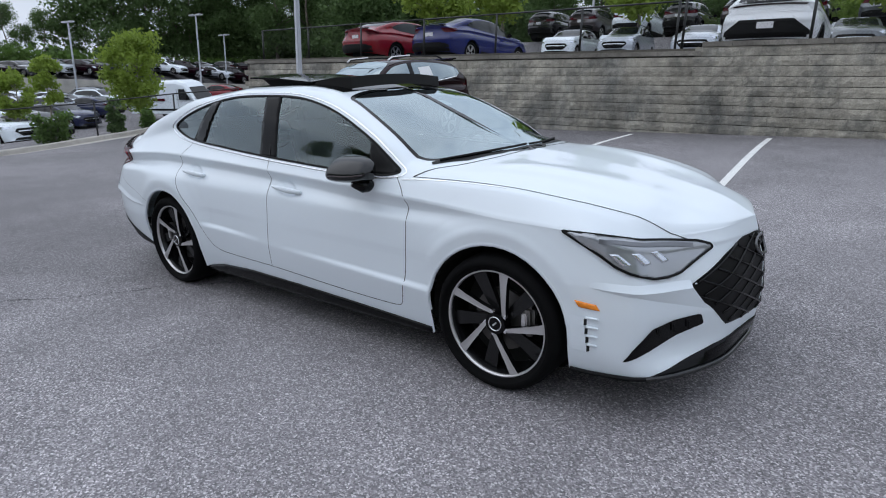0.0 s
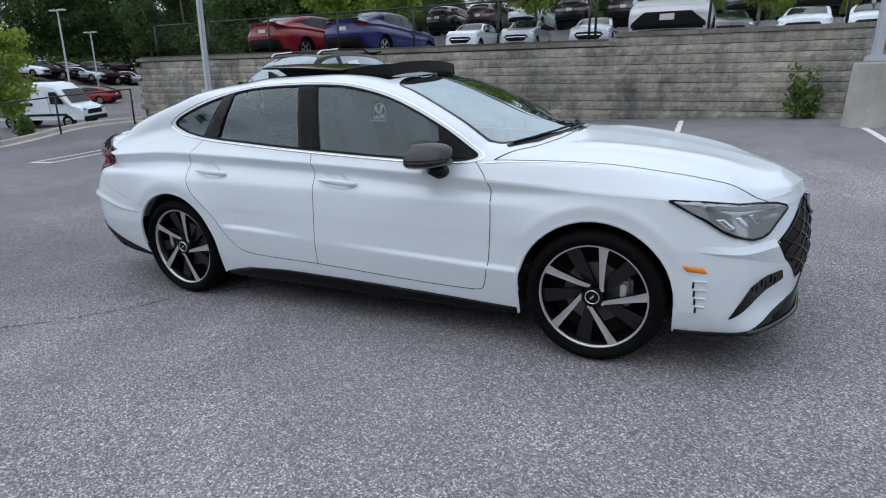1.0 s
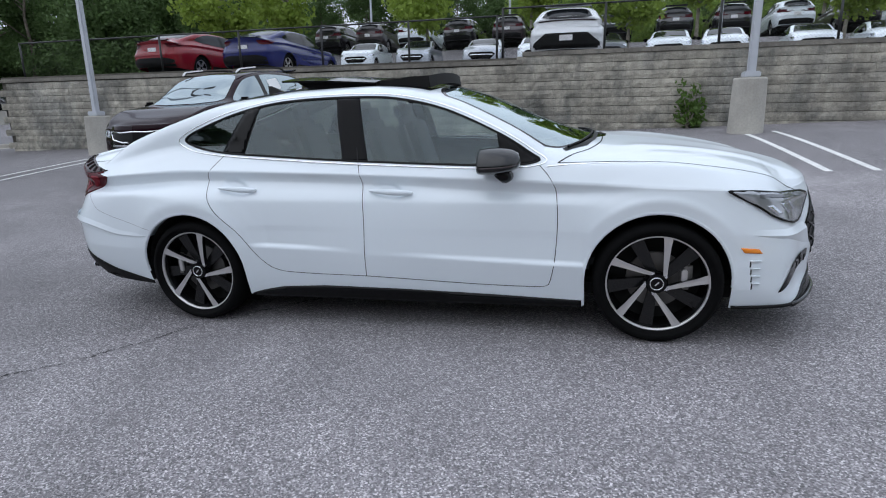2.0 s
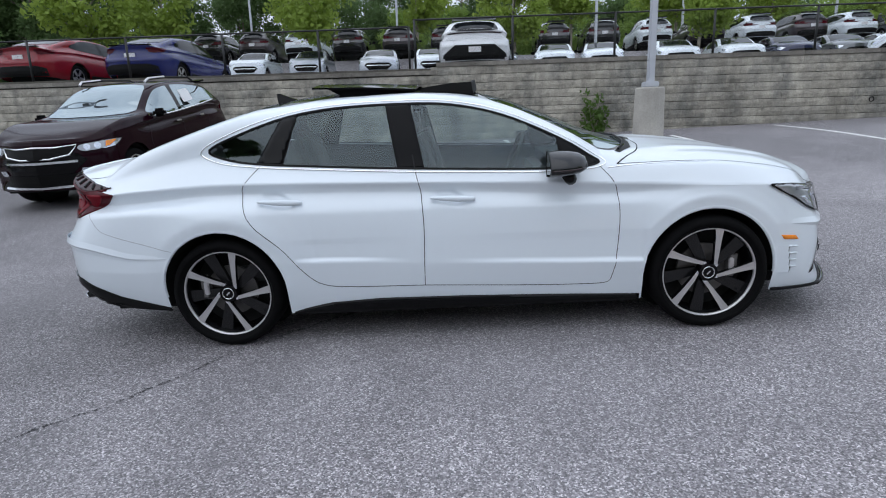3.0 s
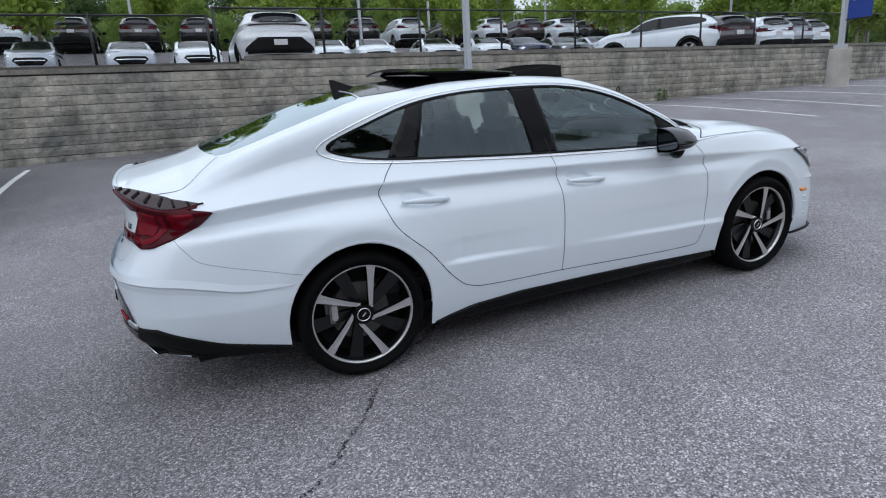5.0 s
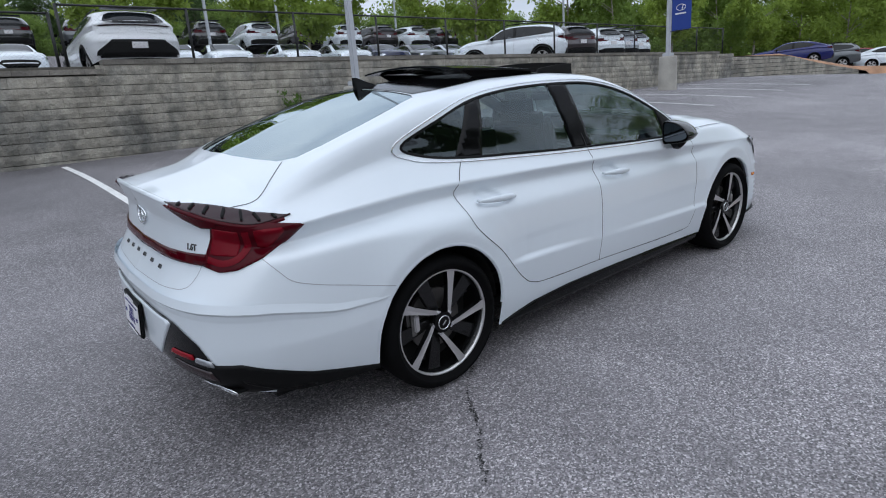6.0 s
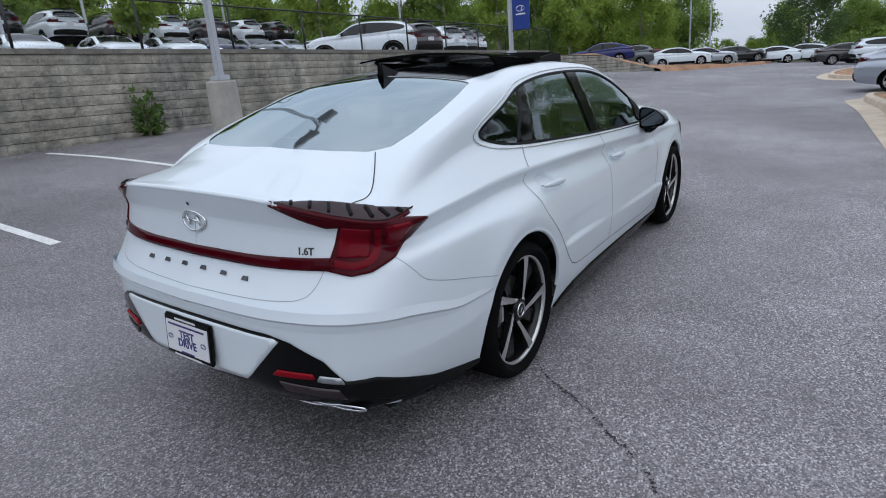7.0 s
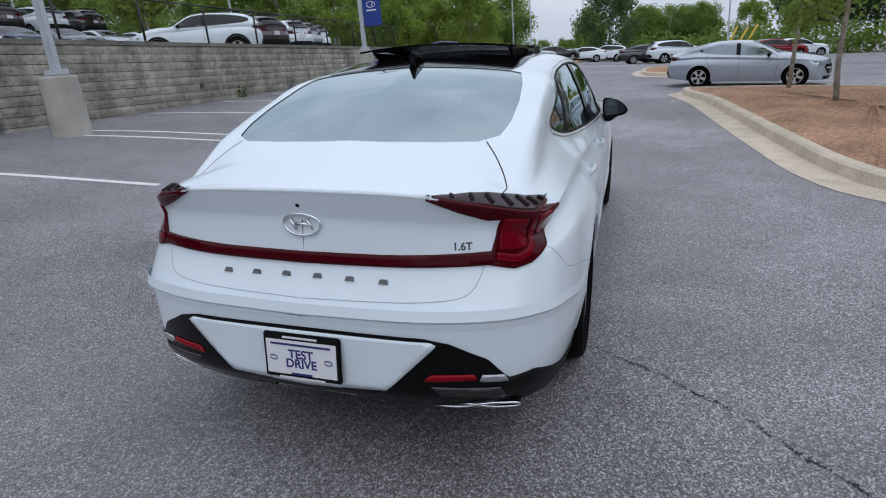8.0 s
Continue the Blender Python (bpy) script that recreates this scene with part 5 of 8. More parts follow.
REARLINE, CLINE0, CLINE1, BLINE0, BLINE1, SAIL = ((-1.6, 1.0), (-1.6, 1.5)), ((-1.185, 1.08), (-1.04, 1.31)), ((-1.02, 1.08), (-0.935, 1.335)), ((-0.345, 1.02), (-0.41, 1.40)), ((-0.185, 1.0), (-0.265, 1.40)), ((0.60, 0.97), (0.555, 1.2))
FAR = ((0.9, 0.9), (0.9, 1.5))
pair("quarter_window", lambda s: shell.patch("side", between(DLO, REARLINE, CLINE0), -0.004, 0.02, side=s), GLASS_QUARTER)
pair("rear_pillar_cover", lambda s: shell.patch("side", between(DLO, CLINE0, CLINE1), 0.001, 0.02, 0.02, side=s), BLACK_GLOSS)
pair("rear_side_window", lambda s: shell.patch("side", between(DLO, CLINE1, BLINE0), -0.004, 0.025, side=s), GLASS_SIDE)
pair("middle_pillar_cover", lambda s: shell.patch("side", between(DLO, BLINE0, BLINE1), 0.001, 0.02, 0.02, side=s), PILLAR_BLACK)
pair("front_side_window", lambda s: shell.patch("side", between(DLO, BLINE1, SAIL), -0.004, 0.025, side=s), GLASS_SIDE)
pair("mirror_sail", lambda s: shell.patch("side", between(DLO, SAIL, FAR), 0.001, 0.02, 0.02, side=s), BLACK_TRIM)
pair("window_rubber", lambda s: shell.strip("side", DLO, 0.013, 0.002, s, 1, False, True, 0.002), BLACK_TRIM)
BIG = spline_loop([(0.83, 0.985), (0.52, 0.964), (-0.31, 1.006), (-0.8, 1.040), (-1.18, 1.070), (-1.42, 1.107), (-1.515, 1.178), (-1.28, 1.285), (-1.0, 1.362), (-0.7, 1.396), (-0.31, 1.399), (-0.01, 1.377), (0.285, 1.303), (0.585, 1.165), (0.76, 1.055)], 5)
pair("window_chrome", lambda s: shell.strip("side", BIG, 0.0085, 0.003, s, 1, False, True, 0.003), CHROME)
for lo, hi in (((-0.243, 1.012), (-0.305, 1.385)),):
    pair("pillar_gap", lambda s: shell.strip("side", [lo, hi], 0.007, 0.004, s, 8, False), SEAM)

part("windscreen", mesh_of("windscreen", *shell.patch("top", np.r_[SCREEN, SCREEN[::-1] * [1, -1]], -0.003, 0.03), GLASS_SCREEN, True), sedan)
RG = REAR_GLASS[1:-1]
RG_FULL = np.r_[RG, RG[::-1] * [1, -1]]
part("rear_window", mesh_of("rear_window", *shell.patch("top", RG_FULL, -0.003, 0.03), GLASS_REAR, True), sedan)
for name, outline, wide, lift in (("rear_window_frit", RG_FULL, 0.030, -0.006), ("windscreen_frit", np.r_[SCREEN, SCREEN[::-1] * [1, -1]], 0.026, 0.0012)):
    outline = np.array([p for k, p in enumerate(outline) if np.linalg.norm(p - outline[k - 1]) > 0.004])
    part(name, mesh_of(name, *shell.strip("top", inset(outline, wide * 0.42), wide, lift, 1, 1, False, True), BLACK_GLOSS, True), sedan)

# roof glass, raised panel and wind deflector
part("roof_glass_front", mesh_of("roof_glass_front", *shell.patch("top", np.array([(0.14, -0.54), (0.155, 0.0), (0.14, 0.54), (-0.018, 0.535), (-0.018, -0.535)]), 0.003, 0.02), BLACK_GLOSS, True), sedan)
part("roof_glass_rear", mesh_of("roof_glass_rear", *shell.patch("top", np.array([(-0.525, -0.53), (-0.525, 0.53), (-1.1, 0.52), (-1.21, 0.50), (-1.20, 0.3), (-1.20, 0), (-1.20, -0.3), (-1.21, -0.50), (-1.1, -0.52)]), 0.003, 0.03), BLACK_GLOSS, True), sedan)
for s in (-1, 1):
    part("roof_side_rail", mesh_of("roof_side_rail", *shell.patch("top", np.array([(-0.018, s * 0.435), (-0.018, s * 0.525), (-0.525, s * 0.52), (-0.525, s * 0.43)]), 0.003, 0.02), BLACK_GLOSS, True), sedan)


def panel(x0, z0, x1, z1, half, thick, crown=0.02, n=9):
    """A slightly crowned plate across the roof."""
    v, f = [], []
    for x, z in ((x0, z0), ((x0 + x1) / 2, (z0 + z1) / 2 + 0.008), (x1, z1)):
        for j in range(n):
            y = -half + 2 * half * j / (n - 1)
            v.append((x, y, z - crown * (y / half) ** 2))
    k = len(v)
    v += [(a, b, c - thick) for a, b, c in v]
    for i in range(2):
        for j in range(n - 1):
            q = (i * n + j, i * n + j + 1, (i + 1) * n + j + 1, (i + 1) * n + j)
            f += [q, tuple(a + k for a in q[::-1])]
    rim = [j for j in range(n)] + [n + n - 1, 3 * n - 1] + [2 * n + j for j in range(n - 2, -1, -1)] + [n]
    f += [(rim[(i + 1) % len(rim)], rim[i], rim[i] + k, rim[(i + 1) % len(rim)] + k) for i in range(len(rim))]
    return v, f


part("sunroof_panel", mesh_of("sunroof_panel", *panel(-0.24, 1.490, -0.88, 1.532, 0.46, 0.010, 0.028, 15), BLACK_GLOSS), sedan, "black glass sunroof panel slid back and raised")


def plate_xz(pts, y, thick):
    """A flat plate standing along the car, cut to an outline of (x, z)."""
    k = len(pts)
    v = [(a, y - thick / 2, b) for a, b in pts] + [(a, y + thick / 2, b) for a, b in pts]
    return v, [tuple(range(k)), tuple(range(2 * k - 1, k - 1, -1))] + [(i, i + k, (i + 1) % k + k, (i + 1) % k) for i in range(k)]


def deflector():
    """A net standing up across the front of the roof opening, bowed forwards, with a wing down each side."""
    q = np.linspace(-1, 1, 15)
    low = np.c_[0.115 + 0.03 * (1 - q ** 2), 0.44 * q, 1.437 - 0.022 * q ** 2]
    high = np.c_[0.105 + 0.03 * (1 - q ** 2), 0.44 * q, 1.503 - 0.020 * q ** 2]
    back = [0.012, 0, 0]
    v, k = np.concatenate([low, high, high - back, low - back]), len(q)
    return v, [(a * k + i, a * k + i + 1, (a + 1) % 4 * k + i + 1, (a + 1) % 4 * k + i) for a in range(4) for i in range(k - 1)]


part("wind_deflector", mesh_of("wind_deflector", *deflector(), BLACK_CAVITY), sedan, "black mesh wind deflector standing up")
for s in (-1, 1):
    part("deflector_arm", mesh_of("deflector_arm", *plate_xz([(0.112, 1.413), (0.105, 1.484), (-0.02, 1.484), (-0.20, 1.466), (-0.23, 1.436)], s * 0.438, 0.010), BLACK_CAVITY), sedan)
    part("sunroof_link", mesh_of("sunroof_link", *plate_xz([(-0.25, 1.440), (-0.245, 1.462), (-0.80, 1.496), (-0.70, 1.440)], s * 0.41, 0.014), BLACK_TRIM), sedan)
fin = [(-1.06, 0, 1.450), (-1.15, 0.0, 1.458), (-1.225, 0, 1.490), (-1.25, 0, 1.491), (-1.235, 0, 1.410)]
fv = [(x, s * (0.028 if z < 1.452 else 0.016 if z < 1.46 else 0.005), z - (0.02 if z < 1.452 else 0)) for s in (-1, 1) for x, y, z in fin]
part("shark_fin", mesh_of("shark_fin", fv, [(4, 3, 2, 1, 0), (5, 6, 7, 8, 9)] + [(i, i + 1, i + 6, i + 5) for i in range(4)] + [(4, 0, 5, 9)], BLACK_GLOSS), sedan)

# wheels and wells
for x in (1.42, -1.42):
    for s in (-1, 1):
        wheel(sedan, x, s * 0.888, radians(-73 if x < 0 else -76), side=s)
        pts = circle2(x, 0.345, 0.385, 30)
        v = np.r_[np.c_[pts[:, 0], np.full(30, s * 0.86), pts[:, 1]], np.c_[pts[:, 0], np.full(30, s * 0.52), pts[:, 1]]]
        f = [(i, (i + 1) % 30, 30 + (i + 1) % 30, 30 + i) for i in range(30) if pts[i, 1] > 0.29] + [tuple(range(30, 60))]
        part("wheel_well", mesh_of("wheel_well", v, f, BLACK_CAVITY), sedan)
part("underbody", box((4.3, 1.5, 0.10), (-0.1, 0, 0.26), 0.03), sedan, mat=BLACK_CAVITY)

# door seams, sills, handles, creases
for name, pts in (("rear_door_gap", DOOR_R), ("middle_door_gap", DOOR_B), ("front_door_gap", DOOR_F)):
    pair(name, lambda s: shell.strip("side", pts, 0.004, 0.001, s, 10), SEAM)
pair("fender_gap", lambda s: shell.strip("side", [(-1.70, 0.622), (-1.90, 0.678), (-2.07, 0.728), (-2.135, 0.755), (-2.18, 0.805), (-2.225, 0.865)], 0.0028, 0.001, s, 8), SOFT_SEAM)
pair("sill_trim", lambda s: shell.patch("side", [(1.03, 0.17), (1.03, 0.222), (0.5, 0.246), (0.0, 0.262), (-0.5, 0.270), (-0.80, 0.254), (-0.94, 0.226), (-1.03, 0.200), (-1.03, 0.17)], 0.010, 0.04, 0.03, side=s), BLACK_GLOSS)


def handle(s, x, z):
    v, f = [], []
    n, m = 14, 8
    for i in range(n):
        t = i / (n - 1)
        cx, half = x - 0.128 + 0.256 * t, (0.013 + 0.008 * t) * (math.sin(math.pi * (0.06 + 0.88 * t)) ** 0.45)
        for j in range(m):
            a = 2 * math.pi * j / m
            v.append((cx, 0.024 * (math.sin(math.pi * (0.05 + 0.9 * t)) ** 0.5) + 0.011 * math.cos(a), z + 0.016 - 0.018 * t * 0.9 + half * math.sin(a)))
    f = [(i * m + j, i * m + (j + 1) % m, (i + 1) * m + (j + 1) % m, (i + 1) * m + j) for i in range(n - 1) for j in range(m)] + [tuple(range(m)), tuple((n - 1) * m + j for j in range(m))]
    base = shell.drop([(x + 0.125, z - 0.01)], "side")[0][0]
    v = np.array(v) + (0, base[1], 0)
    return v * [1, s, 1], f


for name, x, z in (("rear_door", -1.034, 0.867), ("front_door", -0.037, 0.84)):
    for s in (-1, 1):
        part("door_handle", mesh_of("door_handle", *handle(s, x, z), WHITE, True), DOORS[name, s])


# flared edges of the wheel arches
def flare(s, cx, cz):
    ang = np.linspace(-0.06, math.pi + 0.06, 60)
    rows_, prof = [], ((0.371, -0.012), (0.3735, 0.002), (0.380, 0.0030), (0.392, -0.0010))
    for r, off in prof:
        p, nn = shell.drop([(cx + r * math.cos(a), cz + r * math.sin(a)) for a in ang], "side")
        rows_.append(p + nn * off)
    v, k = np.concatenate(rows_), len(ang)
    return v * [1, s, 1], [(a * k + i, a * k + i + 1, (a + 1) * k + i + 1, (a + 1) * k + i) for a in range(len(prof) - 1) for i in range(k - 1)]


for cx, cz in ((1.415, 0.345), (-1.42, 0.35)):
    pair("arch_flare", lambda s: flare(s, cx, cz), WHITE)

# mirrors
for s in (-1, 1):
    rim = spline_loop([(0.874, 0.950), (0.868, 1.068), (0.905, 1.083), (0.975, 1.066), (1.025, 1.03), (1.046, 0.993), (1.03, 0.966), (0.98, 0.950), (0.91, 0.942)], 3)
    mid = np.array([0.955, 1.01])
    rings = [np.c_[np.full(len(rim), x), s * (mid[0] + shift + k * (rim[:, 0] - mid[0])), mid[1] + k * (rim[:, 1] - mid[1])] for x, k, shift in ((0.500, 0.95, 0), (0.495, 0.99, 0), (0.508, 1.02, 0), (0.555, 1.02, 0), (0.615, 0.95, -0.004), (0.665, 0.80, -0.012), (0.70, 0.55, -0.02), (0.712, 0.1, -0.025))]
    k = len(rim)
    faces = [(a * k + i, a * k + (i + 1) % k, (a + 1) * k + (i + 1) % k, (a + 1) * k + i) for a in range(len(rings) - 1) for i in range(k)] + [tuple(range(k))]
    mir = part("mirror_housing", mesh_of("mirror_housing", np.concatenate(rings), faces, PIANO_BLACK, True), sedan, "gloss black door mirror")
    face = [(0.4975, s * (mid[0] + 0.86 * (y - mid[0])), mid[1] + 0.004 + 0.84 * (z - mid[1])) for y, z in rim]
    part("mirror_glass", mesh_of("mirror_glass", face, [tuple(range(k))], MIRROR_GLASS), mir)
    part("mirror_foot", mesh_of("mirror_foot", *tube([(0.60, s * 0.95, 0.955), (0.625, s * 0.91, 0.925), (0.64, s * 0.85, 0.92)], [0.032, 0.035, 0.03], 10), BLACK_GLOSS, True), mir)
    part("mirror_strip", mesh_of("mirror_strip", *tube([(x, s * (mid[0] + c + m * 0.0915), mid[1] - m * 0.02) for x, m, c in ((0.51, 1.02, 0), (0.555, 1.02, 0), (0.615, 0.95, -0.004), (0.665, 0.80, -0.012), (0.70, 0.55, -0.02))], 0.004, 6), SMOKE_LENS, True), mir)

# hood and boot seams
pair("hood_gap", lambda s: shell.strip("top", HOOD_GAP, 0.0045, 0.001, s, 8), SEAM)
pair("hood_chrome", lambda s: shell.strip("top", [(0.84, 0.842), (1.0, 0.829), (1.2, 0.812), (1.42, 0.797)], 0.008, 0.002, s, 8, True, False, 0.003), CHROME)
pair("cowl_gap", lambda s: shell.strip("top", COWL_GAP, 0.008, 0.001, s, 8), SEAM)
part("cowl", mesh_of("cowl", *shell.patch("top", [(1.115, 0), (1.10, 0.3), (1.05, 0.55), (0.94, 0.72), (0.915, 0.695), (1.022, 0.51), (1.078, 0.26), (1.09, 0), (1.078, -0.26), (1.022, -0.51), (0.915, -0.695), (0.94, -0.72), (1.05, -0.55), (1.10, -0.3)], 0.002, 0.02), BLACK_TRIM, True), sedan)
pair("boot_gap", lambda s: shell.strip("top", [(-1.966, 0.55), (-2.05, 0.61), (-2.13, 0.655), (-2.20, 0.672), (-2.27, 0.668)], 0.0045, 0.001, s, 8), SEAM)
for s, pts in ((-1, [(0.945, -0.66), (1.01, -0.50), (1.055, -0.26), (1.078, 0.0)]), (1, [(1.082, 0.04), (1.065, 0.25), (1.03, 0.42), (0.975, 0.58)])):
    p, nn = shell.line("top", pts, 0.012, 8)
    part("wiper", mesh_of("wiper", *tube(p - nn * 0.004, 0.007, 6), BLACK_TRIM), sedan)

# headlamps
HEAD = rounded(np.array([(-0.612, 0.828), (-0.739, 0.813), (-0.895, 0.787), (-1.02, 0.772), (-1.155, 0.758), (-1.225, 0.738), (-1.235, 0.724), (-1.148, 0.684), (-1.06, 0.641), (-1.0, 0.634), (-0.929, 0.638), (-0.838, 0.665), (-0.787, 0.692), (-0.735, 0.737)]) * [1.068, 1.0] + [0.042, 0.0], 0.008, 3)
pair("headlamp", lambda s: shell.patch("front_corner", HEAD, 0.009, 0.009, 0.01, side=s), LAMP_DARK, "smoky clear headlamp lens")
pair("headlamp_rim", lambda s: shell.strip("front_corner", HEAD, 0.011, 0.011, s, 1, False, True, 0.002), BLACK_GLOSS)
for x0 in (-0.775, -0.86, -0.95):
    pair("headlamp_reflector", lambda s: shell.patch("front_corner", [(x0, 0.744), (x0 - 0.033, 0.744), (x0 - 0.088, 0.698), (x0 - 0.05, 0.694), (x0 - 0.02, 0.72)], 0.012, 0.008, 0.002, side=s), LAMP_BRIGHT)
pair("headlamp_brow", lambda s: shell.strip("front_corner", [(-0.74, 0.795), (-0.9, 0.771), (-1.05, 0.755), (-1.17, 0.742)], 0.020, 0.0125, s, 6), LAMP_BROW)
pair("side_marker", lambda s: shell.patch("side", [(1.812, 0.541), (1.90, 0.532), (1.918, 0.507), (1.832, 0.514)], 0.005, 0.01, 0.004, side=s), AMBER, "amber side marker")


def louvre(s, rows_x, z, tall, dark):
    """A step on the bumper's flank: a ramp that rises forwards and a slanting dark face in front of it."""
    pts = [(rows_x[0], 0.0), (rows_x[1], 0.009)] if not dark else [(rows_x[1], 0.009), (rows_x[2], 0.0005)]
    v = []
    for x, off in pts:
        p, nn = shell.drop([(x, z - tall), (x, z), (x, z + tall)], "side")
        v += list(p + nn * off)
    return np.array(v) * [1, s, 1], [(0, 1, 4, 3), (1, 2, 5, 4)]


for i, z in enumerate((0.455, 0.415, 0.375, 0.335)):
    lx = (1.80, 1.858 + 0.005 * i, 1.869 + 0.005 * i)
    pair("louvre_ramp", lambda s: louvre(s, lx, z, 0.020, False), WHITE, smooth=False)
    pair("louvre_gap", lambda s: louvre(s, lx, z - 0.002, 0.015, True), SEAM, smooth=False)
    pair("slot_fin", lambda s: shell.patch("side", [(1.862 + 0.005 * i, z + 0.020), (1.915, z + 0.017), (1.915, z + 0.012), (1.862 + 0.005 * i, z + 0.013)], 0.011, 0.008, 0.003, side=s), WHITE)
pair("fog_recess", lambda s: shell.patch("front_corner", FOG, 0.003, 0.012, side=s), BLACK_GLOSS)

for a in (-0.98, -1.06, -1.14):
    pair("fog_fin", lambda s: shell.strip("front_corner", [(a, 0.43), (a - 0.008, 0.392)], 0.008, 0.010, s, 3, True, False, 0.006), BLACK_TRIM)



def flank(s):
    """The undercut facet on the front bumper, from the wheel side to the grille's corner."""
    t = np.linspace(0, 1, 24)
    top_ = np.c_[np.interp(t, [0, 0.4, 1], [-0.70, -0.874, -1.151]), np.interp(t, [0, 0.4, 1], [0.603, 0.588, 0.574])]
    low_ = np.c_[np.interp(t, [0, 0.4, 1], [-0.71, -0.93, -1.265]), np.interp(t, [0, 0.4, 1], [0.598, 0.552, 0.455])]
    up_ = top_ + [0, 0.035]
    env = (np.sin(math.pi * np.clip(t * 0.55, 0, 0.5)) ** 0.8)[:, None]
    a, na = shell.drop(up_, "front_corner")
    b, nb = shell.drop(top_, "front_corner")
    c, nc = shell.drop(low_, "front_corner")
    b = b + nb * 0.018 * env
    k = 24
    v = np.concatenate([a - na * 0.001, b, b, c - nc * 0.001]) * [1, s, 1]
    return v, [(r * k + i, r * k + i + 1, (r + 1) * k + i + 1, (r + 1) * k + i) for r in (0, 2) for i in range(k - 1)]


pair("bumper_flank", flank, WHITE)

# grille, lower lip
GRILLE = GRILLE * [0.96, 1.0]
GR = np.r_[GRILLE[1:-1], GRILLE[1:-1][::-1] * [-1, 1]]
part("grille", mesh_of("grille", *shell.patch("front", GR, 0.001, 0.025), GRILLE_BLACK, True), sedan, "black mesh grille")
for a in np.arange(-1.36, 1.37, 0.17):
    for way in (-1, 1):
        q = np.linspace((a - way * 0.50, 0.30), (a + way * 0.50, 0.74), 44)
        q = q[inside(q, GR * [0.97, 1])]
        if len(q) > 4:
            p, nn = shell.line("front", q, 0.003, 1, False)
            part("grille_bar", mesh_of("grille_bar", *tube(p, 0.006, 5), BLACK_GLOSS, True), sedan)
part("grille_emblem", mesh_of("grille_emblem", *tube(shell.line("front", [(0.085 * math.cos(t), 0.662 + 0.045 * math.sin(t)) for t in np.linspace(0, 2 * math.pi, 28, endpoint=False)], 0.014, 1, False)[0], 0.008, 6, True), BADGE, True), sedan)
part("front_lip", mesh_of("front_lip", *shell.patch("front", [(-0.60, 0.20), (0.60, 0.20), (0.795, 0.208), (0.72, 0.226), (0.57, 0.254), (0.42, 0.278), (0.2, 0.292), (-0.2, 0.292), (-0.42, 0.278), (-0.57, 0.254), (-0.72, 0.226), (-0.795, 0.208)], 0.006, 0.02, 0.01), PILLAR_BLACK, True), sedan)
lip_pts = [(-0.78, 0.207), (-0.60, 0.203), (-0.3, 0.201), (0, 0.20), (0.3, 0.201), (0.60, 0.203), (0.78, 0.207)]
part("lip_edge", mesh_of("lip_edge", *tube(shell.line("front", lip_pts, 0.012, 10)[0], 0.012, 6), PIANO_BLACK, True), sedan)

foot = shell.grid[0]
foot = foot[(foot[:, 0] > 1.79) & (foot[:, 1] > 0.60)]
pair("lip_corner", lambda s: tube((foot + [0, 0.012, 0.006]) * [1, s, 1], 0.009, 6), BLACK_TRIM)

# rear: lamps, light bar, letters, bumper insert
TAIL = [(-1.232, 0.836), (-1.15, 0.816), (-1.08, 0.823), (-0.990, 0.856), (-0.915, 0.905), (-0.850, 0.958), (-0.95, 0.976), (-1.04, 0.996), (-1.10, 1.011), (-1.165, 1.024), (-1.19, 0.93)]
pair("tail_lamp", lambda s: shell.patch("rear_corner", TAIL, 0.006, 0.006, 0.01, side=s), RED_LENS, "dark red wrap-round tail lamp")
pair("tail_strip", lambda s: shell.strip("rear_corner", [(-1.20, 0.862), (-1.13, 0.848), (-1.075, 0.862), (-1.05, 0.90), (-1.045, 0.965)], 0.026, 0.009, s, 6, True, False, 0.002), RED_MID)
pair("tail_block", lambda s: shell.patch("rear_corner", [(-1.19, 0.88), (-1.08, 0.87), (-1.07, 0.965), (-1.165, 0.985)], 0.0085, 0.006, 0.002, side=s), RED_MID)
pair("tail_outer", lambda s: shell.patch("rear_corner", [(-1.02, 0.89), (-0.985, 0.885), (-0.91, 0.955), (-1.015, 0.965)], 0.0085, 0.006, 0.002, side=s), RED_MID)
part("light_bar", mesh_of("light_bar", *shell.patch("rear", [(-0.675, 0.836), (-0.3, 0.829), (0, 0.828), (0.3, 0.829), (0.675, 0.836), (0.672, 0.880), (0.3, 0.869), (0, 0.868), (-0.3, 0.869), (-0.672, 0.880)], 0.006, 0.015, 0.006), RED_LENS, True), sedan, "dark red light bar across the boot")
pair("lamp_brow", lambda s: shell.patch("rear", [(0.455, 1.068), (0.56, 1.052), (0.65, 1.034), (0.72, 1.012), (0.70, 0.985), (0.645, 0.985), (0.56, 1.018)], 0.008, 0.006, 0.008, side=s), RED_LENS)


def shelf():
    """Outline, seen from above, of the band on the shoulder's edge over the tail lamp, with its inward normals."""
    edge = shell.grid[shell.level_row[11]]
    edge = edge[(edge[:, 0] < -2.06) & (edge[:, 1] > 0.46)][:, :2]
    tan = np.gradient(edge, axis=0)
    nrm = np.stack([tan[:, 1], -tan[:, 0]], 1)
    nrm /= np.linalg.norm(nrm, axis=1)[:, None] + 1e-9
    nrm *= np.sign((nrm * (np.array([-1.6, 0.0]) - edge)).sum(1))[:, None]
    chord = edge[0] + np.linspace(0, 1, len(edge))[:, None] * (edge[-1] - edge[0])
    w = np.maximum(0.006, 0.66 * np.linalg.norm(chord - edge, axis=1))
    return edge, nrm, w


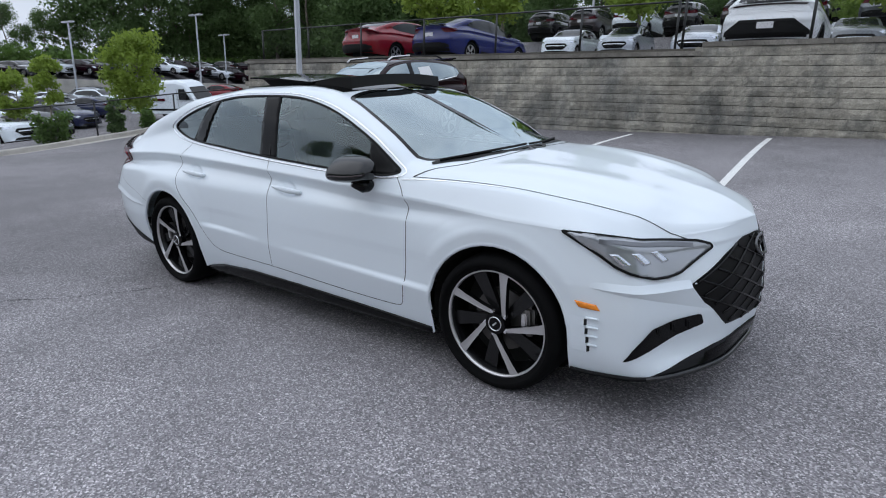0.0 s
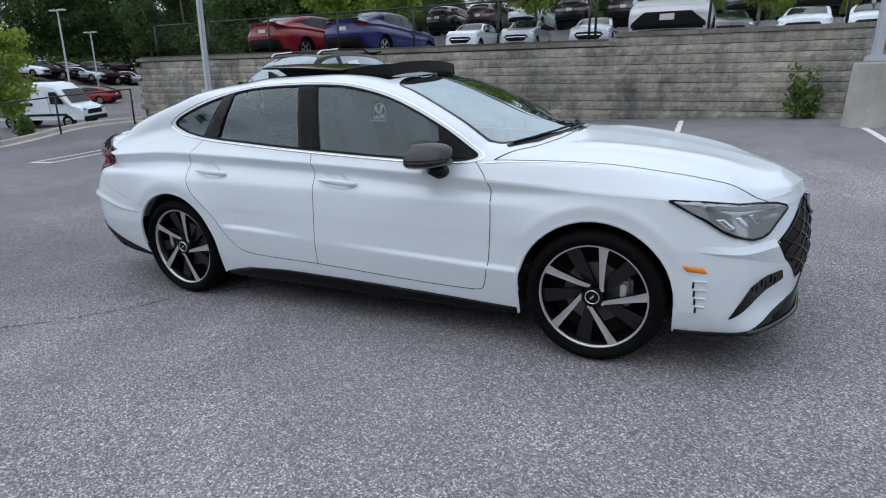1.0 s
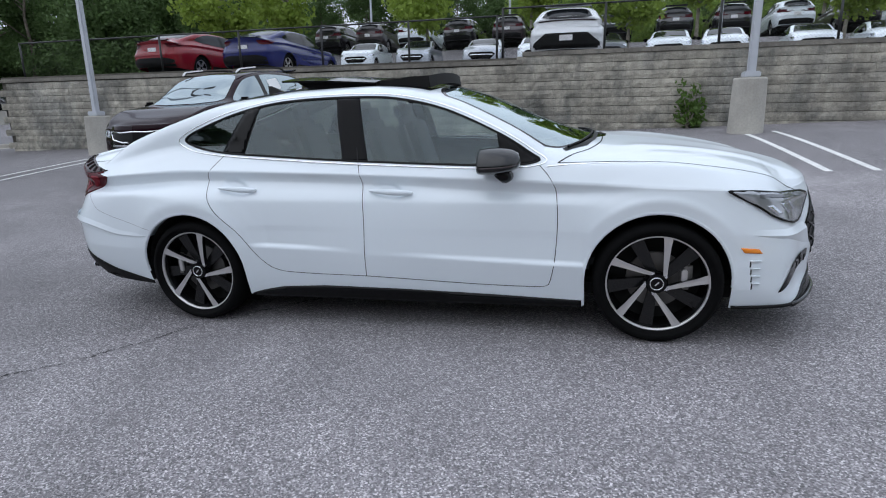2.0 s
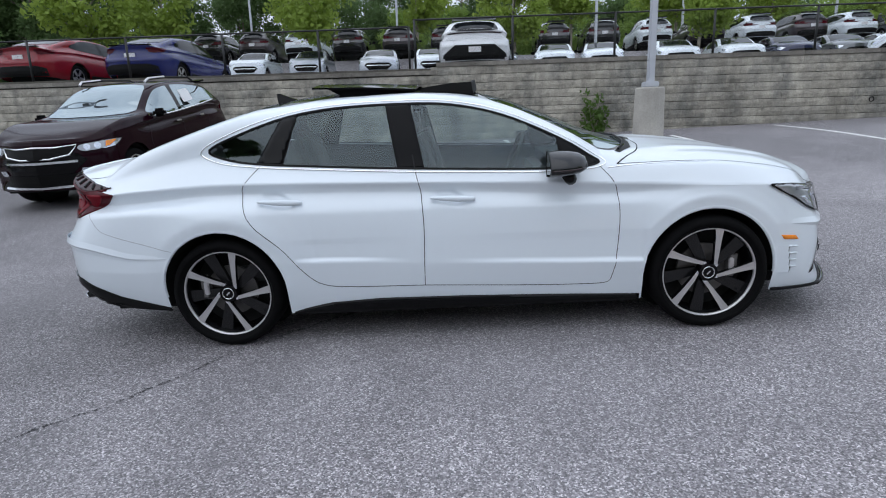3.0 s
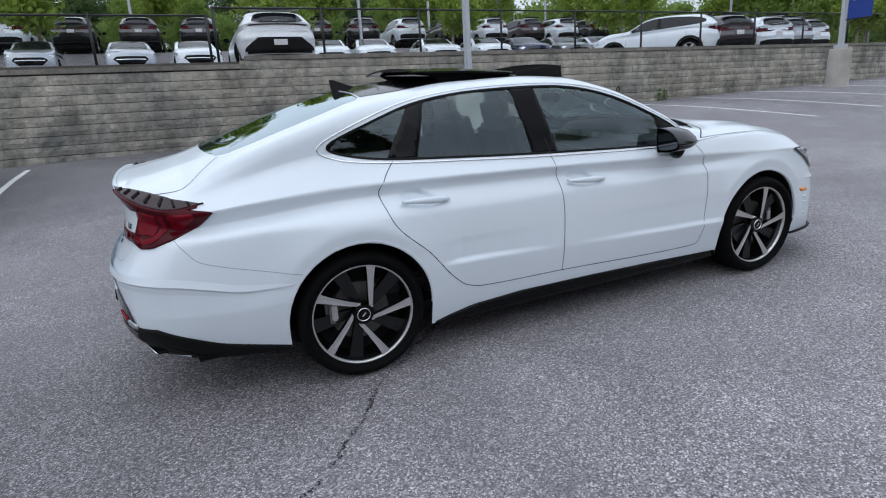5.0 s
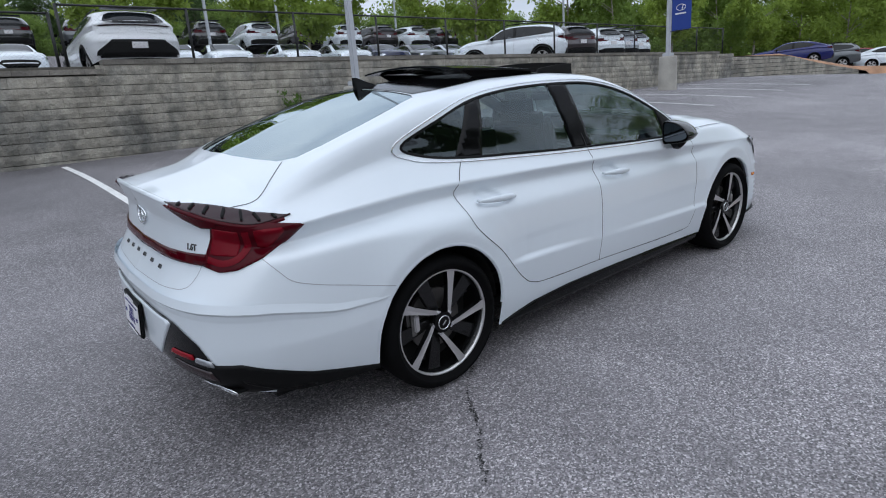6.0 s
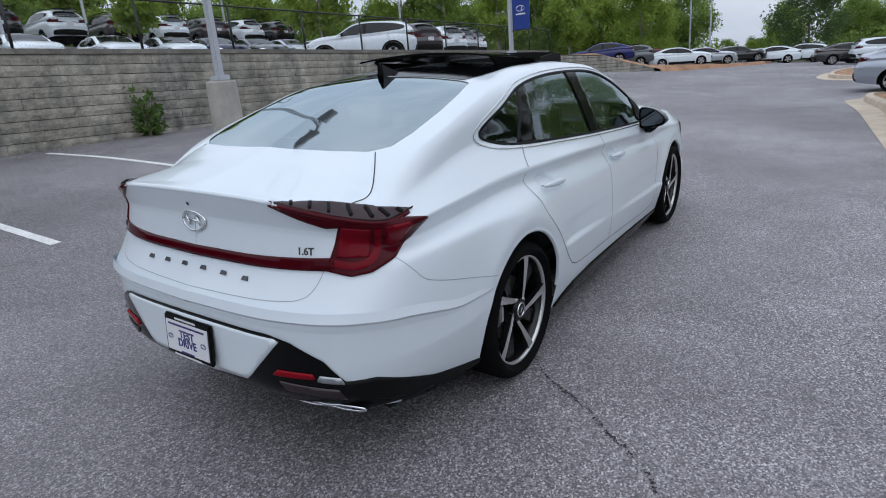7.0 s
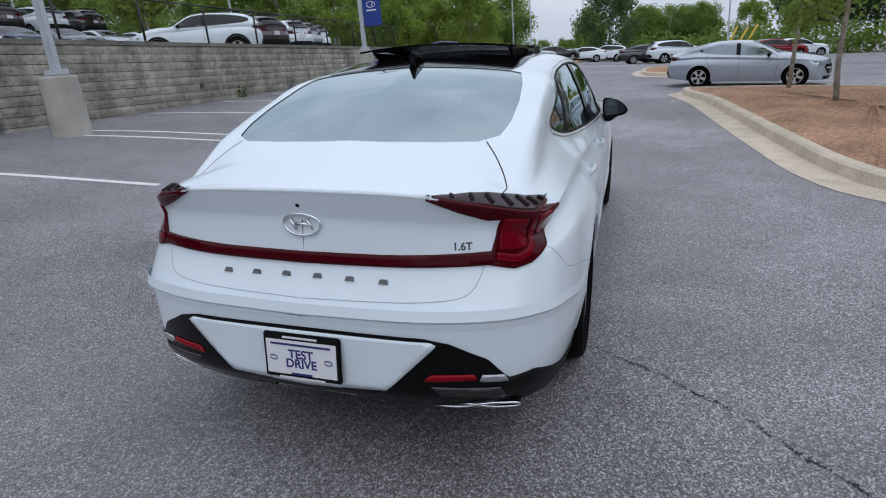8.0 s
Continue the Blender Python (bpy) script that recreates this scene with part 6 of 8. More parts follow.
sh_o, sh_n, sh_w = shelf()
SHELF = np.r_[sh_o + sh_n * 0.003, (sh_o + sh_n * sh_w[:, None])[::-1]]
pair("lamp_shelf", lambda s: shell.patch("top", SHELF, 0.008, 0.005, 0.022, side=s), SHELF_LENS, "smoked lamp shelf with small fins")
sh_e = shell.grid[shell.level_row[11]]
sh_e = sh_e[(sh_e[:, 0] < -2.06) & (sh_e[:, 1] > 0.46)][4:-4:3]
pair("lamp_edge", lambda s: tube((sh_e + [-0.002, 0, -0.003]) * [1, s, 1], 0.010, 6), RED_LENS)
for k in np.linspace(0.14, 0.88, 7):
    k = int(k * (len(sh_o) - 1))
    c, nn = sh_o[k], sh_n[k]
    tt = np.array([nn[1], -nn[0]])
    q = [c + nn * sh_w[k] * 0.22 - tt * 0.012, c + nn * sh_w[k] * 0.85 - tt * 0.004, c + nn * sh_w[k] * 0.85 + tt * 0.006, c + nn * sh_w[k] * 0.22 - tt * 0.002]
    pair("lamp_fin", lambda s: shell.patch("top", q, 0.015, 0.005, 0.006, side=s), BLACK_TRIM)
part("boot_lip", mesh_of("boot_lip", *tube(shell.line("rear", [(-0.47, 1.066), (-0.3, 1.078), (0, 1.083), (0.3, 1.078), (0.47, 1.066)], 0.0, 8)[0] + (0.010, 0, 0.004), 0.012, 8), WHITE, True), sedan)
# grey strip paints the shading step along the boot lid's lower edge
pair("boot_edge_shade", lambda s: shell.strip("rear", BOOT_EDGE, 0.0026, 0.001, s, 8), SOFT_SEAM)


def ledge(s):
    """A sharp edge round the rear bumper with a narrow ledge on it."""
    p = shell.grid[shell.level_row[5]]
    p = p[(p[:, 0] < -1.72)]
    p = p + [0, 0, 0.012] * np.clip((-1.80 - p[:, :1]) / 0.3, 0, 1)
    tan = np.gradient(p, axis=0)
    nn = np.stack([-tan[:, 1], tan[:, 0], 0 * tan[:, 0]], 1)
    nn /= np.linalg.norm(nn, axis=1)[:, None] + 1e-9
    nn *= np.sign((nn * (p - [-1.4, 0, 0])).sum(1))[:, None]
    env = np.clip((-1.72 - p[:, 0]) / 0.45, 0, 1)[:, None] ** 0.7
    depth = (0.014 + 0.0 * np.clip((p[:, 1] - 0.66) / 0.2, 0, 1))[:, None]
    foot, fn = shell.drop(np.c_[0.7071 * (p[:, :1] + p[:, 1:2]), p[:, 2:] - depth], "rear_corner")
    up, mid, low = p + [0, 0, 0.034] - nn * 0.003, p + nn * 0.008 * env, foot - fn * 0.001
    k = len(p)
    v = np.concatenate([up, mid, mid, low]) * [1, s, 1]
    return v, [(a * k + i, a * k + i + 1, (a + 1) * k + i + 1, (a + 1) * k + i) for a in (0, 2) for i in range(k - 1)]


pair("bumper_ledge", ledge, WHITE)
part("emblem", mesh_of("emblem", *tube(shell.line("rear", [(0.072 * math.cos(t), 0.964 + 0.040 * math.sin(t)) for t in np.linspace(0, 2 * math.pi, 32, endpoint=False)], 0.006, 1, False)[0], 0.005, 6, True), CHROME, True), sedan)
for y0, y1, z0, z1 in ((-0.045, -0.02, 0.945, 0.985), (0.02, 0.045, 0.943, 0.983), (-0.03, 0.03, 0.962, 0.966)):
    part("emblem_bar", mesh_of("emblem_bar", *tube(shell.line("rear", [(y0, z0), (y1, z1)], 0.006, 2, False)[0], 0.006, 6), CHROME, True), sedan)
for k in range(6):
    y = 0.315 - k * 0.124
    z = 0.788 - 0.003 * abs(k - 2.5)
    part("letter_bar", mesh_of("letter_bar", *shell.patch("rear", [(y - 0.017, z - 0.006), (y + 0.017, z - 0.006), (y + 0.013, z + 0.009), (y - 0.013, z + 0.009)], 0.006, 0.006, 0.004), BADGE), sedan)


def lettering(body, size, deep, mat, name, parent, m):
    """A word in raised letters as one mesh."""
    cu = bpy.data.curves.new("word", "FONT")
    cu.body, cu.size, cu.extrude, cu.align_x, cu.offset = body, size, deep, "CENTER", 0.0012 * size / 0.047
    tmp = new("word", cu)
    bpy.context.view_layer.update()
    me = bpy.data.meshes.new_from_object(tmp.evaluated_get(bpy.context.evaluated_depsgraph_get()))
    bpy.data.objects.remove(tmp)
    me.materials.clear()
    me.materials.append(mat)
    w = part(name, me, parent)
    w.matrix_basis = m
    return w


bp, bn = (v[0] for v in shell.drop([(0.565, 0.899)], "rear"))
bn = Vector((bn[0], -bn[1], bn[2]))
right = Vector((0, 0, 1)).cross(bn).normalized()
tilt = Matrix((right, bn.cross(right), bn)).transposed().to_4x4()
tilt.translation = Vector((bp[0], -bp[1], bp[2] - 0.012)) + bn * 0.003
lettering("1.6T", 0.036, 0.002, BADGE, "engine_badge", sedan, tilt)
part("keyhole", mesh_of("keyhole", *shell.patch("rear", circle2(0.0, 1.035, 0.008, 10), 0.003, 0.004), BLACK_GLOSS), sedan)
DIFF = [(-0.54, 0.594), (-0.45, 0.614), (0, 0.622), (0.45, 0.614), (0.54, 0.594), (0.66, 0.533), (0.758, 0.410), (0.80, 0.315), (-0.80, 0.315), (-0.758, 0.410), (-0.66, 0.533)]
part("rear_diffuser", mesh_of("rear_diffuser", *shell.patch("rear", DIFF, 0.005, 0.02), BLACK_GLOSS, True), sedan, "gloss black bumper insert")
part("bumper_insert", mesh_of("bumper_insert", *shell.patch("rear", [(-0.505, 0.598), (0, 0.606), (0.505, 0.598), (0.335, 0.424), (0.31, 0.405), (0.0, 0.390), (-0.31, 0.405), (-0.335, 0.424)], 0.012, 0.015, 0.004), WHITE, True), sedan)
pair("corner_trim", lambda s: shell.patch("side", [(-1.79, 0.22), (-1.79, 0.258), (-2.1, 0.34), (-2.36, 0.45), (-2.46, 0.45), (-2.46, 0.25)], 0.006, 0.02, 0.004, side=s), BLACK_TRIM)
pair("rear_reflector", lambda s: shell.patch("rear", [(0.45, 0.452), (0.625, 0.458), (0.615, 0.478), (0.47, 0.475)], 0.012, 0.012, 0.006, side=s), RED_BRIGHT)
pair("reverse_lamp", lambda s: shell.patch("rear", [(0.63, 0.450), (0.72, 0.444), (0.712, 0.468), (0.64, 0.474)], 0.012, 0.012, 0.004, side=s), LAMP_DARK)
pair("reflector_housing", lambda s: shell.patch("rear", [(0.47, 0.43), (0.70, 0.42), (0.71, 0.375), (0.50, 0.395)], 0.010, 0.012, 0.006, side=s), SMOKE_LENS)


def exhaust(s):
    """The rim of a flat twin tip."""
    ring = []
    for a in np.linspace(0, 2 * math.pi, 40, endpoint=False):
        c, q = math.cos(a), math.sin(a)
        u = 0.146 * math.copysign(abs(c) ** 0.5, c)
        t = 0.605 + u
        waist = 1 - 0.45 * math.exp(-(u / 0.02) ** 2)
        ring.append((-2.455 + 0.36 * max(0, t - 0.48) ** 1.3 - 0.010 * q, s * t, 0.314 + 0.015 * waist * math.copysign(abs(q) ** 0.7, q)))
    return ring


for s in (-1, 1):
    ring = exhaust(s)
    tip = part("exhaust_tip", mesh_of("exhaust_tip", *tube(ring, 0.0055, 6, True), CHROME, True), sedan, "flat chrome twin exhaust tip")
    back = [(x + 0.02, y, z) for x, y, z in ring]
    part("tip_hollow", mesh_of("tip_hollow", back, [tuple(range(40))], BLACK_CAVITY), tip)
    sleeve = [*ring, *[(x + 0.12, y, z) for x, y, z in ring]]
    part("tip_sleeve", mesh_of("tip_sleeve", sleeve, [(i, (i + 1) % 40, 40 + (i + 1) % 40, 40 + i) for i in range(40)], BLACK_TRIM, True), tip)
part("exhaust_mount", box((0.24, 1.20, 0.09), (-2.22, 0, 0.355), 0.01), sedan, mat=BLACK_CAVITY)
plate = part("plate_frame", box((0.018, 0.335, 0.185), (-2.573, -0.012, 0.512), 0.006, Matrix.Rotation(0.10, 4, "Y")), sedan, "paper test drive plate in a black frame", BLACK_TRIM)
part("plate_paper", box((0.006, 0.305, 0.140), (-2.582, -0.012, 0.510), 0.001, Matrix.Rotation(0.10, 4, "Y")), plate, mat=PLATE_WHITE)
for word, z in (("TEST", 0.522), ("DRIVE", 0.484)):
    lettering(word, 0.050, 0.0008, PLATE_BLUE, "plate_word", plate, Matrix.Translation((-2.5865 + (z - 0.51) * 0.1, -0.012, z - 0.012)) @ Matrix.Rotation(radians(-90), 4, "Z") @ Matrix.Rotation(radians(90) - 0.10, 4, "X"))
for y, z, w in ((-0.012, 0.565, 0.26), (-0.012, 0.594, 0.15), (-0.012, 0.446, 0.09), (-0.012, 0.4285, 0.20)):
    part("plate_bar", box((0.002, w, 0.008), (-2.586 + (z - 0.512) * 0.1, y, z)), plate, mat=PLATE_BLUE if z in (0.565, 0.446) else PLATE_WHITE)
for y in (-0.132, 0.108):
    ring = [(-2.587, y + 0.017 * math.cos(t), 0.507 + 0.010 * math.sin(t)) for t in np.linspace(0, 2 * math.pi, 16, endpoint=False)]
    part("plate_mark", mesh_of("plate_mark", *tube(ring, 0.002, 4, True), PLATE_BLUE), plate)
at_ = Vector((-2.575, -0.012, 0.512))
plate.matrix_basis = Matrix.Translation(at_) @ Matrix.Diagonal((1.0, 0.91, 0.92, 1)) @ Matrix.Translation(-at_)

# cabin
for s in (-1, 1):
    for x in (0.05, -0.85):
        seat = part("seat", box((0.5, 0.48, 0.22), (x, s * 0.38, 0.62), 0.06), sedan, mat=SEAT)
        part("seat_back", box((0.16, 0.46, 0.60), (x - 0.28, s * 0.38, 0.93), 0.06, Matrix.Rotation(-0.3, 4, "Y")), seat, mat=SEAT)
        part("headrest", box((0.10, 0.26, 0.17), (x - 0.39, s * 0.38, 1.26), 0.045, Matrix.Rotation(-0.15, 4, "Y")), seat, mat=SEAT)
part("dashboard", box((0.45, 1.35, 0.30), (0.75, 0, 0.82), 0.08), sedan, mat=CABIN)
part("steering_wheel", mesh_of("steering_wheel", *tube([(0.42 + 0.07 * math.sin(t), 0.38 + 0.18 * math.cos(t), 0.93 + 0.17 * math.sin(t)) for t in np.linspace(0, 2 * math.pi, 32, endpoint=False)], 0.016, 8, True), CABIN, True), sedan)
part("cabin_floor", box((2.6, 1.6, 0.1), (-0.2, 0, 0.42), 0.03), sedan, mat=CABIN)
part("parcel_shelf", box((0.55, 1.2, 0.05), (-1.45, 0, 1.03), 0.02), sedan, mat=CABIN)
pair("door_card", lambda s: shell.patch("side", [(0.7, 0.45), (0.7, 0.965), (-0.31, 1.01), (-1.1, 1.06), (-1.1, 0.6)], -0.05, 0.06, side=s), CABIN)
part("rear_view_mirror", box((0.03, 0.22, 0.06), (0.33, 0, 1.27), 0.015), sedan, mat=CABIN)
part("screen_label", mesh_of("screen_label", *shell.patch("top", [(0.40, 0.02), (0.40, 0.12), (0.47, 0.12), (0.47, 0.02)], -0.006, 0.03), PAPER), sedan)

# ---- other cars ----
SUV_PLAN_K = 0.955


def suv_loops():
    k = []
    for i, r in enumerate(SEDAN_LOOPS):
        q = r.copy()
        q[:, 0] *= SUV_PLAN_K
        if i == 10:
            q[:, 1] *= np.where(q[:, 0] < -1.2, 1.06, 1.02)
            q[:, 0] = np.where(q[:, 0] < -2.0, q[:, 0] + 0.02, q[:, 0])
        q[:, 2] = 0.06 + q[:, 2] * 1.14
        k.append(q)
    return k


SUV_TOP = [
    (2.10, 0.94, 0.6, 0.5, 0.8, 0.5), (2.0, 1.0, 0.6, 0.5, 0.8, 0.5), (1.8, 1.06, 0.6, 0.5, 0.8, 0.5), (1.5, 1.12, 0.62, 0.5, 0.8, 0.5), (1.15, 1.16, 0.70, 0.7, 0.8, 0.8), (0.98, 1.19, 0.75, 0.9, 0.81, 0.9), (0.8, 1.27, 0.75, 1.15, 0.82, 1.12),
    (0.5, 1.44, 0.69, 1.36, 0.83, 1.13), (0.2, 1.58, 0.645, 1.52, 0.833, 1.14), (-0.1, 1.645, 0.63, 1.595, 0.835, 1.155)]
SUV_TOP += [
    (-0.6, 1.67, 0.625, 1.625, 0.836, 1.18), (-1.1, 1.665, 0.62, 1.62, 0.836, 1.21), (-1.6, 1.64, 0.61, 1.58, 0.83, 1.23),
    (-1.95, 1.58, 0.60, 1.49, 0.81, 1.24), (-2.12, 1.50, 0.58, 1.40, 0.78, 1.24), (-2.25, 1.38, 0.57, 1.27, 0.72, 1.22), (-2.33, 1.28, 0.55, 1.22, 0.66, 1.20), (-2.37, 1.24, 0.55, 1.2, 0.6, 1.18)]
SUV_DLO = spline_loop([(0.78, 1.145), (0.5, 1.135), (-0.3, 1.165), (-1.1, 1.215), (-1.75, 1.27), (-1.92, 1.36), (-1.80, 1.45), (-1.3, 1.54), (-0.6, 1.58), (-0.1, 1.555), (0.2, 1.49), (0.5, 1.33)], 4)


def background_car(name, kind, paint, cladding):
    """A parked car at middle distance: body, glass, lamps, wheels and plates as parts."""
    suv = kind == "suv"
    thing = new(name)
    sh = Shell(suv_loops() if suv else SEDAN_LOOPS, SUV_TOP if suv else SEDAN_TOP, 110, (2, 2, 2, 1, 2, 2, 1, 1, 1, 2, 1, 4, 4, 4, 4))
    wx, wr = (1.36, 0.36) if suv else (1.42, 0.335)
    lift = 0.02 if suv else 0.0
    arches = [("side", np.array([(a, b if b > wr else b - 0.3) for a, b in circle2(s * wx, wr + lift, wr + 0.05)])) for s in (1, -1)]
    body = part("body", mesh_of(name + "_body", *sh.skin(arches), paint, True), thing)
    body.material_slots[0].link = "OBJECT"
    body.material_slots[0].material = paint
    dlo = SUV_DLO if suv else DLO
    b0, b1 = (((-0.33, 1.0), (-0.39, 1.6)), ((-0.2, 1.0), (-0.26, 1.6)))
    for s in (-1, 1):
        part("rear_side_window", mesh_of("pane", *sh.patch("side", between(dlo, ((-3, 0), (-3, 1)), b0), 0.006, 0.06, side=s), DARK_GLASS, True), thing)
        part("front_side_window", mesh_of("pane", *sh.patch("side", between(dlo, b1, ((3, 0), (3, 1))), 0.006, 0.06, side=s), DARK_GLASS, True), thing)
        part("pillar_cover", mesh_of("pillar", *sh.patch("side", between(dlo, b0, b1), 0.005, 0.05, side=s), BLACK_GLOSS), thing)
        for pts in (((-0.24, 1.03), (-0.21, 0.7), (-0.224, 0.37)), ((0.80, 1.02), (0.9, 0.8), (0.87, 0.4)), ((-1.15, 1.08), (-1.25, 0.95), (-1.05, 0.62), (-0.85, 0.4))):
            part("door_gap", mesh_of("gap", *sh.strip("side", pts, 0.008, 0.003, s, 5), SEAM), thing)
        part("mirror", box((0.12, 0.20, 0.13), (0.62, s * 0.97, 1.17 if suv else 1.0), 0.04), thing, mat=BLACK_GLOSS)
        part("headlamp", mesh_of("headlamp", *sh.patch("side", [(1.62, 0.90), (1.98, 0.885), (2.03, 0.83), (1.95, 0.79), (1.80, 0.81)] if suv else [(1.70, 0.80), (2.0, 0.775), (2.09, 0.74), (2.03, 0.65), (1.85, 0.69)], 0.008, 0.03, side=s), LAMP_BRIGHT), thing)
        part("tail_lamp", mesh_of("tail_lamp", *joined([sh.patch("side", [(-2.34, 1.0), (-2.15, 1.01), (-1.98, 1.06), (-2.0, 1.13), (-2.34, 1.14)] if suv else [(-2.40, 0.868), (-2.225, 0.885), (-2.06, 0.965), (-2.14, 0.992), (-2.42, 1.01)], 0.008, 0.03, side=s),
                                                       sh.patch("rear", [(0.42, 1.02), (0.78, 1.0), (0.76, 1.13), (0.5, 1.12)] if suv else [(0.5, 0.90), (0.645, 0.868), (0.76, 0.89), (0.74, 1.0), (0.5, 0.99)], 0.008, 0.03, side=s)]), RED_LENS), thing)
        if suv:
            part("roof_rail", mesh_of("roof_rail", *tube([(0.1, s * 0.56, 1.64), (0.0, s * 0.57, 1.69), (-0.6, s * 0.57, 1.715), (-1.4, s * 0.56, 1.70), (-1.6, s * 0.55, 1.64)], 0.018, 6), BLACK_TRIM), thing)
        sill = [(0.98, 0.2), (0.98, 0.36), (-0.96, 0.40), (-0.97, 0.2)]
        part("sill_trim", mesh_of("sill_trim", *sh.patch("side", sill, 0.012, 0.08, 0.02, side=s), BLACK_TRIM), thing)
        if cladding:
            for c in (wx, -wx):
                outer, inner_ = circle2(c, wr + lift, wr + 0.13), None
                band = [(c + r * math.cos(a), wr + lift + r * math.sin(a)) for r, seq in ((wr + 0.055, np.linspace(-0.3, math.pi + 0.3, 16)), (wr + 0.13, np.linspace(math.pi + 0.3, -0.3, 16))) for a in seq]
                part("arch_cladding", mesh_of("arch_cladding", *sh.patch("side", band, 0.012, 0.035, 0.01, side=s), BLACK_TRIM), thing)
        for x in (wx, -wx):
            wheel(thing, x, s * 0.85, 0.3, wr, wr - 0.10, side=s, detail=False)
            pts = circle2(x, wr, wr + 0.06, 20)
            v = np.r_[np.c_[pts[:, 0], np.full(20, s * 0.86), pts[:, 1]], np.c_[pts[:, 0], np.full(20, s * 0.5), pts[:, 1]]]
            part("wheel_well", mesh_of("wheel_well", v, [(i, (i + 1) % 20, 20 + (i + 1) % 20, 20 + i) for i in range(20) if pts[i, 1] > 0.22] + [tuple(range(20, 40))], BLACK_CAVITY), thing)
    if suv:
        scr = [(1.03, 0.3), (0.93, 0.62), (0.80, 0.685), (0.5, 0.63), (0.2, 0.575), (0.08, 0.5), (0.04, 0.0)]
        rgl = [(0.0, 1.53), (0.42, 1.51), (0.52, 1.45), (0.60, 1.28), (0.4, 1.245), (0.0, 1.24)]
        part("rear_window", mesh_of("rear_window", *sh.patch("rear", rgl + [(-y, z) for y, z in rgl[::-1]], 0.008, 0.05), DARK_GLASS, True), thing)
        part("roof_spoiler", box((0.22, 1.1, 0.03), (-2.06, 0, 1.625), 0.012, Matrix.Rotation(0.12, 4, "Y")), thing, mat=BLACK_GLOSS)
    else:
        scr = [(1.085, 0.0), (1.01, 0.48), (0.88, 0.67), (0.57, 0.635), (0.27, 0.575), (0.10, 0.545), (0.045, 0.2)]
        part("rear_window", mesh_of("rear_window", *sh.patch("top", RG_FULL, 0.006, 0.06), DARK_GLASS, True), thing)
        part("boot_lip", box((0.10, 1.2, 0.03), (-2.42, 0, 1.085), 0.012), thing, mat=BLACK_GLOSS)
    part("windscreen", mesh_of("windscreen", *sh.patch("top", scr + [(x, -y) for x, y in scr[::-1]], 0.006, 0.06), DARK_GLASS, True), thing)
    gz = 0.11 if suv else 0.0
    part("grille", mesh_of("grille", *sh.patch("front", [(-0.5, 0.66 + gz), (0.5, 0.66 + gz), (0.6, 0.56 + gz), (0.4, 0.36 + gz), (-0.4, 0.36 + gz), (-0.6, 0.56 + gz)], 0.008, 0.06), BLACK_GLOSS), thing)
    part("grille_bar", mesh_of("grille_bar", *sh.strip("front", [(-0.5, 0.55 + gz), (0, 0.55 + gz), (0.5, 0.55 + gz)], 0.03, 0.012, 1, 6), CHROME), thing)
    part("lower_bumper", mesh_of("lower_bumper", *sh.patch("rear", [(-0.75, 0.32), (0.75, 0.32), (0.75, 0.52 + gz), (0.5, 0.58 + gz), (-0.5, 0.58 + gz), (-0.75, 0.52 + gz)], 0.008, 0.07), BLACK_TRIM), thing)
    part("front_bumper_trim", mesh_of("front_trim", *sh.patch("front", [(-0.7, 0.21 + gz), (0.7, 0.21 + gz), (0.6, 0.31 + gz), (-0.6, 0.31 + gz)], 0.008, 0.07), BLACK_TRIM), thing)
    part("number_plate", box((0.012, 0.31, 0.15), (-2.43 if suv else -2.485, 0, 0.92 if suv else 0.80), 0.004), thing, mat=PLATE_WHITE)
    part("underbody", box((4.0, 1.5, 0.14), (0, 0, 0.30), 0.03), thing, mat=BLACK_CAVITY)
    return thing


PAINTS = {
    "white": WHITE,
    "pearl": material("wrapped white paint", (0.72, 0.74, 0.76), 0.4, coat=0.8, grain=[(60, 0.06)]),
    "silver": material("silver paint", (0.42, 0.45, 0.50), 0.3, metal=0.5, coat=1.0),
    "light": material("pale blue silver paint", (0.40, 0.43, 0.49), 0.28, metal=0.45, coat=1.0),
    "grey": material("grey paint", (0.10, 0.11, 0.12), 0.3, metal=0.5, coat=1.0),
    "black": material("black paint", (0.012, 0.012, 0.014), 0.25, coat=1.0),
    "maroon": material("dark maroon paint", (0.011, 0.0016, 0.0045), 0.14, spec=0.10, coat=0.08),
    "plum": material("dark brown paint", (0.035, 0.024, 0.028), 0.3, metal=0.2, coat=1.0),
    "red": material("red paint", (0.22, 0.006, 0.014), 0.25, spec=0.3, coat=0.5),
    "blue": material("deep blue paint", (0.009, 0.014, 0.11), 0.25, spec=0.3, coat=0.5),
    "navy": material("navy paint", (0.010, 0.015, 0.055), 0.25, spec=0.3, coat=0.6),
}
WORDS = {"white": "white", "pearl": "white wrapped", "silver": "silver", "light": "pale silver-blue", "grey": "dark grey", "black": "black", "maroon": "dark maroon", "plum": "dark brown", "red": "bright red", "blue": "deep blue", "navy": "navy blue"}
BASE = {}
USED = set()


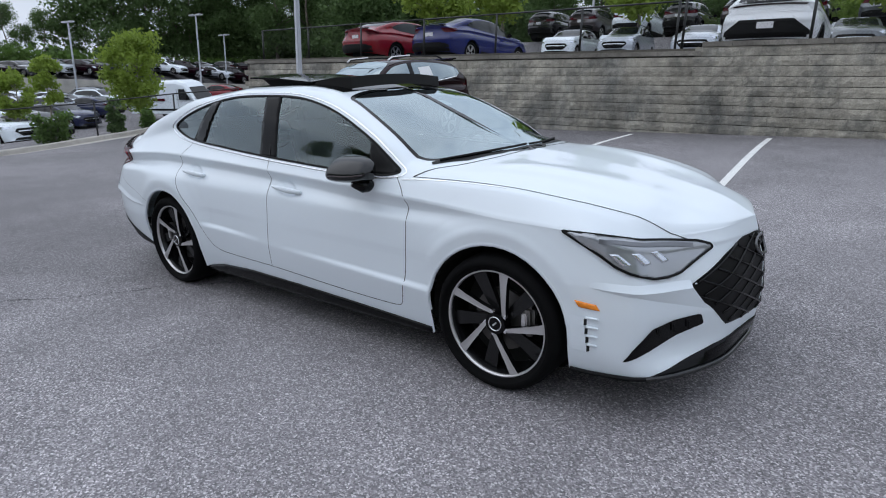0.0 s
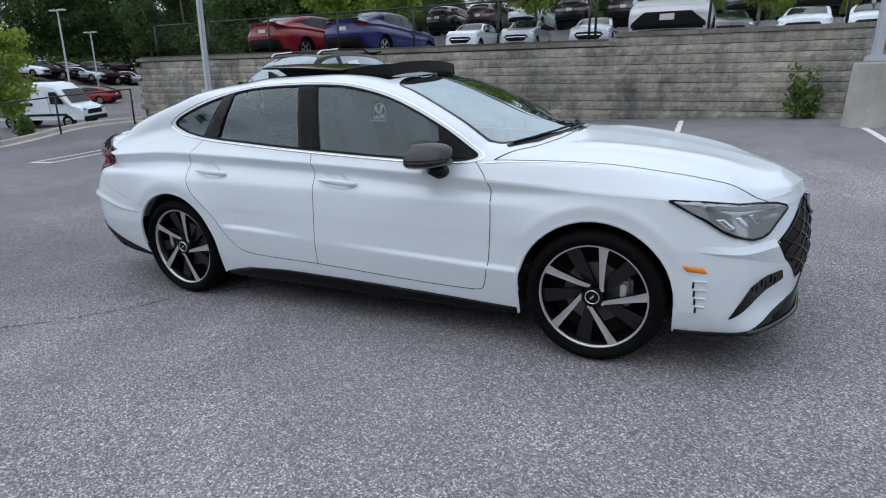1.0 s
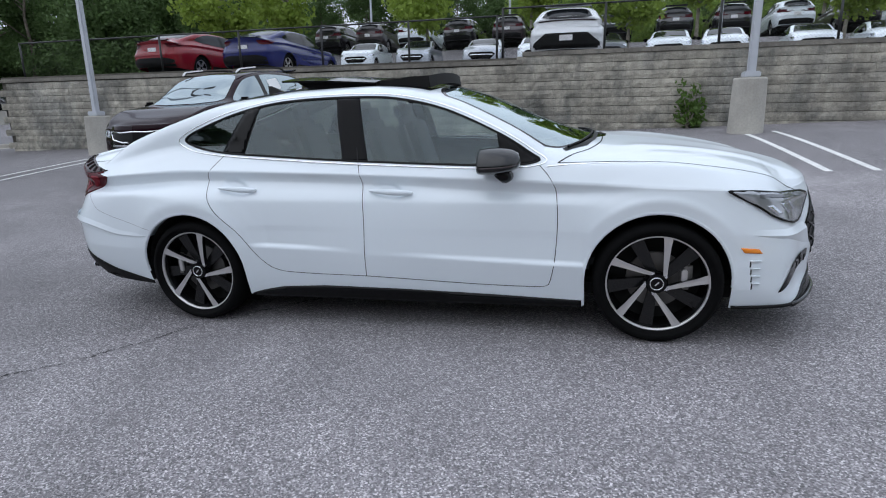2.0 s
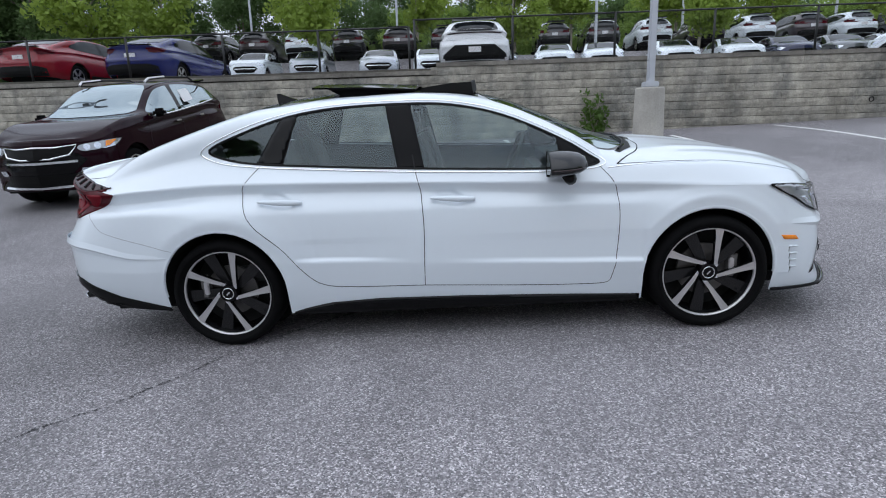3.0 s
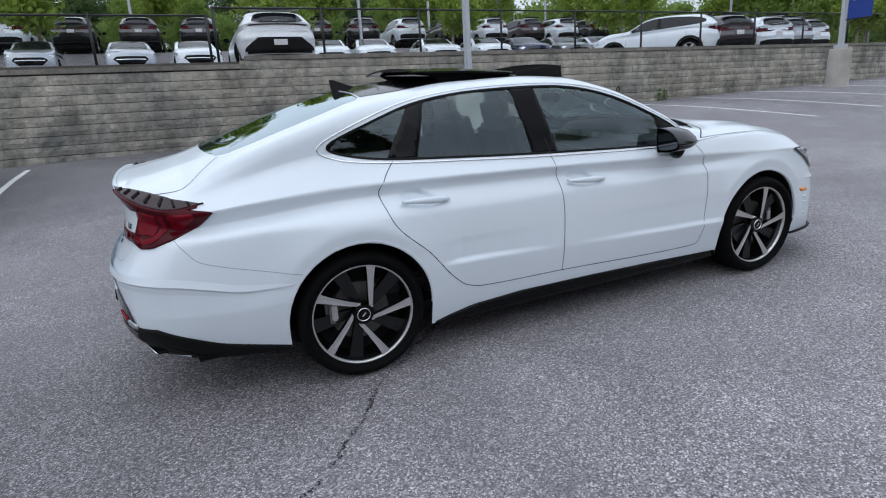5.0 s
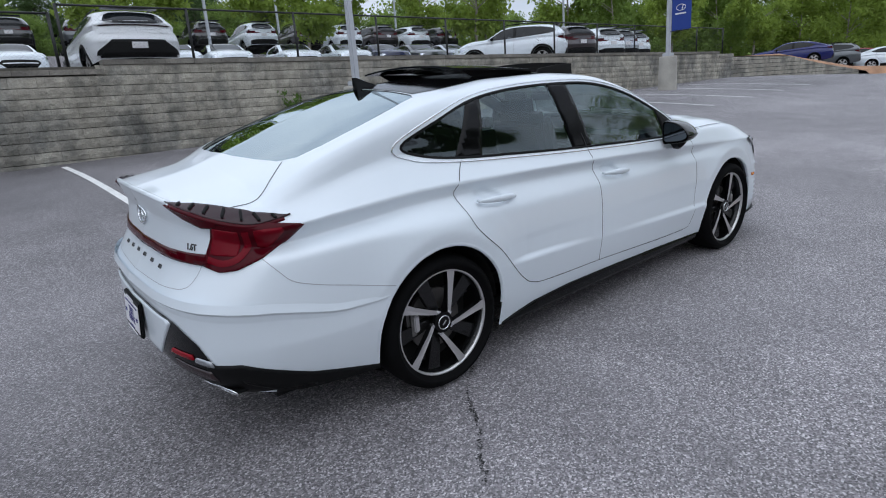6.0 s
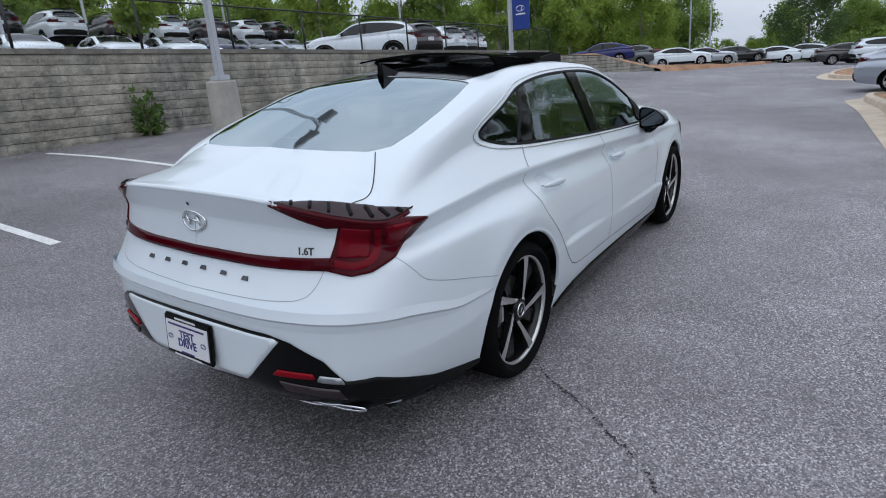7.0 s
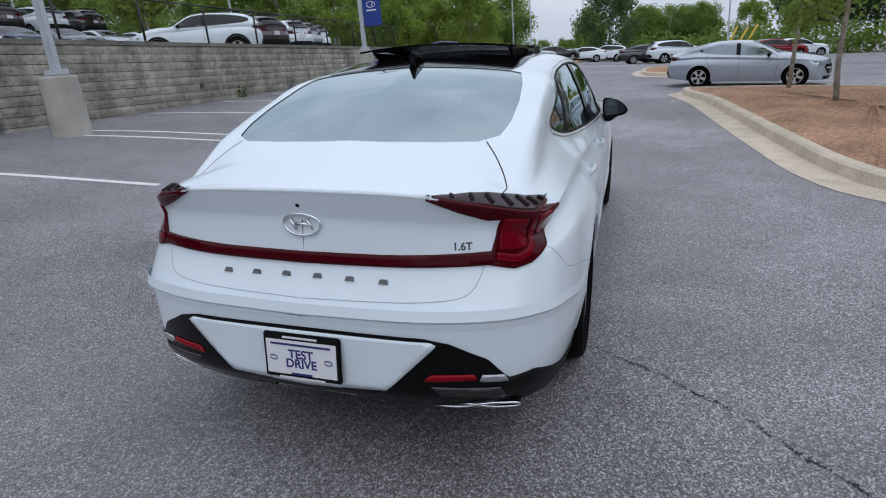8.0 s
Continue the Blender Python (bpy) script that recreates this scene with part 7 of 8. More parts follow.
def park(kind, paint, m, where, size=1.0):
    """A parked car of a kind and colour; the first of each kind is built, the others share its meshes."""
    key = kind
    if key not in BASE:
        BASE[key] = background_car({"suv": "parked_suv", "cross": "parked_suv", "sedan": "parked_sedan"}[kind], "suv" if kind in ("suv", "cross") else "sedan", PAINTS[paint], kind == "cross")
    thing = BASE[key] if key not in USED else copy_thing(BASE[key], m)
    USED.add(key)
    thing.matrix_basis = m @ Matrix.Diagonal((size, size, size, 1))
    for ch in thing.children:
        if ch.name.startswith("body"):
            ch.material_slots[0].material = PAINTS[paint]
    word = "sedan" if kind == "sedan" else "crossover with black wheel arches" if kind == "cross" else "sport utility car"
    tagged(thing, f"{WORDS[paint]} {word} parked {where}", "car", "parked cars " + where)
    return thing


def upper(kind, paint, x, y, turn, size=1.0, near=0.945):
    x, y = near * x, near * y
    return park(kind, paint, pose(x, y, float(upper_height(x, y)), 0, 0, turn), "on the upper lot", size)


# by the fence on the wall
upper("sedan", "red", -11.7, 13.9, 86, 1.0, 1)
upper("sedan", "blue", -8.95, 14.3, 88, 1.0, 1)
pearl = upper("cross", "pearl", 0.35, 15.2, 90, 1.06)
pearl.matrix_basis = pearl.matrix_basis @ Matrix.Diagonal((1, 1, 0.86, 1))
upper("cross", "white", 15.9, 15.6, 134)
upper("cross", "plum", 19.2, 16.0, 75)
upper("cross", "white", 22.0, 16.4, 75)
upper("suv", "silver", 24.4, 17.2, 75)
upper("cross", "white", 26.8, 18.0, 75)
# second row, noses to the wall
for x, kind, paint in ((-9.7, "suv", "white"), (-7.0, "suv", "silver"), (-3.8, "sedan", "silver"), (-1.4, "sedan", "white"), (1.4, "sedan", "grey"), (4.2, "sedan", "white"), (6.3, "sedan", "white"), (9.5, "sedan", "white"),
                       (12.2, "sedan", "white"), (14.5, "sedan", "navy"), (16.9, "sedan", "grey"), (19.2, "sedan", "silver"), (21.8, "sedan", "white"), (24.4, "sedan", "grey")):
    upper(kind, paint, x, 23.6, -98 if x > 4 else -86, 0.9 if kind == "suv" else 0.98, 1)
# third row, tails to the wall
for x, paint in ((-14.2, "black"), (-11.6, "plum"), (-9.0, "white"), (-6.3, "black"), (-3.5, "plum"), (-0.8, "black"), (2.1, "grey"), (5.1, "black"), (7.8, "black"), (10.6, "white"), (13.4, "plum"), (16.1, "white"), (18.8, "plum"), (21.4, "white"), (23.9, "black")):
    upper("suv", paint, x, 31.2, 88, 1.0, 1)

# the wrapped crossover's tail: a dark lamp band across, a black bumper and the plate in it
REAR_PEARL = Shell(suv_loops(), SUV_TOP, 110, (2, 2, 2, 1, 2, 2, 1, 1, 1, 2, 1, 4, 4, 4, 4))
for ch in pearl.children:
    if ch.name.startswith("tail_lamp"):
        ch.material_slots[0].link = "OBJECT"
        ch.material_slots[0].material = PAINTS["pearl"]
    if ch.name.startswith("number_plate"):
        ch.location = (-0.03, 0, -0.20)
part("lamp_band", mesh_of("lamp_band", *REAR_PEARL.patch("rear", [(-0.70, 1.20), (-0.4, 1.215), (0, 1.22), (0.4, 1.215), (0.70, 1.20), (0.66, 1.165), (0.35, 1.185), (0, 1.19), (-0.35, 1.185), (-0.66, 1.165)], 0.012, 0.05), SMOKE_LENS), pearl, "thin dark lamp band across the tail")
part("bumper_panel", mesh_of("bumper_panel", *REAR_PEARL.patch("rear", [(-0.80, 0.50), (0.80, 0.50), (0.78, 0.60), (0.5, 0.85), (-0.5, 0.85), (-0.78, 0.60)], 0.014, 0.05), BLACK_TRIM), pearl, "large black bumper panel")

# the lower lot
maroon = park("suv", "maroon", stand(-6.15, 6.4, -90), "against the block wall", 1.07)
FRONT_MAROON = Shell(suv_loops(), SUV_TOP, 110, (2, 2, 2, 1, 2, 2, 1, 1, 1, 2, 1, 4, 4, 4, 4))
rim_pts = [(-0.50, 0.865), (-0.24, 0.85), (0.0, 0.865), (0.24, 0.85), (0.50, 0.865), (0.43, 0.745), (0.2, 0.71), (-0.2, 0.71), (-0.43, 0.745)]
part("grille_rim", mesh_of("grille_rim", *tube(FRONT_MAROON.line("front", np.r_[rim_pts, rim_pts[:1]], 0.02, 1, False)[0], 0.014, 6), CHROME, True), maroon)
part("grille_mesh", mesh_of("grille_mesh", *FRONT_MAROON.patch("front", rim_pts, 0.014, 0.05), GRILLE_BLACK), maroon)
part("lower_intake", mesh_of("lower_intake", *FRONT_MAROON.patch("front", [(-0.5, 0.50), (0.5, 0.50), (0.58, 0.36), (-0.58, 0.36)], 0.014, 0.05), GRILLE_BLACK), maroon)
part("skid_strip", mesh_of("skid_strip", *FRONT_MAROON.strip("front", [(-0.6, 0.33), (0, 0.325), (0.6, 0.33)], 0.03, 0.02, 1, 8), CHROME), maroon)
for s_ in (-1, 1):
    part("fog_lamp", mesh_of("fog_lamp", *FRONT_MAROON.patch("front_corner", [(-0.95, 0.56), (-1.12, 0.565), (-1.15, 0.50), (-1.0, 0.49)], 0.014, 0.03, side=s_), LAMP_BRIGHT), maroon)
    lamp = part("lamp_cluster", mesh_of("lamp_cluster", *FRONT_MAROON.patch("front_corner", rounded([(-0.60, 0.905), (-0.80, 0.895), (-1.10, 0.860), (-1.13, 0.815), (-1.06, 0.775), (-0.90, 0.785), (-0.74, 0.815)], 0.02, 3), 0.013, 0.03, side=s_), LAMP_DARK, True), maroon)
    part("turn_signal", mesh_of("turn_signal", *FRONT_MAROON.patch("front_corner", [(-0.62, 0.898), (-0.78, 0.888), (-0.80, 0.815), (-0.74, 0.822)], 0.018, 0.02, side=s_), AMBER), lamp)
    for a_ in (-0.885, -1.01):
        part("round_lens", mesh_of("round_lens", *FRONT_MAROON.patch("front_corner", circle2(a_, 0.832 + 0.06 * (a_ + 0.95), 0.042, 18), 0.018, 0.02, side=s_), LAMP_BRIGHT, True), lamp)
    part("window_line", mesh_of("window_line", *FRONT_MAROON.strip("side", [(0.72, 1.135), (0.3, 1.130), (-0.3, 1.155), (-1.1, 1.205), (-1.75, 1.262)], 0.022, 0.010, s_, 8, True, False, 0.006), CHROME), maroon)
    part("chrome_handle", box((0.16, 0.03, 0.03), (-0.05, s_ * 0.925, 1.0), 0.01), maroon, mat=CHROME)
    part("chrome_handle", box((0.16, 0.03, 0.03), (-0.95, s_ * 0.93, 1.03), 0.01), maroon, mat=CHROME)
    part("rail_bright", mesh_of("rail_bright", *tube([(0.12, s_ * 0.555, 1.645), (0.02, s_ * 0.572, 1.70), (-0.5, s_ * 0.575, 1.722)], 0.02, 6), MACHINED), maroon)
part("window_notice", mesh_of("window_notice", *FRONT_MAROON.patch("side", [(-0.55, 1.27), (-0.95, 1.30), (-0.93, 1.50), (-0.55, 1.48)], 0.010, 0.05, side=1), PAPER), maroon, "white paper notice in the window")
for ch in maroon.children:
    if ch.name.startswith(("windscreen", "front_side_window", "rear_side_window")):
        ch.material_slots[0].link = "OBJECT"
        ch.material_slots[0].material = PALE_GLASS
tagged(maroon, "dark maroon sport utility car with roof rails by the wall", "car")
silver = park("sedan", "light", stand(17.3, -4.6, -104), "beyond the mulch island", 0.95)
for ch in silver.children:
    if ch.name.startswith("sill_trim"):
        ch.material_slots[0].link = "OBJECT"
        ch.material_slots[0].material = PAINTS["light"]
    if ch.name.startswith(("front_side_window", "rear_side_window")):
        ch.material_slots[0].link = "OBJECT"
        ch.material_slots[0].material = PALE_GLASS
for x, y, turn, kind, paint in ((46.0, -4.4, -75, "suv", "white"), (48.0, -2.3, -80, "sedan", "black"), (52, -3.6, -75, "sedan", "red"), (58, 4, 100, "sedan", "white"), (62, 2, 95, "suv", "white"), (66, 6, 92, "sedan", "silver"), (47, -11.2, -75, "sedan", "red"), (49.5, -13.2, -75, "sedan", "white")):
    park(kind, paint, stand(x, y, turn), "across the drive")
for x, y, turn, kind, paint in ((38.6, 13.0, 115, "sedan", "blue"), (42.6, 12.6, 115, "suv", "grey"), (45.2, 11.6, 110, "sedan", "red"), (46.0, 9.0, -68, "sedan", "white"), (49.0, 7.6, -66, "sedan", "silver"), (55.5, 6.2, -66, "sedan", "black")):
    park(kind, paint, pose(x, y, float(bank_z(x, y)), 0, 0, turn), "above the low wall")
rng_lot = random.Random(8)
LOT_ROWS = ((-27.6, -9, 6), (-33.5, -6, 6), (-39.0, -5, 7), (-45.0, -4, 8), (-51.5, -3, 9), (-57.5, -2, 10), (-66.5, 2, 17), (-71.5, 3, 16))
for r, (cx, base_y, count) in enumerate(LOT_ROWS):
    for k in range(count):
        x, y = cx + 0.35 * k + rng_lot.uniform(-0.2, 0.2), base_y + 2.75 * k
        if r > 5:
            paint = rng_lot.choice(["silver", "maroon", "white", "black", "grey", "maroon"])
        else:
            paint = rng_lot.choice(["white", "white", "silver", "grey", "navy", "light", "silver"])
        shape = rng_lot.choice(["sedan", "sedan", "suv"])
        where = stand(x, y, 22 + 180 * (r % 2)) if r < 6 else pose(x, y, float(ground_z(x, y)), 0, 0, 22 + 180 * (r % 2))
        park(shape, paint, where, "on the low lot")
park("sedan", "red", stand(-48.4, 29.3, 200), "on the low lot")
tier = tagged(part("tier_wall", box((0.3, 34, 2.6), (0, 0, 0), 0.02), mat=PEDESTAL), "pale concrete wall holding up the far row of the low lot", "retaining wall", kind="structure")
tier.matrix_basis = pose(-58.5, 26, 0.6, 0, 0, -6)


def van(m):
    """A white delivery van."""
    thing = tagged(new("van"), "white delivery van with dark windows on the low lot", "van")
    thing.matrix_world = m
    prof = [(2.9, 0.45), (2.9, 0.95), (2.72, 1.15), (2.2, 1.33), (1.62, 2.15), (1.35, 2.40), (0.8, 2.52), (-2.8, 2.50), (-2.95, 2.2), (-2.95, 0.5)]
    n = len(prof)
    v, f = [], []
    for half, k in ((0.70, 1.0), (0.90, 0.97), (0.98, 0.90)):
        v += [(x * (0.985 if half > 0.8 else 1), half if z < 1.4 or half < 0.8 else half - 0.10 * (z - 1.4), 0.5 + (z - 0.5) * (1 if half < 0.75 else k)) for x, z in prof]
    k = len(v)
    v += [(x, -y, z) for x, y, z in v]
    for a in range(2):
        for i in range(n):
            j = (i + 1) % n
            q = (a * n + i, a * n + j, (a + 1) * n + j, (a + 1) * n + i)
            f += [q, tuple(b + k for b in q[::-1])]
    f += [tuple(2 * n + i for i in range(n)), tuple(k + 2 * n + i for i in reversed(range(n)))]
    f += [(i, i + k, (i + 1) % n + k, (i + 1) % n) for i in range(n)]
    part("body", mesh_of("van_body", v, f, WHITE), thing)
    for s in (-1, 1):
        part("side_window", mesh_of("side_window", [(1.85, s * 0.995, 1.35), (1.0, s * 0.995, 1.35), (1.0, s * 0.945, 2.0), (1.45, s * 0.945, 2.0)], [(0, 1, 2, 3)], DARK_GLASS), thing)
        part("rub_strip", box((4.2, 0.02, 0.12), (-0.2, s * 0.99, 0.75), 0.008), thing, mat=BLACK_TRIM)
        part("door_gap", box((0.015, 0.01, 1.4), (0.9, s * 0.985, 1.3)), thing, mat=SEAM)
        part("lettering_bar", box((1.0, 0.01, 0.16), (-0.6, s * 0.985, 1.35)), thing, mat=RED_LENS)
        for x in (1.85, -1.75):
            wheel(thing, x, s * 0.985, 0.1, 0.36, 0.2, side=s, detail=False)
        part("mirror", box((0.12, 0.18, 0.3), (1.75, s * 1.1, 1.5), 0.04), thing, mat=BLACK_TRIM)
    part("grille", box((0.03, 1.2, 0.26), (2.895, 0, 0.86), 0.01), thing, mat=BLACK_TRIM)
    part("bumper", box((0.16, 1.86, 0.24), (2.87, 0, 0.50), 0.04), thing, mat=BLACK_TRIM)
    for s in (-1, 1):
        part("headlamp", box((0.10, 0.26, 0.22), (2.83, s * 0.74, 0.96), 0.03), thing, mat=LAMP_BRIGHT)
    w = [(2.18, 0.78, 1.36), (2.18, -0.78, 1.36), (1.66, -0.70, 2.10), (1.66, 0.70, 2.10)]
    part("windscreen", mesh_of("windscreen", [(x + 0.02, y, z + 0.01) for x, y, z in w], [(0, 1, 2, 3)], DARK_GLASS), thing)
    return thing


van(stand(-34.0, 17.3, 20))

# ---- trees and shrubs ----


def leaves(centres, radii, count, size, seed, flat=0.8):
    """Many small leaf sprays round clump centres, as crossed quads of uneven size."""
    rng = np.random.default_rng(seed)
    centres, radii = np.asarray(centres, float), np.asarray(radii, float)
    pick = rng.choice(len(centres), count, p=radii**2 / (radii**2).sum())
    d = rng.normal(size=(count, 3))
    d /= np.linalg.norm(d, axis=1)[:, None]
    p = centres[pick] + d * (radii[pick] * rng.uniform(0.05, 1.2, count) ** 0.7)[:, None] * [1, 1, flat]
    a, b = rng.normal(size=(count, 3)), rng.normal(size=(count, 3))
    a /= np.linalg.norm(a, axis=1)[:, None]
    b -= (a * b).sum(1)[:, None] * a
    b /= np.linalg.norm(b, axis=1)[:, None]
    s = (size * rng.uniform(0.5, 1.4, count))[:, None]
    v = np.stack([p - a * s, p + b * s * 0.55, p + a * s, p - b * s * 0.55], 1).reshape(-1, 3)
    return v, np.arange(count * 4).reshape(-1, 4)


def tree(name, label, high, crown_low, spread, leaf, bark, count, size, seed, clumps=26, slim=1.0, kind=""):
    rng = np.random.default_rng(seed)
    thing = tagged(new(name), label, "tree", kind=kind)
    bend = rng.normal(0, 0.02 * high, (6, 2)).cumsum(0) * 0.5
    trunk = np.c_[bend - bend[0], np.linspace(-0.3, high * 0.9, 6)]
    r0 = 0.018 * high * slim
    pieces = [tube(trunk, np.linspace(r0, r0 * 0.2, 6), 8)]
    cen, rad = [], []
    for k in range(clumps):
        t = rng.uniform(0, 1)
        z = crown_low + (high - crown_low) * t
        width = spread * (math.sin(math.pi * (0.12 + 0.80 * t)) ** 0.8)
        a, d = rng.uniform(0, 2 * math.pi), width * math.sqrt(rng.uniform(0.1, 1))
        c = np.array([d * math.cos(a), d * math.sin(a), z])
        cen.append(c)
        rad.append(spread * rng.uniform(0.25, 0.55))
        if k < 12:
            h = np.clip(z - d * 0.6, crown_low * 0.7, high * 0.8)
            base = np.array([np.interp(h, trunk[:, 2], trunk[:, 0]), np.interp(h, trunk[:, 2], trunk[:, 1]), h])
            pieces.append(tube([base, (base + c) / 2 + (0, 0, 0.1), c], [r0 * 0.35, r0 * 0.22, r0 * 0.08], 5))
    part("trunk", mesh_of("trunk", *joined(pieces), bark, True), thing)
    v, f = leaves(cen, rad, count, size, seed)
    part("crown", mesh_of("crown", v, f, leaf), thing)
    return thing


def shrub(name, label, x, y, z, high, spread, leaf, count, size, seed):
    rng = np.random.default_rng(seed)
    thing = tagged(new(name), label, "shrub")
    thing.location = (x, y, z)
    stems, cen, rad = [], [], []
    for k in range(9):
        a = rng.uniform(0, 2 * math.pi)
        tip = np.array([spread * 0.7 * math.cos(a) * rng.uniform(0.2, 1), spread * 0.7 * math.sin(a) * rng.uniform(0.2, 1), high * rng.uniform(0.35, 0.9)])
        stems.append(tube([(0, 0, -0.02), tip * (0.4, 0.4, 0.55), tip], [0.02, 0.014, 0.004], 5))
        cen += [tip, tip * (0.7, 0.7, 0.6), tip * (0.8, 0.8, 0.22)]
        rad += [spread * 0.36, spread * 0.42, spread * 0.40]
    part("stems", mesh_of("stems", *joined(stems), BARK), thing)
    part("foliage", mesh_of("foliage", *leaves(cen, rad, count, size, seed), leaf), thing)
    return thing


# weed growing at the foot of the wall by the pedestal
shrub("wall_weed", "leafy green weed growing at the wall's foot", 3.2, 10.5, float(ground_z(3.2, 10.5)), 1.15, 0.42, LEAF_MID, 420, 0.065, 3)
shrub("wall_weed", "small green weed at the wall's foot", 11.6, 10.55, float(ground_z(11.6, 10.55)), 0.35, 0.2, LEAF_MID, 120, 0.04, 9)

# young trees in the mulch island
for x, y, s in ((8.1, -4.6, 21), (12.0, -4.65, 22)):
    t = tree("young_tree", "young thin-trunked tree standing in the mulch island", 5.2, 1.7, 1.5, LEAF_EAST, BARK, 6800, 0.055, s, 22, 0.6)
    t.location = (x, y, float(ground_z(x, y)) + 0.15)

# trees by the low fence
t = tree("round_tree", "bright green round-crowned tree behind the low fence", 4.1, 1.2, 1.3, LEAF_LIGHT, BARK, 8500, 0.08, 31, 34)
t.location = (-24.7, 10.3, float(ground_z(-24.7, 10.3)))
t = tree("round_tree", "young light green tree on the low lot", 3.9, 1.9, 0.72, LEAF_LIGHT, BARK, 3200, 0.08, 32, 22)
t.location = (-29.4, 8.3, float(ground_z(-29.4, 8.3)))
t = tree("round_tree", "young light green tree on the low lot", 3.3, 1.5, 0.7, LEAF_LIGHT, BARK, 2800, 0.08, 33, 22)
t.location = (-26.2, 5.9, float(ground_z(-26.2, 5.9)))
shrub("cone_shrub", "dark green clipped shrub behind the fence", -19.75, 6.85, float(ground_z(-19.75, 6.85)), 1.35, 0.42, LEAF_DARK, 2600, 0.06, 41)
shrub("loose_shrub", "green shrub behind the low fence", -19.5, 4.75, float(ground_z(-19.5, 4.75)), 1.0, 0.7, LEAF_MID, 2200, 0.06, 42)
shrub("loose_shrub", "small green shrub behind the low fence", -19.7, 8.05, float(ground_z(-19.7, 8.05)), 0.75, 0.4, LEAF_MID, 1400, 0.06, 43)

# trees standing in the upper lot
BASE_UP = tree("lot_tree", "young light green tree standing in the upper lot", 6.2, 2.2, 1.9, LEAF_LIGHT, BARK, 5200, 0.13, 51, 26)
BASE_UP.location = (-6.9, 24.6, float(upper_height(-6.9, 24.6)))
for k, (x, y, s, r) in enumerate(((2.6, 25.6, 0.9, 40), (11.5, 25.5, 0.95, 100), (16.8, 18.6, 0.85, 200), (24.5, 26, 1.0, 300), (-15, 26, 1.1, 30), (-16.5, 22, 1.0, 90), (7, 35, 1.2, 10), (-10, 35, 1.15, 60), (-3, 36, 1.2, 160), (14, 36, 1.2, 10), (20, 36, 1.1, 250), (27, 36, 1.1, 70),
                                  (33, 18, 0.85, 30), (37, 20, 0.95, 20), (42, 16.5, 0.9, 70), (48, 21, 1.0, 120), (54, 18, 1.0, 190), (34, 27, 1.2, 220))):
    copy_thing(BASE_UP, pose(x, y, float(upper_height(x, min(y, 40))), 0, 0, r) @ Matrix.Diagonal((s, s, s, 1)))

# the woods behind
pine = tree("wood_tree", "tall dark tree of the woods behind the lots", 19, 5.0, 4.0, LEAF_DARK, PINE_BARK, 9500, 0.19, 61, 34, 0.8)
broad = tree("wood_tree", "broad dark green tree of the woods behind", 15, 2.0, 5.0, LEAF_DARK, PINE_BARK, 11000, 0.22, 62, 40, 0.8)
fresh = tree("wood_tree", "mid green tree at the edge of the woods", 11, 1.2, 4.2, LEAF_EAST, BARK, 15000, 0.18, 63, 46, 0.8)
loose = tree("wood_tree", "loose-crowned green tree beyond the drive", 10.5, 1.0, 3.6, LEAF_LIGHT, BARK, 13000, 0.17, 64, 36, 0.8)
wood_rng = random.Random(7)
spots = []
for k in range(46):
    a = k / 45
    spots.append((-95 + 140 * a + wood_rng.uniform(-2, 2), 62 + 14 * a + wood_rng.uniform(-3, 6)))
for k in range(40):
    a = k / 39
    spots.append((-100 + 150 * a + wood_rng.uniform(-2, 2), 74 + 10 * a + wood_rng.uniform(-3, 6)))
for k in range(20):
    a = k / 19
    spots.append((-92 - 6 * a, 60 - 44 * a))
for k in range(56):
    a = k / 55
    spots.append((58 + 22 * math.sin(a * 3) + wood_rng.uniform(-4, 4), 60 - 105 * a + wood_rng.uniform(-4, 4)))
for k in range(30):
    spots.append((-42 + 2.9 * k + wood_rng.uniform(-1, 1), -34 + wood_rng.uniform(-4, 3)))
for k in range(17):
    spots.append((-4 + 3.1 * k + wood_rng.uniform(-1, 1), 47 + wood_rng.uniform(-2.5, 2.5)))
for x, y in ((44, 20), (49, 24), (40, 27), (56, 19), (46, 31), (53, 14), (60, 15), (36, 24)):
    spots.append((x, y))
first = {id(pine): True, id(broad): True, id(fresh): True, id(loose): True}
for i, (x, y) in enumerate(spots):
    east = x > 46 or y < -20
    lot_edge = x > -6 and 40 < y < 52
    east = east or lot_edge or (x > 30 and y < 40)
    south = y < -20
    base = wood_rng.choice([broad, pine] if south else [fresh, fresh, loose] if east else [pine, pine, broad])
    s = wood_rng.uniform(0.55, 0.85) if south else wood_rng.uniform(0.5, 0.68) if east else wood_rng.uniform(0.85, 1.2)
    if lot_edge:
        s *= 0.85 if x < 27 else 1.5
    elif y > 50 and x > -40 and not east:
        s *= 0.72
    elif east and not south:
        s *= 0.5 if 0.07 < y / x < 0.17 else 0.98 if y / x < 0.07 else 1.45
    if x < -60 and (y + 3) < 0.41 * (2.7 - x):
        s *= 0.42
    z = 1.5 if x < -30 else 3.0 if y > 50 else 4.8 if lot_edge and x < 27 else 1.0
    m = pose(x, y, z, 0, 0, wood_rng.uniform(0, 360)) @ Matrix.Diagonal((s, s, s, 1))
    if first.pop(id(base), None):
        base.matrix_basis = m
    else:
        copy_thing(base, m)

for x, y, s, base in ((67, 1.4, 0.62, broad), (94, 9.6, 0.24, broad), (96, 7.6, 0.28, broad)):
    copy_thing(base, pose(x, y, 0.6, 0, 0, 40 * x + 70 * y) @ Matrix.Diagonal((s, s, s, 1)))

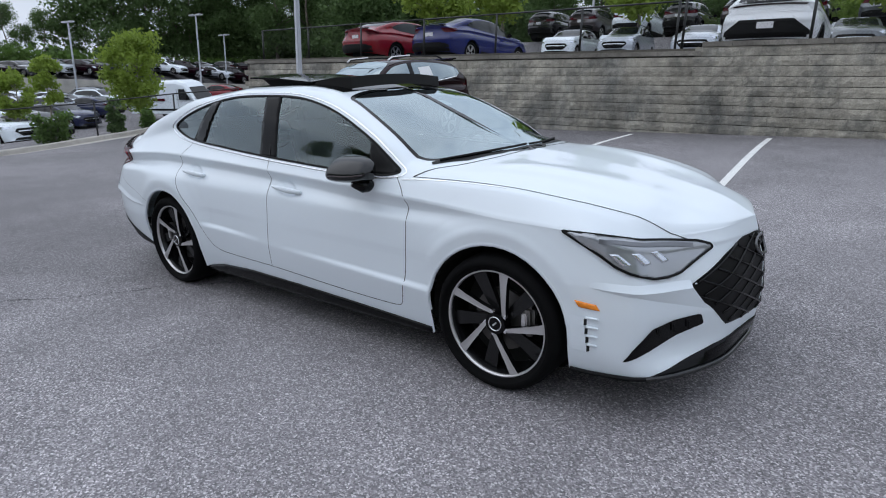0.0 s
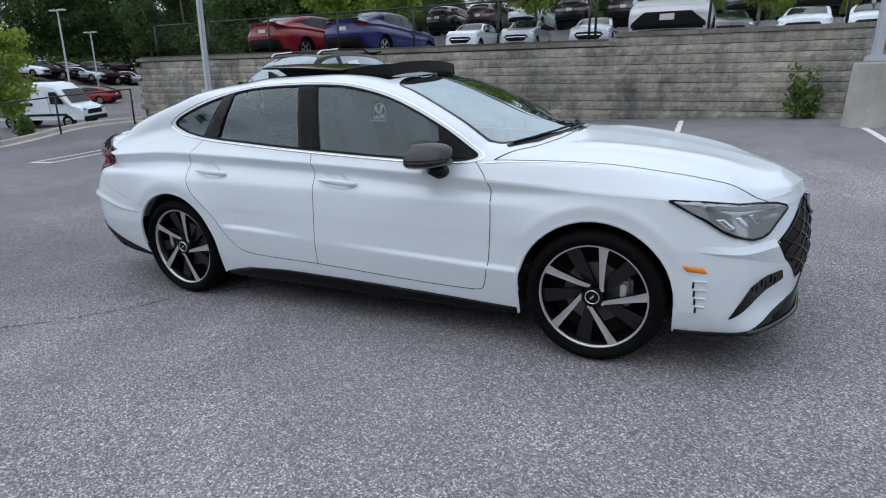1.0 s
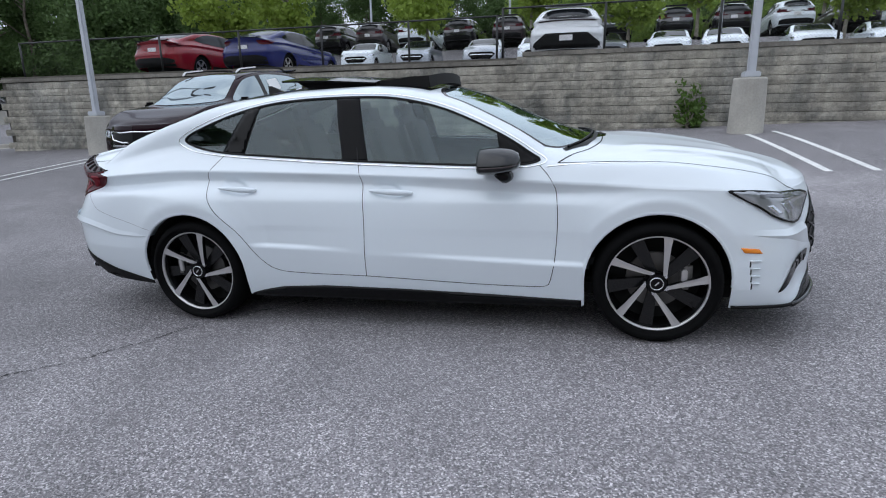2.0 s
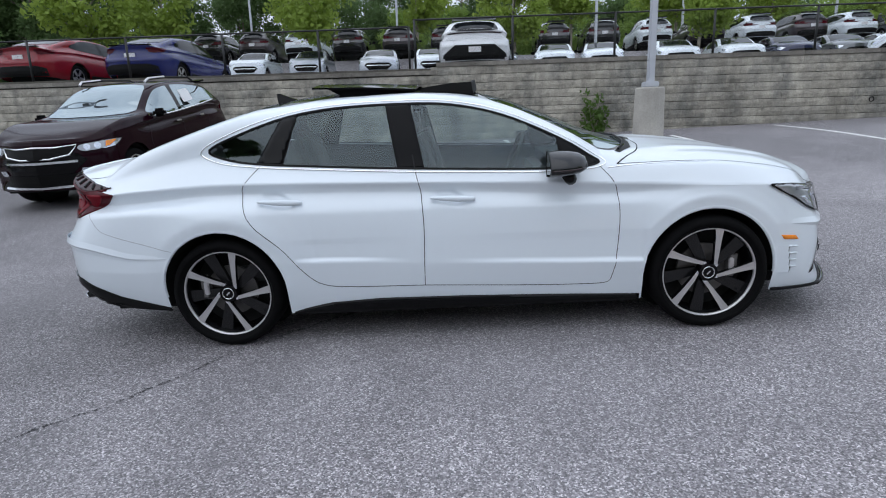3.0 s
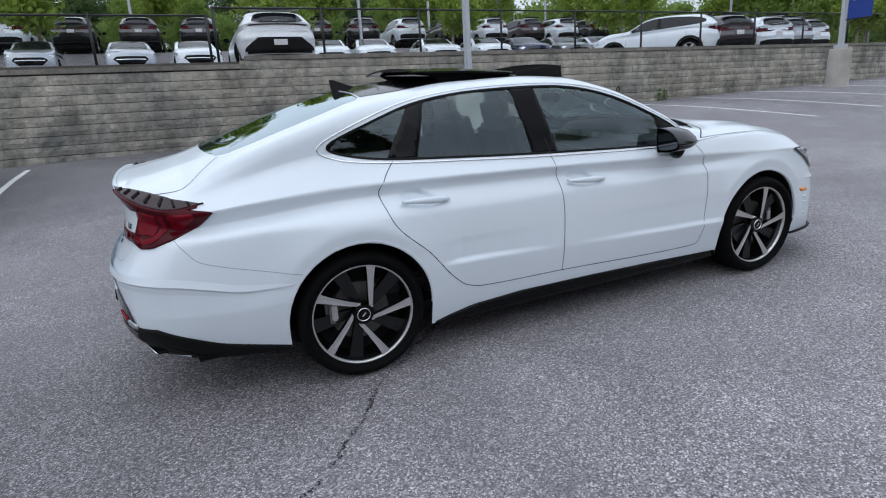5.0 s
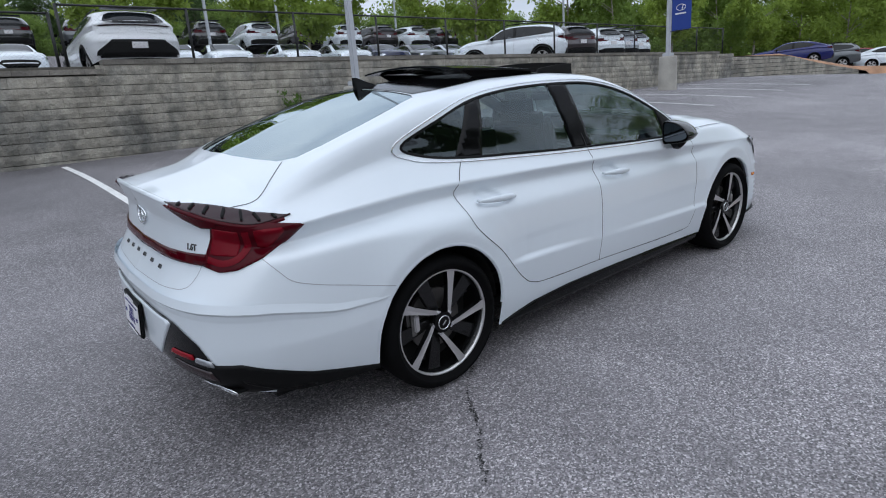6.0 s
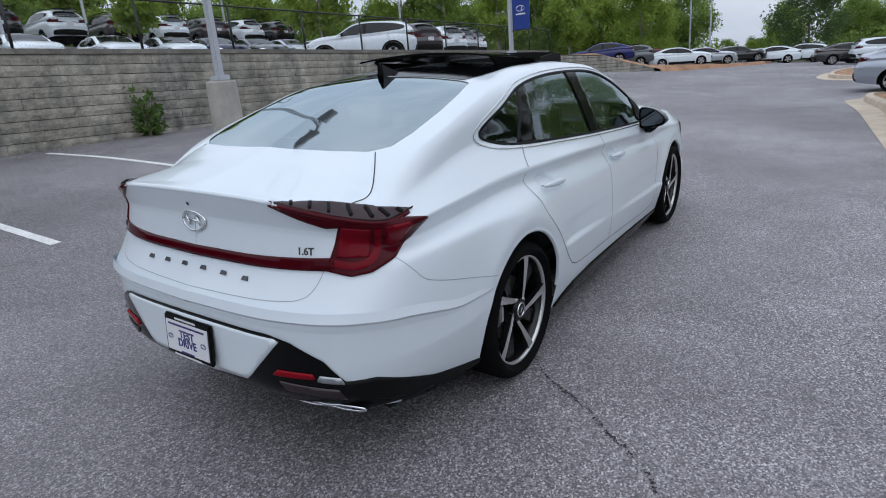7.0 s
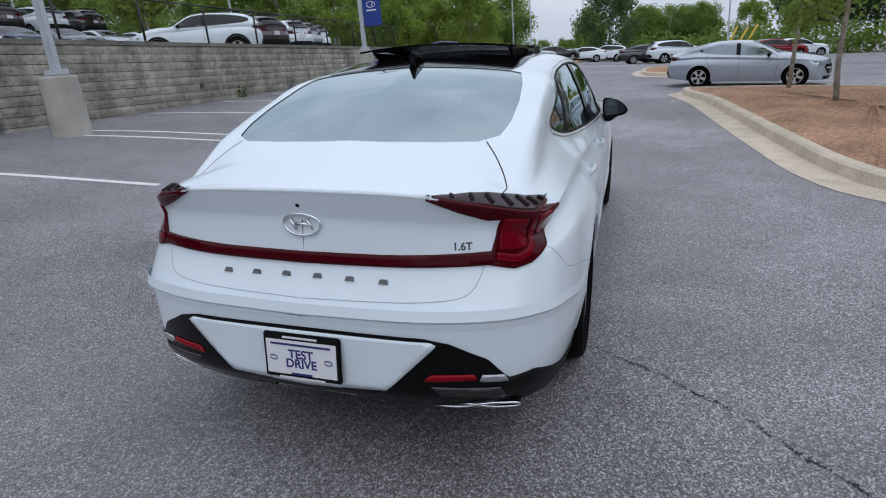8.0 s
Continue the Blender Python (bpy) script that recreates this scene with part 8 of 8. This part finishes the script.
# bare earth slope and bushes west of the low lot
tagged(part("earth_slope", mesh_of("earth_slope", [(-77, -40, -0.6), (-77, 64, 3.6), (-84, 64, 5.2), (-84, -40, 1.0), (-140, -40, 1.0), (-140, 64, 5.4)], [(0, 1, 2, 3), (3, 2, 5, 4)], EARTH)), "bare tan earth slope below the woods", "slope", kind="structure")
west = [(-86 + wood_rng.uniform(-1.5, 1.5), -8 + 72 * i / 69, 4.2 + wood_rng.uniform(-0.6, 1.0) - 1.5 * max(0, 1 - i / 35)) for i in range(70)]
tagged(part("bushes", mesh_of("bushes", *leaves(west, [1.9] * 70, 12000, 0.30, 72), LEAF_MID)), "rough bushes at the western woods' foot", "bushes", kind="stuff")

# hedge rows of scrub at the woods' foot
scrub = []
for i in range(150):
    a = i / 149
    x, y = -100 + 165 * a, 57 + 14 * a
    scrub.append((x + wood_rng.uniform(-2, 2), y + wood_rng.uniform(-2, 2), 1.2 + wood_rng.uniform(-0.8, 1.8)))
for i in range(110):
    a = i / 109
    scrub.append((54 + 18 * math.sin(a * 3) + wood_rng.uniform(-2, 2), 58 - 100 * a, 1.0 + wood_rng.uniform(-0.6, 1.2)))
tagged(part("scrub", mesh_of("scrub", *leaves(scrub, [2.2] * len(scrub), 64000, 0.22, 71), LEAF_EAST)), "rough green scrub at the foot of the woods", "scrub", kind="stuff")
bank_v = np.array([(-140, 50, -1.0), (-19, 50, -0.6), (-19, 62, 1.2), (-140, 62, 1.0), (-140, 140, 4), (140, 140, 5), (60, 66, 1.2), (28, 61, 2.2)])
tagged(part("grass_bank", mesh_of("grass_bank", bank_v, [(0, 1, 2, 3), (3, 2, 7, 6, 5, 4)], GRASS, True)), "rough grassy bank under the woods", "bank", kind="structure")

# yellow guards on the guy wires beyond the silver car
for y0, y1, z1 in ((-5.9, -6.2, 2.2), (-6.3, -6.7, 2.1), (-6.65, -7.15, 2.2)):
    g = tagged(part("guy_guard", mesh_of("guy_guard", *tube([(31.5, y0 + 0.5, float(ground_z(31.5, y0)) - 0.05), (31.5, y1 - 0.1, z1 + 0.1)], 0.045, 8), YELLOW, True)), "yellow plastic guard on a slanting guy wire", "guy guard", "guy wire guards")

# far lamp posts
for x, y, h in ((-53.0, 18.8, 7.0), (-48.7, 27.8, 7.6), (-60, 37.9, 6.2), (-64, 13, 6.0), (-14.5, 37, 8), (-4.0, 33, 7.5), (6.6, 26, 7.5), (13.3, 33, 7.5), (22.3, 33, 7.5), (30, 24, 8), (44, 24, 8), (58, 9, 9), (58, 10.8, 9), (62, 20, 9), (52, -8.6, 9)):
    lamp_post(x, y, float(upper_height(x, y)) if -18 < x < 28 and y > 12 else float(ground_z(x, y)), h, 0, 2, 0.07)

# the blocks of the wall that stand nearest, one by one
for pick, at in PIECES:
    part("block", shape_meshes[pick], wall).location = at
